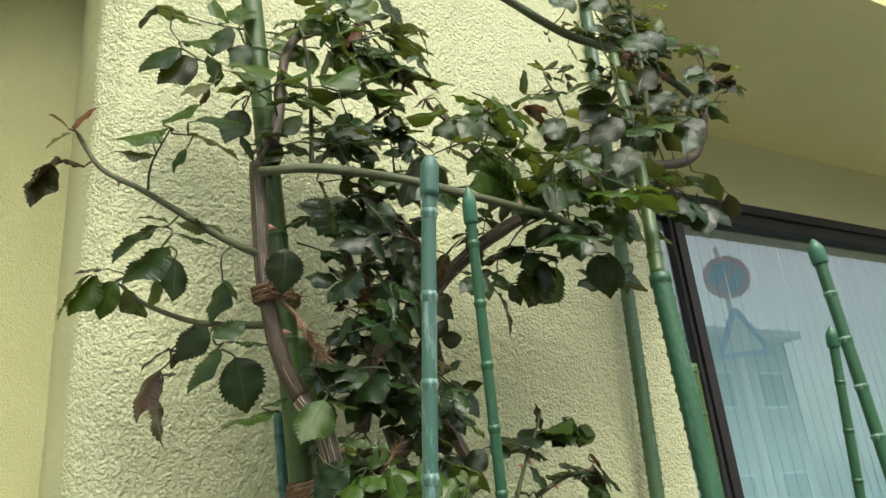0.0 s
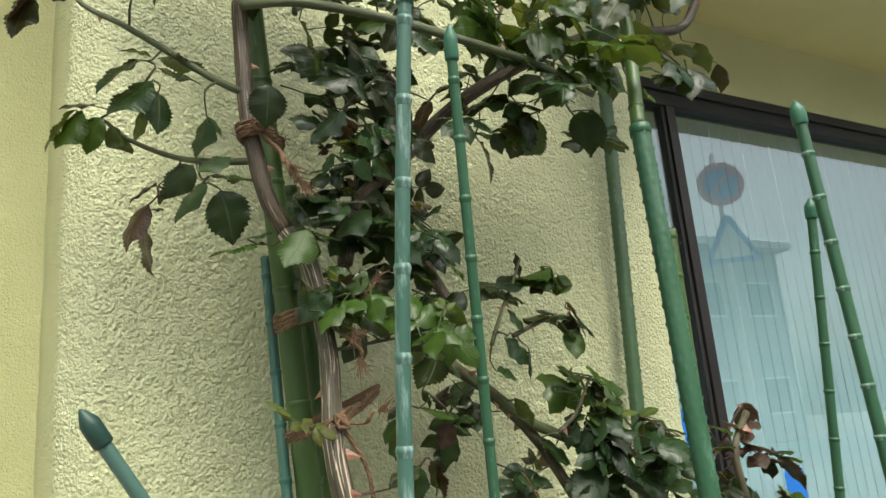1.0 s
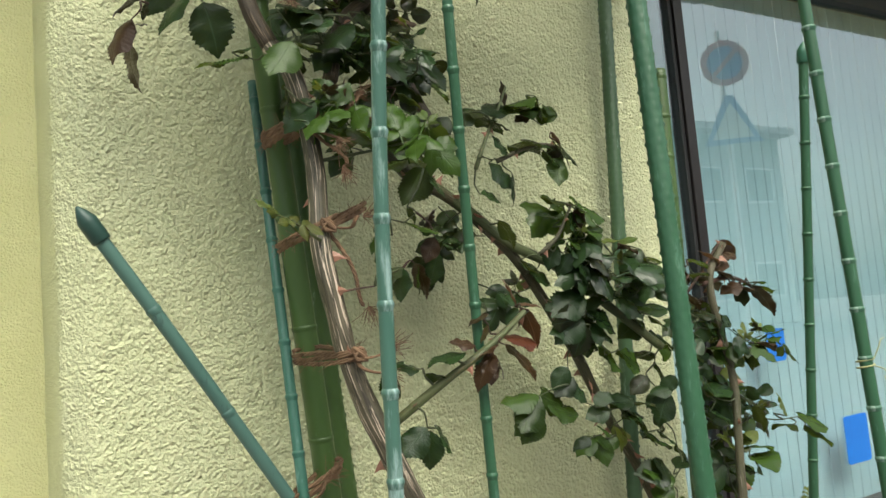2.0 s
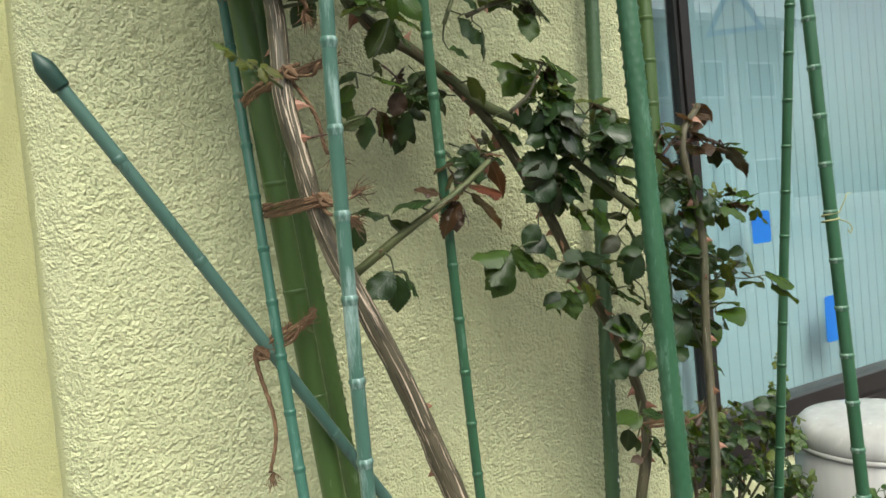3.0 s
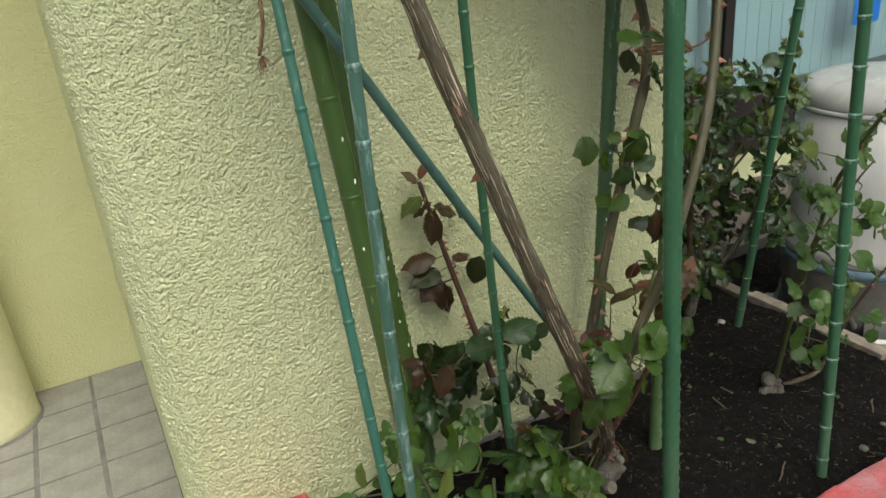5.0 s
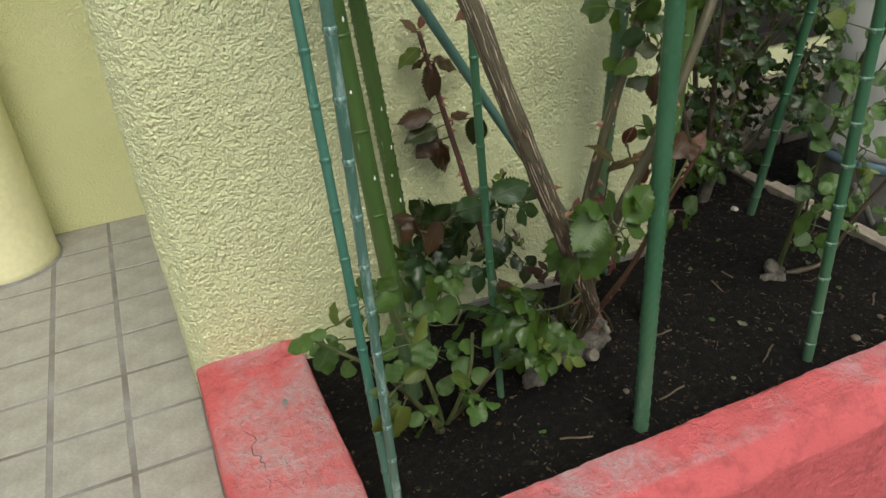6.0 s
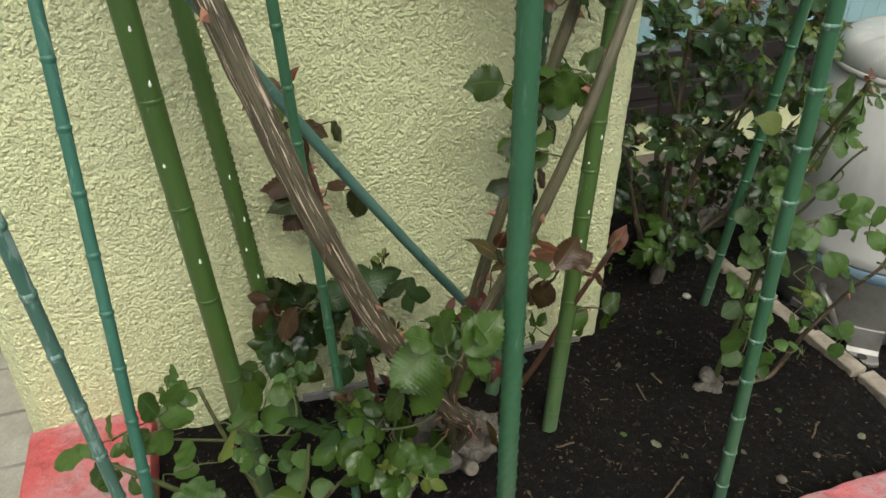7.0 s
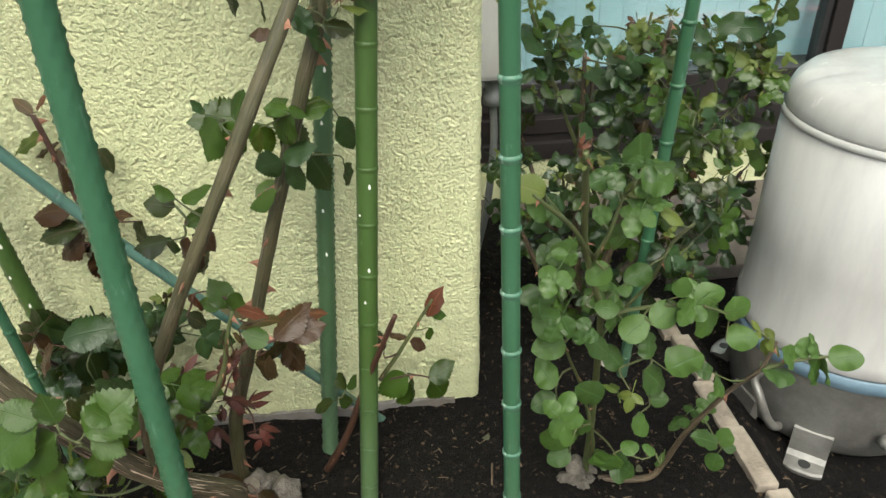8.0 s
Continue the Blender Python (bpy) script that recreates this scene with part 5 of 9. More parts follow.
LEAVES_BY_KERB = [
    (0.165, -0.200, 0.238, 2, 0.016, "l"), (0.208, -0.240, 0.322, 2, 0.015, "l"), (0.275, -0.240, 0.251, 2, 0.021, "l"),
    (0.298, -0.240, 0.206, 2, 0.019, "l"), (0.323, -0.290, 0.143, 2, 0.016, "l"), (0.199, -0.290, 0.163, 2, 0.016, "l"),
    (0.227, -0.290, 0.244, 2, 0.018, "l"), (0.408, -0.240, 0.159, 2, 0.017, "l"), (0.331, -0.200, 0.277, 2, 0.018, "l"),
]
LEAVES_YOUNG = [
    (0.939, -0.310, 0.588, 2, 0.019, "l"), (0.901, -0.270, 0.488, 2, 0.019, "l"), (0.900, -0.260, 0.450, 2, 0.022, "l"),
    (0.889, -0.290, 0.420, 2, 0.022, "l"), (0.909, -0.290, 0.291, 2, 0.019, "l"), (1.048, -0.270, 0.409, 2, 0.018, "l"),
    (0.996, -0.220, 0.144, 2, 0.021, "l"), (1.109, -0.200, 0.186, 2, 0.019, "l"), (0.974, -0.220, 0.395, 2, 0.020, "l"),
    (1.145, -0.250, 0.336, 2, 0.022, "y"), (0.974, -0.290, 0.325, 2, 0.017, "y"), (0.975, -0.270, 0.534, 2, 0.017, "l"),
]

BLADES_CORNER_HIGH = [
    (0.033, -0.120, 1.799, 0.037, 0.007, 0.70, "m"), (0.033, -0.120, 1.797, -0.017, -0.030, 0.60, "d"),
    (0.052, -0.120, 1.789, 0.032, 0.006, 0.60, "m"), (0.113, -0.120, 1.797, -0.011, 0.032, 0.90, "m"),
    (0.130, -0.120, 1.805, 0.004, 0.032, 0.90, "m"), (0.062, -0.120, 1.756, 0.047, 0.027, 0.80, "m"),
    (0.064, -0.120, 1.748, -0.044, -0.022, 0.90, "d"), (0.081, -0.120, 1.738, -0.039, -0.027, 1.00, "d"),
    (0.098, -0.120, 1.746, 0.007, 0.041, 0.70, "d"), (0.093, -0.120, 1.746, 0.014, -0.030, 0.70, "d"),
    (0.145, -0.120, 1.755, -0.027, 0.009, 1.00, "d"), (0.098, -0.120, 1.708, -0.033, -0.008, 0.70, "y"),
    (0.097, -0.120, 1.709, 0.005, 0.018, 0.80, "y"), (0.096, -0.120, 1.703, -0.013, -0.015, 0.50, "p"),
]
BLADES_CORNER_MID = [
    (0.135, -0.250, 1.647, -0.048, -0.004, 0.60, "m"), (0.136, -0.250, 1.638, 0.033, 0.021, 0.70, "m"),
    (0.180, -0.250, 1.644, 0.054, 0.045, 0.80, "m"), (0.225, -0.250, 1.656, 0.037, 0.023, 0.70, "m"),
    (0.224, -0.250, 1.650, 0.042, 0.004, 0.55, "m"), (0.230, -0.250, 1.642, 0.038, 0.001, 0.50, "m"),
    (0.093, -0.250, 1.627, 0.028, -0.002, 0.60, "m"), (0.142, -0.250, 1.618, 0.052, 0.008, 0.90, "d"),
    (0.165, -0.250, 1.629, -0.037, -0.002, 0.60, "d"), (0.206, -0.250, 1.617, -0.009, -0.028, 0.70, "d"),
    (0.203, -0.250, 1.715, 0.035, 0.041, 0.70, "y"), (0.215, -0.250, 1.708, 0.047, 0.001, 0.70, "d"),
    (0.264, -0.250, 1.733, 0.050, -0.010, 0.90, "d"), (0.237, -0.250, 1.692, 0.029, -0.026, 0.80, "d"),
    (0.266, -0.250, 1.760, 0.017, -0.018, 0.80, "d"),
]
BLADES_OLIVE_SHOOT = [
    (0.040, -0.220, 1.583, -0.051, -0.016, 0.75, "m"), (0.033, -0.220, 1.585, 0.027, 0.025, 0.80, "m"),
    (0.056, -0.220, 1.579, 0.043, -0.004, 0.65, "m"), (0.062, -0.220, 1.595, 0.052, 0.022, 0.80, "d"),
    (0.029, -0.220, 1.552, -0.032, 0.000, 0.45, "d"), (0.055, -0.220, 1.565, -0.015, -0.019, 0.40, "d"),
    (0.105, -0.220, 1.588, 0.015, -0.018, 0.80, "d"), (0.125, -0.220, 1.593, 0.024, 0.014, 0.80, "d"),
    (0.129, -0.220, 1.572, 0.033, 0.016, 0.70, "d"), (0.128, -0.220, 1.559, 0.014, 0.022, 0.80, "d"),
    (-0.027, -0.150, 1.566, -0.020, 0.004, 0.60, "r"), (-0.046, -0.150, 1.569, -0.038, -0.025, 0.40, "r"),
    (-0.055, -0.150, 1.565, -0.021, -0.054, 0.60, "r"), (-0.038, -0.150, 1.604, 0.005, 0.029, 0.60, "p"),
    (-0.041, -0.150, 1.601, -0.019, -0.014, 0.70, "y"), (-0.044, -0.150, 1.605, -0.008, 0.018, 0.50, "p"),
]
BLADES_WEST_CANE = [
    (0.040, -0.190, 1.495, -0.040, -0.027, 0.75, "d"), (0.052, -0.190, 1.499, 0.045, 0.012, 0.80, "d"),
    (0.050, -0.190, 1.489, 0.038, -0.002, 0.90, "d"), (0.047, -0.190, 1.499, -0.023, 0.007, 0.50, "d"),
    (0.048, -0.190, 1.476, -0.042, -0.040, 0.80, "d"), (0.053, -0.190, 1.464, 0.001, -0.034, 1.00, "d"),
    (0.040, -0.190, 1.446, -0.011, -0.022, 0.70, "y"), (0.089, -0.190, 1.389, 0.024, 0.019, 0.80, "d"),
    (0.098, -0.190, 1.386, 0.038, 0.003, 0.70, "d"), (0.097, -0.190, 1.380, -0.030, -0.025, 0.70, "d"),
    (0.109, -0.190, 1.373, 0.013, -0.041, 1.10, "d"), (0.150, -0.190, 1.323, -0.047, -0.009, 0.60, "m"),
    (0.133, -0.190, 1.327, 0.021, 0.009, 0.80, "d"), (0.097, -0.190, 1.445, -0.010, -0.034, 0.50, "d"),
    (0.097, -0.190, 1.447, 0.014, -0.013, 0.90, "d"),
]
BLADES_WEST_LOW = [
    (-0.012, -0.130, 1.464, -0.029, -0.030, 0.60, "m"), (-0.007, -0.130, 1.464, -0.022, -0.033, 0.95, "m"),
    (0.010, -0.130, 1.459, -0.015, -0.028, 1.00, "m"), (0.019, -0.130, 1.452, 0.015, -0.025, 1.00, "m"),
    (0.005, -0.130, 1.470, -0.029, 0.006, 0.45, "r"), (0.096, -0.130, 1.419, -0.025, -0.027, 0.95, "d"),
    (0.062, -0.130, 1.393, -0.029, -0.009, 0.45, "r"), (0.068, -0.130, 1.391, -0.004, -0.015, 0.70, "r"),
    (0.053, -0.130, 1.373, -0.034, -0.030, 0.60, "r"), (0.055, -0.130, 1.368, 0.014, 0.004, 0.90, "r"),
    (0.052, -0.130, 1.354, -0.012, -0.057, 0.50, "r"),
]
BLADES_BY_STAKE = [
    (0.142, -0.240, 1.464, 0.000, -0.034, 1.20, "d"), (0.175, -0.240, 1.324, -0.021, -0.032, 1.00, "m"),
    (0.177, -0.240, 1.323, 0.026, -0.006, 0.80, "m"), (0.162, -0.240, 1.355, 0.033, 0.005, 0.75, "d"),
    (0.187, -0.240, 1.333, 0.025, 0.021, 0.80, "d"), (0.194, -0.240, 1.269, -0.025, -0.023, 1.00, "d"),
    (0.197, -0.240, 1.266, 0.021, -0.022, 1.00, "d"), (0.216, -0.240, 1.278, 0.025, -0.018, 0.90, "m"),
    (0.207, -0.240, 1.275, -0.016, 0.011, 0.70, "m"), (0.240, -0.240, 1.349, -0.029, -0.021, 0.80, "d"),
    (0.166, -0.240, 1.280, 0.009, -0.024, 0.60, "d"), (0.218, -0.240, 1.449, -0.025, -0.025, 0.80, "d"),
    (0.230, -0.240, 1.456, 0.017, -0.023, 0.80, "d"), (0.203, -0.240, 1.402, -0.012, -0.017, 0.70, "d"),
    (0.247, -0.240, 1.360, 0.019, -0.021, 0.80, "d"),
]
BLADES_HANGING = [
    (0.453, -0.220, 1.483, -0.019, -0.041, 1.15, "d"), (0.475, -0.220, 1.482, -0.025, -0.048, 1.15, "m"),
    (0.386, -0.220, 1.445, 0.016, -0.038, 0.45, "d"), (0.362, -0.220, 1.452, 0.056, 0.012, 0.70, "m"),
    (0.561, -0.220, 1.509, -0.018, -0.056, 0.90, "d"), (0.570, -0.220, 1.471, 0.035, -0.003, 0.60, "d"),
    (0.540, -0.220, 1.504, -0.003, -0.039, 0.80, "d"), (0.406, -0.220, 1.603, -0.012, -0.040, 1.00, "d"),
    (0.425, -0.220, 1.603, 0.020, -0.018, 0.80, "d"), (0.439, -0.220, 1.695, 0.006, -0.036, 1.00, "m"),
    (0.432, -0.220, 1.694, -0.030, -0.011, 0.80, "m"), (0.402, -0.220, 1.679, -0.051, -0.024, 0.60, "m"),
    (0.377, -0.220, 1.651, 0.014, -0.014, 0.50, "m"), (0.264, -0.220, 1.621, 0.070, 0.026, 0.60, "m"),
    (0.290, -0.220, 1.616, -0.011, 0.034, 0.50, "m"),
]
BLADES_ARCH_TIP = [
    (0.871, -0.150, 1.953, 0.051, 0.007, 0.70, "d"), (0.924, -0.150, 1.949, 0.059, 0.028, 0.80, "m"),
    (0.923, -0.150, 1.918, -0.039, -0.030, 0.80, "d"), (0.934, -0.150, 1.888, 0.051, 0.036, 0.60, "p"),
    (0.933, -0.150, 1.885, 0.075, 0.011, 0.80, "d"), (0.903, -0.150, 1.833, 0.057, -0.003, 0.80, "d"),
    (0.834, -0.150, 1.843, -0.047, -0.026, 0.90, "d"), (0.854, -0.150, 1.828, 0.030, -0.031, 0.90, "d"),
    (0.810, -0.150, 2.002, 0.081, 0.020, 0.70, "y"), (0.824, -0.150, 2.018, 0.071, 0.042, 0.70, "y"),
    (0.789, -0.150, 1.982, 0.033, -0.033, 0.70, "m"), (0.867, -0.150, 1.702, 0.043, -0.038, 0.80, "d"),
    (0.910, -0.150, 1.672, 0.043, -0.019, 0.40, "r"), (0.821, -0.150, 1.690, 0.058, -0.001, 0.80, "d"),
    (0.803, -0.150, 1.739, 0.044, 0.045, 0.90, "d"), (0.772, -0.150, 1.759, -0.054, -0.025, 0.80, "d"),
]
BLADES_EAST_TANGLE = [
    (0.479, -0.270, 1.608, 0.066, 0.006, 0.60, "d"), (0.531, -0.270, 1.561, 0.049, 0.001, 0.80, "y"),
    (0.572, -0.270, 1.552, 0.078, -0.009, 0.80, "d"), (0.511, -0.270, 1.546, 0.043, 0.020, 0.80, "d"),
    (0.587, -0.270, 1.529, 0.035, -0.015, 0.80, "m"), (0.522, -0.270, 1.527, 0.064, -0.007, 0.80, "d"),
    (0.472, -0.270, 1.564, 0.041, -0.009, 0.70, "m"), (0.429, -0.270, 1.547, 0.035, 0.016, 0.60, "y"),
    (0.414, -0.270, 1.598, 0.028, -0.024, 0.70, "y"), (0.480, -0.270, 1.519, -0.031, -0.035, 0.90, "d"),
    (0.442, -0.270, 1.511, -0.037, -0.018, 0.80, "d"), (0.568, -0.270, 1.602, -0.043, -0.030, 0.70, "d"),
    (0.603, -0.270, 1.591, 0.045, 0.024, 0.60, "m"),
]
BLADES_TENDER_TIP = [
    (0.457, -0.170, 1.303, -0.002, 0.029, 0.35, "r"), (0.501, -0.170, 1.304, -0.045, -0.010, 0.70, "d"),
    (0.511, -0.170, 1.310, 0.019, -0.013, 0.80, "m"), (0.491, -0.170, 1.295, -0.022, -0.009, 0.70, "r"),
    (0.509, -0.170, 1.282, 0.015, 0.026, 0.70, "m"), (0.477, -0.170, 1.262, 0.045, 0.003, 0.70, "d"),
    (0.527, -0.170, 1.265, 0.026, -0.029, 1.00, "d"), (0.524, -0.170, 1.260, -0.011, -0.028, 0.70, "r"),
    (0.522, -0.170, 1.275, 0.018, -0.009, 0.60, "p"), (0.404, -0.170, 1.292, 0.060, -0.017, 0.70, "d"),
    (0.412, -0.170, 1.296, -0.024, -0.015, 0.90, "d"), (0.378, -0.170, 1.285, -0.020, -0.020, 0.90, "d"),
]

BLADES_PINK_SHOOT = [
    (0.369, -0.280, 1.065, -0.003, 0.025, 0.60, "p"), (0.373, -0.280, 1.065, 0.019, 0.006, 0.70, "p"),
    (0.375, -0.280, 1.064, 0.026, -0.023, 0.50, "p"), (0.374, -0.280, 1.062, 0.003, -0.014, 0.60, "p"),
    (0.309, -0.280, 1.025, -0.037, 0.004, 0.50, "d"), (0.319, -0.280, 1.032, -0.025, 0.007, 0.70, "r"),
    (0.322, -0.280, 1.021, 0.023, 0.014, 0.60, "r"), (0.339, -0.280, 1.023, -0.026, -0.022, 0.90, "r"),
    (0.340, -0.280, 1.021, 0.014, -0.019, 0.90, "r"), (0.335, -0.280, 1.018, -0.005, -0.023, 1.00, "r"),
    (0.348, -0.280, 1.036, 0.046, 0.005, 0.60, "p"), (0.352, -0.280, 1.030, 0.038, -0.017, 0.45, "p"),
    (0.336, -0.280, 1.050, -0.011, -0.011, 0.60, "p"), (0.337, -0.280, 1.060, -0.020, -0.001, 0.80, "r"),
    (0.335, -0.280, 1.063, 0.000, 0.011, 0.70, "r"),
]
BLADES_DARK_THREES = [
    (0.269, -0.270, 1.011, 0.020, -0.006, 0.40, "d"), (0.264, -0.270, 1.015, -0.022, 0.007, 0.80, "d"),
    (0.239, -0.270, 1.016, -0.011, -0.023, 0.80, "d"), (0.229, -0.270, 1.018, 0.018, 0.007, 0.60, "d"),
    (0.268, -0.270, 0.963, -0.025, -0.019, 0.85, "d"), (0.271, -0.270, 0.960, -0.006, -0.030, 0.60, "d"),
    (0.275, -0.270, 0.964, 0.020, -0.023, 0.95, "d"), (0.227, -0.270, 1.093, 0.027, 0.017, 0.80, "r"),
    (0.256, -0.270, 1.108, -0.009, -0.025, 0.60, "d"), (0.267, -0.270, 1.113, 0.020, -0.026, 0.40, "r"),
    (0.271, -0.270, 1.109, 0.000, -0.023, 0.40, "m"), (0.373, -0.130, 1.135, -0.013, -0.031, 0.70, "d"),
    (0.381, -0.130, 1.147, 0.022, -0.010, 0.70, "d"),
]
BLADES_THORNY_SIDE = [
    (0.474, -0.170, 0.950, -0.039, -0.013, 1.10, "m"), (0.476, -0.170, 0.950, 0.040, -0.019, 1.00, "m"),
    (0.467, -0.170, 0.941, -0.021, -0.027, 0.70, "m"), (0.520, -0.170, 0.977, -0.024, -0.017, 1.00, "d"),
    (0.548, -0.170, 1.073, -0.045, -0.014, 1.00, "d"), (0.543, -0.170, 1.046, -0.035, -0.020, 1.00, "d"),
    (0.549, -0.170, 1.046, 0.040, -0.002, 1.00, "d"), (0.549, -0.170, 1.030, 0.007, -0.031, 1.10, "d"),
    (0.544, -0.170, 1.099, -0.026, 0.011, 0.90, "d"), (0.549, -0.170, 1.106, -0.001, -0.023, 0.80, "d"),
    (0.572, -0.170, 1.005, 0.023, -0.027, 0.80, "m"), (0.595, -0.170, 0.999, 0.032, -0.021, 0.70, "m"),
    (0.637, -0.170, 1.110, 0.002, -0.034, 1.00, "d"), (0.550, -0.170, 0.905, -0.008, -0.030, 0.60, "m"),
    (0.546, -0.170, 0.902, -0.030, -0.008, 0.60, "m"),
]
BLADES_THORNY_CLUSTER = [
    (0.571, -0.170, 0.933, 0.030, 0.014, 0.80, "d"), (0.588, -0.170, 0.918, 0.032, 0.006, 0.80, "d"),
    (0.573, -0.170, 0.913, 0.012, -0.026, 0.70, "y"), (0.587, -0.170, 0.908, 0.014, -0.021, 0.70, "y"),
    (0.606, -0.170, 0.916, 0.025, -0.015, 0.80, "d"), (0.618, -0.170, 0.890, 0.059, -0.008, 0.60, "d"),
    (0.657, -0.170, 0.840, -0.042, 0.010, 1.00, "d"), (0.662, -0.170, 0.831, -0.023, 0.030, 0.90, "d"),
    (0.664, -0.170, 0.805, -0.036, -0.013, 0.90, "d"), (0.634, -0.170, 0.802, -0.022, -0.018, 0.80, "d"),
    (0.647, -0.170, 0.728, -0.039, 0.002, 0.80, "m"), (0.656, -0.170, 0.722, 0.028, 0.004, 0.80, "d"),
    (0.646, -0.170, 0.717, 0.017, -0.015, 0.80, "m"), (0.627, -0.170, 0.713, -0.006, -0.025, 0.50, "d"),
    (0.670, -0.170, 0.781, 0.019, 0.020, 0.90, "m"),
]
BLADES_THORNY_LOW = [
    (0.615, -0.125, 0.574, -0.042, 0.018, 1.00, "m"), (0.625, -0.125, 0.571, 0.001, -0.030, 1.00, "m"),
    (0.643, -0.125, 0.571, 0.031, -0.035, 0.80, "d"), (0.634, -0.125, 0.577, 0.018, 0.014, 0.80, "m"),
    (0.704, -0.125, 0.572, 0.013, -0.031, 0.90, "d"), (0.670, -0.125, 0.533, 0.023, -0.033, 0.90, "d"),
    (0.704, -0.125, 0.520, 0.009, -0.023, 0.50, "d"), (0.665, -0.125, 0.578, 0.028, 0.009, 0.80, "m"),
    (0.610, -0.125, 0.490, 0.027, 0.008, 0.90, "m"),
]
BLADES_RED_TIP = [
    (0.755, -0.200, 1.088, 0.016, 0.025, 0.70, "r"), (0.758, -0.200, 1.099, -0.013, 0.023, 0.70, "p"),
    (0.771, -0.200, 1.105, 0.022, 0.010, 0.70, "r"), (0.789, -0.200, 1.067, 0.027, -0.013, 0.45, "r"),
    (0.785, -0.200, 1.067, 0.030, 0.005, 0.40, "r"), (0.698, -0.200, 1.088, 0.030, 0.003, 0.50, "d"),
    (0.689, -0.200, 1.025, 0.029, 0.008, 0.70, "d"), (0.723, -0.200, 1.028, 0.026, -0.015, 0.50, "d"),
    (0.799, -0.200, 0.983, 0.030, 0.003, 0.70, "r"), (0.796, -0.200, 0.985, 0.019, -0.023, 0.70, "m"),
    (0.772, -0.200, 0.983, -0.028, -0.011, 0.70, "m"), (0.761, -0.200, 0.988, -0.030, 0.004, 0.70, "d"),
    (0.686, -0.200, 1.065, 0.029, -0.009, 0.60, "r"), (0.706, -0.200, 1.007, -0.026, -0.016, 0.70, "d"),
]
BLADES_GREY_CANE_HIGH = [
    (0.699, -0.210, 0.934, 0.040, 0.014, 0.90, "d"), (0.697, -0.210, 0.915, 0.051, -0.008, 1.00, "d"),
    (0.748, -0.210, 0.931, 0.027, -0.012, 0.80, "d"), (0.779, -0.210, 0.914, 0.020, -0.027, 0.70, "d"),
    (0.736, -0.210, 0.887, 0.031, -0.012, 0.70, "d"), (0.865, -0.210, 0.886, 0.070, -0.023, 0.80, "m"),
    (0.879, -0.210, 0.871, 0.073, -0.051, 0.70, "m"), (0.853, -0.210, 0.877, -0.036, 0.009, 0.60, "m"),
    (0.842, -0.210, 0.890, -0.009, 0.033, 0.60, "y"), (0.764, -0.210, 0.860, 0.072, -0.003, 0.60, "m"),
    (0.751, -0.210, 0.866, 0.019, 0.016, 0.80, "y"), (0.736, -0.210, 0.858, -0.017, 0.025, 0.80, "y"),
    (0.761, -0.210, 0.845, 0.046, 0.003, 0.70, "m"), (0.682, -0.210, 0.958, 0.028, -0.020, 0.90, "d"),
]
BLADES_GREY_CANE_MID = [
    (0.735, -0.190, 0.843, -0.041, -0.016, 0.90, "d"), (0.739, -0.190, 0.838, 0.038, -0.027, 0.80, "m"),
    (0.744, -0.190, 0.848, 0.048, -0.014, 0.80, "d"), (0.734, -0.190, 0.851, -0.026, 0.014, 0.80, "d"),
    (0.806, -0.190, 0.816, -0.012, 0.022, 0.80, "d"), (0.689, -0.190, 0.795, 0.027, 0.015, 0.90, "d"),
    (0.757, -0.190, 0.792, 0.026, -0.028, 0.70, "d"),
]
BLADES_LOW_THREES = [
    (0.620, -0.280, 0.634, -0.020, -0.024, 1.00, "m"), (0.633, -0.280, 0.633, 0.007, 0.021, 1.00, "m"),
    (0.634, -0.280, 0.632, -0.014, -0.022, 0.90, "m"), (0.611, -0.280, 0.640, -0.006, 0.011, 0.60, "d"),
    (0.621, -0.280, 0.641, 0.003, 0.012, 0.30, "m"), (0.575, -0.280, 0.571, -0.010, 0.014, 0.80, "m"),
    (0.579, -0.280, 0.569, 0.021, 0.007, 0.90, "m"), (0.574, -0.280, 0.564, -0.023, 0.003, 1.00, "m"),
    (0.577, -0.280, 0.546, 0.018, 0.012, 0.90, "m"), (0.562, -0.280, 0.533, -0.025, -0.003, 0.80, "d"),
    (0.585, -0.280, 0.542, 0.017, -0.016, 0.90, "r"), (0.578, -0.280, 0.535, -0.013, -0.029, 0.90, "r"),
    (0.581, -0.280, 0.537, 0.016, -0.039, 0.50, "r"), (0.564, -0.280, 0.536, -0.004, -0.016, 0.80, "d"),
]
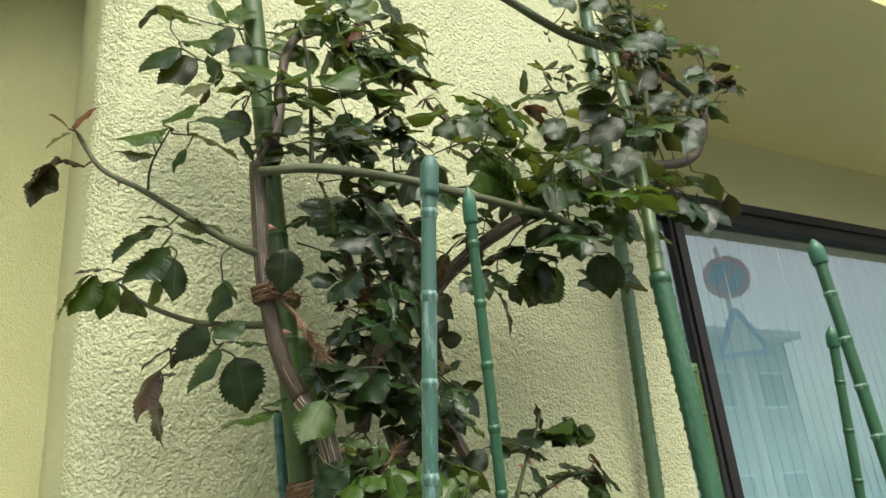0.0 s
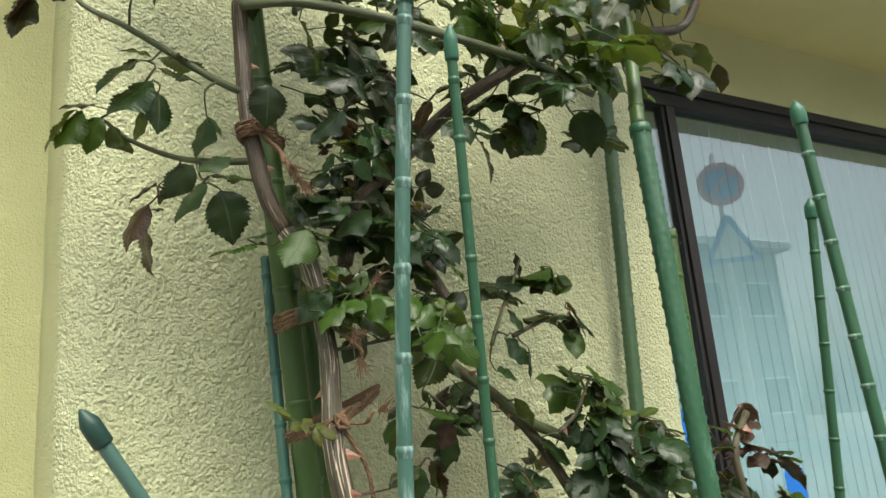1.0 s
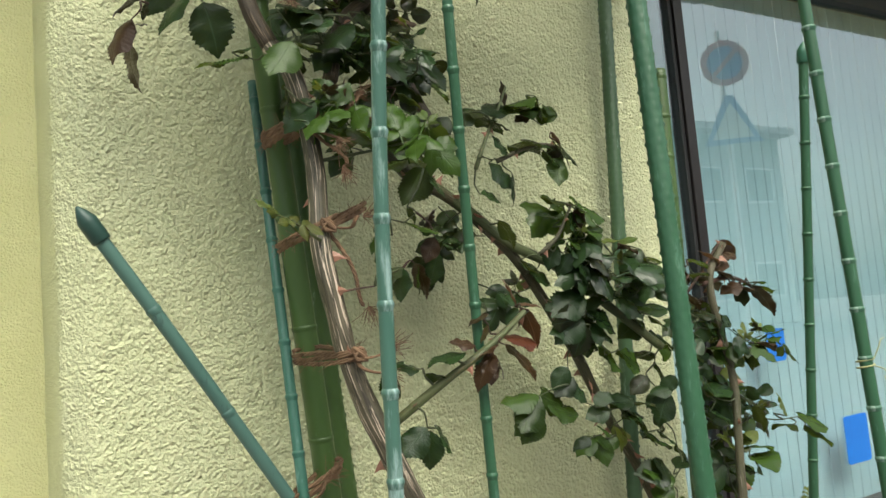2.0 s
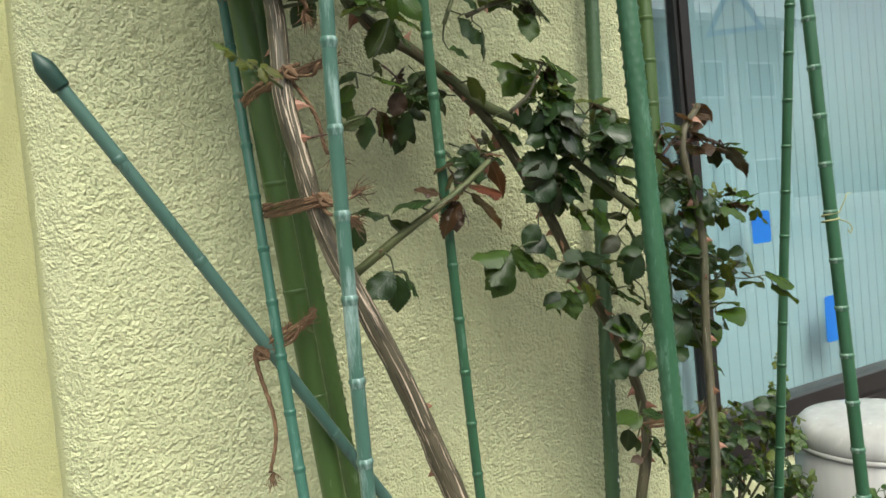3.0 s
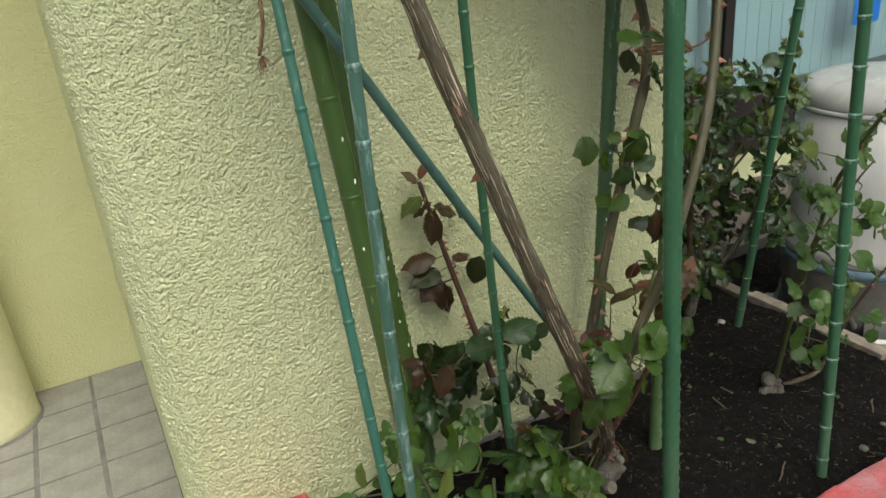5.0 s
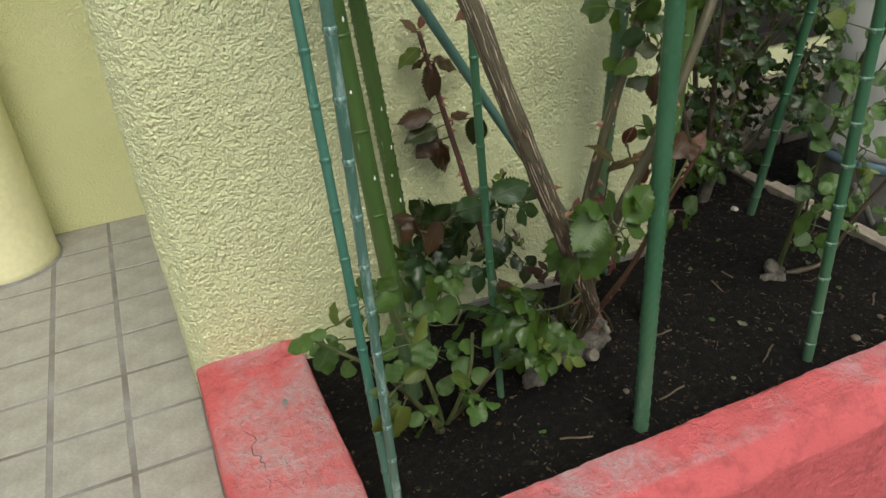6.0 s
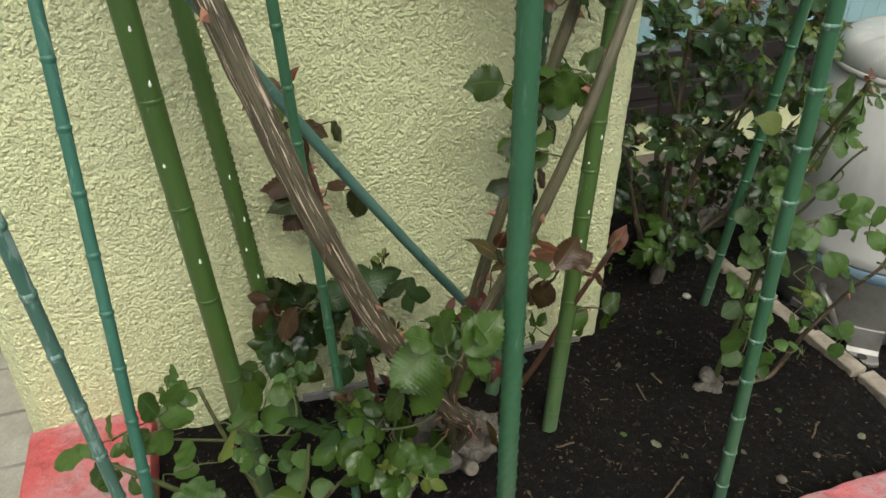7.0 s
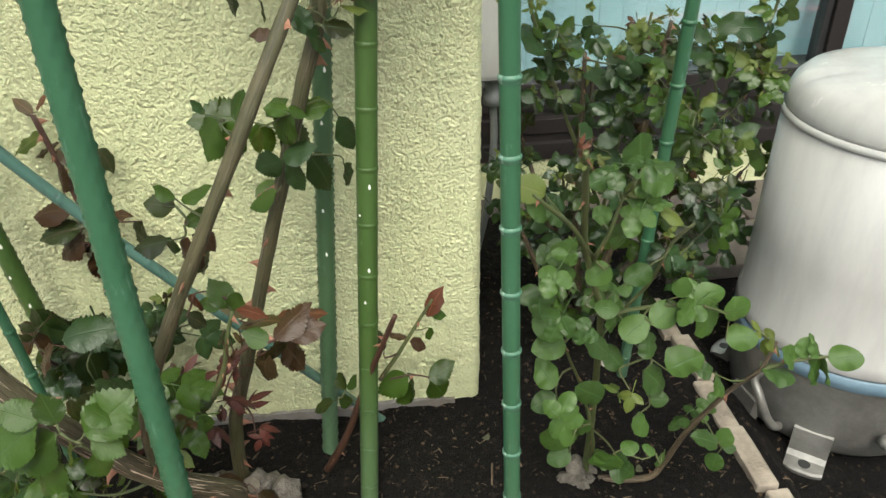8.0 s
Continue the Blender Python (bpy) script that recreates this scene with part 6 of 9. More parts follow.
BLADES_THORNY_THREES = [
    (0.660, -0.160, 0.591, -0.018, 0.009, 0.90, "m"), (0.663, -0.160, 0.594, -0.019, -0.031, 1.00, "m"),
    (0.660, -0.160, 0.597, 0.015, -0.008, 0.80, "m"), (0.648, -0.160, 0.545, 0.027, 0.015, 1.00, "d"),
    (0.648, -0.160, 0.543, -0.027, -0.008, 1.10, "d"), (0.651, -0.160, 0.543, 0.016, -0.027, 1.00, "d"),
    (0.638, -0.160, 0.511, -0.027, -0.015, 0.80, "m"), (0.631, -0.160, 0.579, 0.000, -0.024, 0.60, "y"),
    (0.675, -0.160, 0.684, 0.020, -0.018, 0.90, "d"), (0.699, -0.160, 0.670, 0.025, -0.003, 1.00, "d"),
    (0.687, -0.160, 0.664, 0.014, -0.015, 0.90, "d"), (0.686, -0.160, 0.663, -0.005, 0.022, 0.90, "d"),
    (0.649, -0.160, 0.694, 0.005, -0.016, 0.50, "d"), (0.716, -0.160, 0.686, 0.021, 0.003, 0.60, "y"),
    (0.656, -0.160, 0.665, -0.018, 0.005, 0.50, "r"),
]
BLADES_SPROUT = [
    (0.377, -0.030, 0.560, -0.013, 0.016, 0.60, "p"), (0.382, -0.030, 0.562, 0.007, 0.022, 0.60, "p"),
    (0.380, -0.030, 0.537, -0.032, -0.011, 0.60, "y"), (0.383, -0.030, 0.520, -0.018, -0.008, 0.70, "r"),
    (0.380, -0.030, 0.517, 0.010, 0.012, 0.70, "r"), (0.431, -0.030, 0.515, 0.019, -0.021, 0.50, "r"),
    (0.420, -0.030, 0.428, 0.024, 0.011, 0.60, "r"), (0.368, -0.030, 0.400, 0.026, -0.005, 0.90, "r"),
    (0.381, -0.120, 0.327, 0.047, 0.000, 1.00, "d"), (0.388, -0.120, 0.307, 0.010, -0.048, 0.90, "d"),
    (0.357, -0.120, 0.318, -0.035, -0.031, 0.80, "r"),
]
BLADES_RUST_THREES = [
    (0.628, -0.260, 0.406, 0.029, 0.030, 0.90, "r"), (0.640, -0.260, 0.406, 0.036, 0.008, 0.70, "r"),
    (0.628, -0.260, 0.403, 0.004, -0.033, 1.00, "r"), (0.621, -0.260, 0.393, -0.016, -0.033, 0.90, "r"),
    (0.624, -0.260, 0.403, -0.020, 0.013, 0.80, "m"), (0.593, -0.260, 0.446, -0.006, 0.027, 0.90, "m"),
    (0.596, -0.260, 0.462, 0.008, -0.018, 0.80, "m"), (0.592, -0.260, 0.453, -0.021, 0.002, 0.60, "m"),
    (0.598, -0.260, 0.445, 0.026, -0.001, 0.20, "p"), (0.586, -0.260, 0.421, -0.014, -0.012, 0.40, "p"),
    (0.587, -0.260, 0.411, 0.006, -0.016, 0.40, "p"), (0.584, -0.260, 0.411, -0.009, -0.027, 0.40, "p"),
    (0.591, -0.260, 0.417, 0.010, -0.008, 0.40, "p"), (0.566, -0.260, 0.465, -0.008, -0.024, 0.80, "p"),
    (0.554, -0.260, 0.441, 0.018, -0.012, 0.70, "r"),
]
BLADES_LOW_SPRIG = [
    (0.757, -0.130, 0.231, -0.034, -0.021, 0.90, "m"), (0.759, -0.130, 0.226, 0.004, -0.054, 0.90, "m"),
    (0.781, -0.130, 0.224, 0.032, 0.007, 1.00, "m"), (0.783, -0.130, 0.222, 0.018, -0.031, 1.00, "m"),
    (0.758, -0.130, 0.289, -0.018, 0.011, 0.70, "r"), (0.761, -0.130, 0.284, 0.022, -0.008, 0.80, "r"),
    (0.730, -0.130, 0.275, -0.004, 0.028, 0.60, "r"), (0.784, -0.130, 0.319, 0.008, 0.034, 0.40, "p"),
    (0.787, -0.130, 0.336, 0.012, 0.007, 0.40, "p"), (0.786, -0.130, 0.323, 0.018, -0.002, 0.40, "m"),
    (0.784, -0.130, 0.303, 0.003, -0.015, 0.70, "m"), (0.679, -0.130, 0.218, -0.004, 0.022, 0.80, "m"),
    (0.681, -0.130, 0.218, 0.010, 0.017, 0.80, "m"), (0.662, -0.130, 0.201, -0.023, -0.007, 0.80, "m"),
    (0.669, -0.130, 0.205, 0.014, -0.017, 0.80, "m"),
]
BLADES_FOOT_NEAR = [
    (0.454, -0.362, 0.423, -0.024, 0.018, 1.00, "m"), (0.453, -0.362, 0.422, -0.039, -0.022, 0.90, "m"),
    (0.465, -0.362, 0.418, -0.003, 0.027, 0.90, "m"), (0.462, -0.362, 0.406, -0.037, -0.021, 0.90, "m"),
    (0.483, -0.362, 0.404, 0.037, 0.027, 1.00, "m"), (0.486, -0.362, 0.397, 0.023, -0.011, 1.00, "m"),
    (0.460, -0.362, 0.386, -0.032, -0.029, 0.90, "m"), (0.471, -0.362, 0.391, -0.015, -0.019, 0.70, "y"),
    (0.484, -0.362, 0.383, 0.005, -0.023, 0.80, "m"), (0.425, -0.362, 0.373, -0.021, -0.025, 0.90, "m"),
    (0.508, -0.362, 0.412, -0.012, 0.021, 0.80, "m"),
]
BLADES_YOUNG_HIGH = [
    (0.965, -0.270, 0.563, -0.008, 0.029, 1.10, "l"), (0.963, -0.270, 0.560, 0.032, -0.013, 0.90, "l"),
    (0.942, -0.270, 0.544, -0.004, 0.021, 1.00, "l"), (0.953, -0.270, 0.534, 0.035, 0.000, 1.00, "l"),
    (0.925, -0.270, 0.517, 0.019, 0.004, 1.00, "l"), (0.954, -0.270, 0.514, 0.006, -0.030, 1.00, "l"),
    (0.881, -0.270, 0.544, -0.024, 0.016, 1.20, "y"), (0.885, -0.270, 0.521, -0.017, 0.016, 1.00, "l"),
    (0.883, -0.270, 0.532, 0.016, -0.012, 1.00, "l"), (0.953, -0.270, 0.538, 0.022, 0.010, 0.90, "y"),
    (0.905, -0.270, 0.480, -0.019, -0.002, 1.00, "l"), (0.909, -0.270, 0.468, -0.013, -0.017, 1.00, "l"),
    (0.946, -0.270, 0.465, -0.020, -0.017, 1.00, "l"), (0.985, -0.270, 0.461, -0.020, -0.017, 1.00, "l"),
    (1.012, -0.270, 0.501, -0.014, 0.022, 0.80, "y"),
]
BLADES_YOUNG_MID = [
    (0.906, -0.260, 0.380, -0.024, 0.016, 0.90, "l"), (0.912, -0.260, 0.370, -0.032, -0.002, 1.00, "l"),
    (0.939, -0.260, 0.409, 0.023, 0.002, 0.80, "l"), (0.929, -0.260, 0.382, 0.030, -0.029, 0.90, "l"),
    (0.971, -0.260, 0.367, 0.026, 0.019, 1.00, "l"), (1.001, -0.260, 0.381, 0.024, 0.020, 1.00, "l"),
    (1.046, -0.260, 0.402, -0.020, -0.014, 1.10, "l"), (1.043, -0.260, 0.405, 0.023, 0.016, 1.10, "l"),
    (1.049, -0.260, 0.398, 0.028, -0.038, 1.10, "l"), (1.074, -0.260, 0.390, 0.029, 0.003, 1.10, "l"),
    (1.083, -0.260, 0.353, 0.031, 0.007, 1.00, "l"), (1.023, -0.260, 0.414, 0.003, 0.021, 1.00, "l"),
    (1.025, -0.260, 0.319, 0.033, 0.020, 1.10, "l"), (1.004, -0.260, 0.337, -0.003, 0.025, 0.90, "l"),
]
BLADES_YOUNG_LOW = [
    (1.004, -0.250, 0.313, 0.027, -0.023, 0.90, "l"), (1.016, -0.250, 0.270, 0.019, 0.001, 1.10, "l"),
    (0.962, -0.250, 0.278, -0.028, 0.016, 1.10, "l"), (0.910, -0.250, 0.304, -0.022, 0.023, 1.00, "l"),
    (0.911, -0.250, 0.287, -0.027, -0.008, 1.00, "l"), (0.952, -0.250, 0.242, -0.024, -0.011, 1.10, "l"),
    (0.923, -0.250, 0.246, -0.007, -0.045, 1.20, "l"), (0.932, -0.250, 0.200, -0.026, -0.009, 0.90, "l"),
    (0.986, -0.250, 0.188, -0.012, -0.032, 1.10, "l"), (0.991, -0.250, 0.195, 0.021, 0.003, 0.90, "l"),
    (1.034, -0.250, 0.183, -0.013, 0.010, 0.90, "l"), (1.041, -0.250, 0.182, 0.005, -0.024, 0.90, "l"),
    (1.000, -0.250, 0.244, 0.022, -0.016, 0.90, "l"), (0.979, -0.250, 0.320, -0.018, 0.025, 0.90, "l"),
]
BLADES_YOUNG_SIDE = [
    (1.175, -0.250, 0.303, -0.016, 0.024, 0.90, "l"), (1.180, -0.250, 0.309, 0.008, 0.022, 1.00, "l"),
    (1.191, -0.250, 0.303, 0.021, -0.027, 0.80, "l"), (1.202, -0.250, 0.309, -0.011, 0.023, 0.70, "l"),
    (1.210, -0.250, 0.304, 0.016, -0.032, 0.60, "l"), (1.214, -0.250, 0.303, 0.031, 0.011, 1.00, "l"),
    (1.108, -0.250, 0.188, -0.027, 0.014, 0.90, "l"), (1.113, -0.250, 0.183, 0.003, 0.024, 0.90, "l"),
    (1.111, -0.250, 0.172, -0.007, -0.023, 0.90, "l"), (1.117, -0.250, 0.177, 0.015, 0.002, 0.80, "l"),
    (1.148, -0.250, 0.322, -0.004, 0.024, 0.50, "y"), (1.136, -0.250, 0.301, 0.038, -0.008, 0.50, "l"),
    (1.082, -0.250, 0.300, -0.018, 0.010, 0.90, "l"), (1.086, -0.250, 0.295, 0.017, -0.022, 0.90, "l"),
]

BLADES_BY_POLE = [
    (0.548, -0.300, 1.701, -0.047, -0.003, 0.60, "d"), (0.544, -0.300, 1.652, -0.043, -0.026, 0.80, "d"),
    (0.547, -0.300, 1.627, 0.047, 0.032, 0.80, "d"), (0.553, -0.300, 1.613, -0.035, -0.029, 0.80, "m"),
    (0.549, -0.300, 1.728, 0.032, -0.008, 0.70, "d"), (0.589, -0.300, 1.677, -0.035, 0.003, 0.70, "d"),
    (0.535, -0.300, 1.773, 0.045, 0.031, 0.80, "d"), (0.574, -0.300, 1.758, 0.043, 0.039, 0.80, "d"),
    (0.614, -0.300, 1.742, -0.038, -0.034, 0.80, "d"), (0.651, -0.300, 1.806, -0.040, -0.034, 0.80, "d"),
]

BLADES_SPROUT_DROOPING = [
    (0.393, -0.040, 0.522, 0.031, -0.016, 0.90, "r"), (0.396, -0.040, 0.516, -0.032, -0.041, 0.60, "r"),
    (0.390, -0.040, 0.443, -0.067, 0.023, 0.60, "r"), (0.393, -0.040, 0.422, -0.054, 0.006, 0.80, "r"),
    (0.394, -0.040, 0.413, -0.036, -0.027, 0.90, "r"), (0.398, -0.040, 0.402, -0.015, -0.043, 0.80, "r"),
    (0.402, -0.040, 0.396, 0.004, -0.060, 0.70, "r"), (0.462, -0.040, 0.426, -0.024, -0.057, 0.90, "r"),
    (0.391, -0.040, 0.288, -0.056, -0.047, 0.90, "d"), (0.416, -0.040, 0.289, -0.023, -0.076, 0.80, "d"),
    (0.431, -0.040, 0.293, 0.047, -0.027, 0.70, "d"), (0.417, -0.040, 0.250, 0.008, -0.050, 0.80, "d"),
]
BLADES_FOOT_FORK = [
    (0.404, -0.190, 0.375, 0.046, 0.020, 0.80, "d"), (0.450, -0.190, 0.359, 0.023, 0.016, 0.80, "d"),
    (0.421, -0.190, 0.318, 0.027, -0.022, 0.60, "d"), (0.581, -0.190, 0.369, 0.033, 0.027, 0.50, "p"),
    (0.622, -0.190, 0.381, 0.042, 0.008, 0.50, "p"), (0.623, -0.190, 0.350, 0.020, -0.041, 0.70, "r"),
    (0.591, -0.190, 0.383, -0.018, 0.031, 0.50, "p"),
]
BLADES_FOOT_RING = [
    (0.451, -0.220, 0.219, -0.033, -0.019, 0.80, "m"), (0.469, -0.220, 0.194, -0.017, -0.035, 0.90, "m"),
    (0.496, -0.220, 0.165, 0.030, -0.051, 0.80, "m"), (0.522, -0.220, 0.177, 0.048, -0.036, 0.80, "r"),
    (0.426, -0.220, 0.245, -0.040, -0.015, 0.80, "m"), (0.461, -0.220, 0.177, 0.028, -0.061, 0.70, "r"),
    (0.570, -0.220, 0.152, 0.036, -0.033, 0.70, "r"),
]

BLADES_BUSH_LEFT = [
    (1.066, 0.080, 0.511, 0.005, 0.058, 1.10, "d"), (1.062, 0.080, 0.519, -0.040, 0.014, 0.80, "d"),
    (1.088, 0.080, 0.525, 0.025, 0.018, 0.80, "d"), (1.059, 0.080, 0.508, -0.024, -0.007, 0.80, "d"),
    (1.074, 0.080, 0.511, 0.032, -0.002, 0.90, "d"), (0.962, 0.080, 0.558, -0.027, 0.038, 0.80, "d"),
    (0.975, 0.080, 0.590, -0.016, 0.012, 0.90, "m"), (0.979, 0.080, 0.582, 0.014, 0.018, 0.90, "m"),
    (0.976, 0.080, 0.572, 0.014, 0.004, 0.80, "m"), (0.984, 0.080, 0.564, -0.012, -0.008, 0.80, "m"),
    (0.988, 0.080, 0.560, 0.027, -0.005, 0.70, "m"), (0.954, 0.080, 0.495, -0.017, 0.014, 0.80, "d"),
    (0.951, 0.080, 0.503, 0.013, -0.019, 0.80, "m"), (0.977, 0.080, 0.497, -0.011, 0.022, 0.90, "m"),
    (0.981, 0.080, 0.493, 0.019, 0.012, 0.90, "m"), (1.000, 0.080, 0.489, 0.018, -0.007, 0.80, "m"),
]
BLADES_BUSH_RIGHT = [
    (1.180, 0.080, 0.564, -0.026, 0.020, 0.80, "d"), (1.201, 0.080, 0.577, 0.043, 0.002, 0.90, "d"),
    (1.184, 0.080, 0.545, -0.038, 0.010, 0.60, "d"), (1.188, 0.080, 0.541, 0.025, -0.001, 0.80, "d"),
    (1.242, 0.080, 0.523, -0.024, 0.033, 0.90, "y"), (1.249, 0.080, 0.526, 0.019, 0.027, 0.80, "y"),
    (1.259, 0.080, 0.514, 0.011, -0.027, 0.70, "y"), (1.276, 0.080, 0.490, 0.022, 0.016, 0.40, "y"),
    (1.196, 0.080, 0.518, 0.021, 0.004, 0.80, "m"), (1.190, 0.080, 0.511, 0.020, -0.020, 0.70, "y"),
    (1.187, 0.080, 0.571, 0.025, 0.024, 0.80, "d"),
]
BLADES_BUSH_FRONT = [
    (1.224, 0.040, 0.437, 0.037, -0.016, 0.80, "m"), (1.215, 0.040, 0.444, 0.022, 0.018, 0.80, "d"),
    (1.235, 0.040, 0.420, 0.030, -0.017, 0.80, "m"), (1.210, 0.040, 0.430, -0.005, -0.027, 0.90, "d"),
    (1.161, 0.040, 0.487, 0.018, 0.017, 0.80, "y"), (1.139, 0.040, 0.495, -0.013, 0.017, 0.70, "y"),
    (1.021, 0.040, 0.458, -0.017, 0.017, 0.90, "d"), (1.030, 0.040, 0.441, 0.020, 0.018, 0.90, "d"),
    (1.046, 0.040, 0.432, -0.025, -0.002, 0.80, "d"), (1.064, 0.040, 0.414, -0.023, 0.022, 0.90, "d"),
    (1.094, 0.040, 0.478, -0.025, 0.021, 0.90, "d"), (1.158, 0.040, 0.458, -0.022, 0.021, 0.90, "m"),
    (1.178, 0.040, 0.432, 0.016, 0.019, 0.90, "m"), (1.150, 0.040, 0.409, -0.026, 0.019, 0.90, "d"),
]
BLADES_KERB_LEFT = [
    (0.132, -0.290, 0.320, -0.033, -0.006, 0.80, "l"), (0.125, -0.290, 0.321, 0.016, 0.007, 0.70, "l"),
    (0.144, -0.290, 0.299, -0.017, -0.027, 0.70, "l"), (0.144, -0.290, 0.288, 0.000, -0.027, 0.70, "l"),
    (0.155, -0.290, 0.327, 0.002, 0.024, 0.50, "y"), (0.199, -0.290, 0.344, -0.005, 0.030, 0.90, "l"),
    (0.207, -0.290, 0.357, 0.022, 0.017, 1.10, "l"), (0.200, -0.290, 0.332, 0.027, 0.014, 1.10, "l"),
    (0.198, -0.290, 0.327, 0.001, -0.029, 1.00, "l"), (0.189, -0.290, 0.325, -0.021, -0.001, 0.80, "l"),
    (0.200, -0.290, 0.264, 0.023, 0.004, 1.00, "l"), (0.165, -0.290, 0.270, -0.010, -0.022, 0.80, "l"),
    (0.244, -0.290, 0.266, 0.013, 0.029, 0.40, "y"), (0.218, -0.290, 0.275, -0.004, 0.026, 0.90, "l"),
]
BLADES_KERB_RIGHT = [
    (0.266, -0.250, 0.269, 0.016, 0.023, 1.00, "l"), (0.301, -0.250, 0.249, 0.007, 0.035, 1.00, "l"),
    (0.323, -0.250, 0.240, 0.002, -0.028, 0.90, "l"), (0.341, -0.250, 0.199, -0.021, 0.009, 0.90, "l"),
    (0.353, -0.250, 0.192, 0.018, -0.017, 0.90, "l"), (0.310, -0.250, 0.161, 0.024, 0.017, 1.00, "l"),
    (0.318, -0.250, 0.114, 0.025, -0.009, 1.10, "l"), (0.335, -0.250, 0.142, 0.027, 0.002, 1.00, "l"),
    (0.286, -0.250, 0.136, 0.020, 0.017, 1.00, "l"), (0.260, -0.250, 0.112, -0.021, -0.008, 0.90, "l"),
    (0.261, -0.250, 0.111, 0.022, 0.000, 0.90, "l"), (0.258, -0.250, 0.091, 0.002, -0.026, 0.70, "l"),
    (0.293, -0.250, 0.288, -0.008, 0.036, 0.70, "m"), (0.302, -0.250, 0.303, 0.025, 0.001, 0.70, "m"),
]
BLADES_KERB_FRONT = [
    (0.190, -0.375, 0.267, -0.022, -0.047, 1.10, "y"), (0.191, -0.375, 0.258, 0.009, -0.048, 0.90, "y"),
    (0.184, -0.375, 0.278, -0.013, 0.014, 0.90, "y"), (0.201, -0.375, 0.290, 0.020, 0.015, 0.80, "y"),
    (0.223, -0.375, 0.303, 0.008, 0.027, 0.80, "l"), (0.293, -0.280, 0.186, 0.030, -0.016, 0.90, "y"),
    (0.199, -0.375, 0.304, -0.017, 0.013, 0.70, "l"),
]
BLADES_CROWN_WEST = [
    (0.272, -0.160, 1.814, 0.053, 0.047, 0.80, "d"), (0.319, -0.160, 1.801, 0.046, -0.009, 0.90, "d"),
    (0.286, -0.160, 1.762, 0.021, -0.033, 0.80, "d"), (0.240, -0.160, 1.763, 0.038, -0.015, 0.80, "d"),
    (0.309, -0.160, 1.774, 0.025, -0.022, 0.80, "d"), (0.250, -0.160, 1.823, 0.026, 0.033, 0.80, "m"),
    (0.213, -0.160, 1.780, -0.024, 0.012, 0.70, "y"), (0.225, -0.160, 1.792, 0.018, -0.013, 0.80, "m"),
    (0.355, -0.160, 1.822, 0.015, -0.025, 0.80, "d"), (0.279, -0.160, 1.792, -0.030, 0.009, 0.80, "m"),
    (0.338, -0.160, 1.835, 0.034, 0.001, 0.70, "d"), (0.213, -0.160, 1.816, -0.030, -0.042, 0.70, "m"),
]
BLADES_CENTRE_MIXED = [
    (0.180, -0.230, 1.584, 0.032, 0.019, 0.80, "d"), (0.189, -0.230, 1.579, 0.034, 0.002, 0.70, "d"),
    (0.211, -0.230, 1.596, 0.019, -0.005, 0.80, "d"), (0.227, -0.230, 1.533, 0.030, -0.018, 0.90, "d"),
    (0.258, -0.230, 1.531, -0.021, -0.028, 0.80, "d"), (0.275, -0.230, 1.494, -0.022, -0.030, 0.90, "d"),
    (0.179, -0.230, 1.545, 0.034, -0.045, 0.50, "m"), (0.296, -0.230, 1.577, -0.017, -0.037, 0.80, "d"),
    (0.258, -0.230, 1.444, -0.020, -0.028, 0.90, "d"), (0.220, -0.230, 1.417, 0.031, 0.014, 0.80, "d"),
    (0.255, -0.230, 1.408, 0.021, -0.013, 0.80, "d"), (0.321, -0.230, 1.480, -0.023, -0.027, 0.70, "r"),
    (0.344, -0.230, 1.502, 0.026, -0.020, 0.80, "d"),
]

BLADES_THORNY_TOP = [
    (0.502, -0.170, 1.132, 0.023, 0.015, 0.80, "d"), (0.514, -0.170, 1.135, -0.019, -0.020, 0.80, "d"),
    (0.530, -0.170, 1.132, 0.031, -0.014, 0.80, "d"), (0.541, -0.170, 1.142, 0.031, 0.005, 0.80, "d"),
    (0.545, -0.170, 1.116, -0.023, -0.011, 0.80, "d"), (0.568, -0.170, 1.126, 0.013, -0.019, 0.80, "d"),
    (0.581, -0.170, 1.133, 0.031, 0.008, 0.70, "y"), (0.587, -0.170, 1.106, -0.010, -0.022, 0.70, "r"),
    (0.596, -0.170, 1.099, 0.019, -0.020, 0.80, "d"), (0.617, -0.170, 1.132, 0.022, 0.016, 0.70, "y"),
    (0.617, -0.170, 1.085, 0.032, 0.013, 0.80, "d"), (0.650, -0.170, 1.126, -0.028, -0.015, 0.80, "d"),
    (0.567, -0.170, 1.079, -0.027, 0.005, 0.80, "d"), (0.575, -0.170, 1.067, -0.025, -0.004, 0.80, "d"),
]
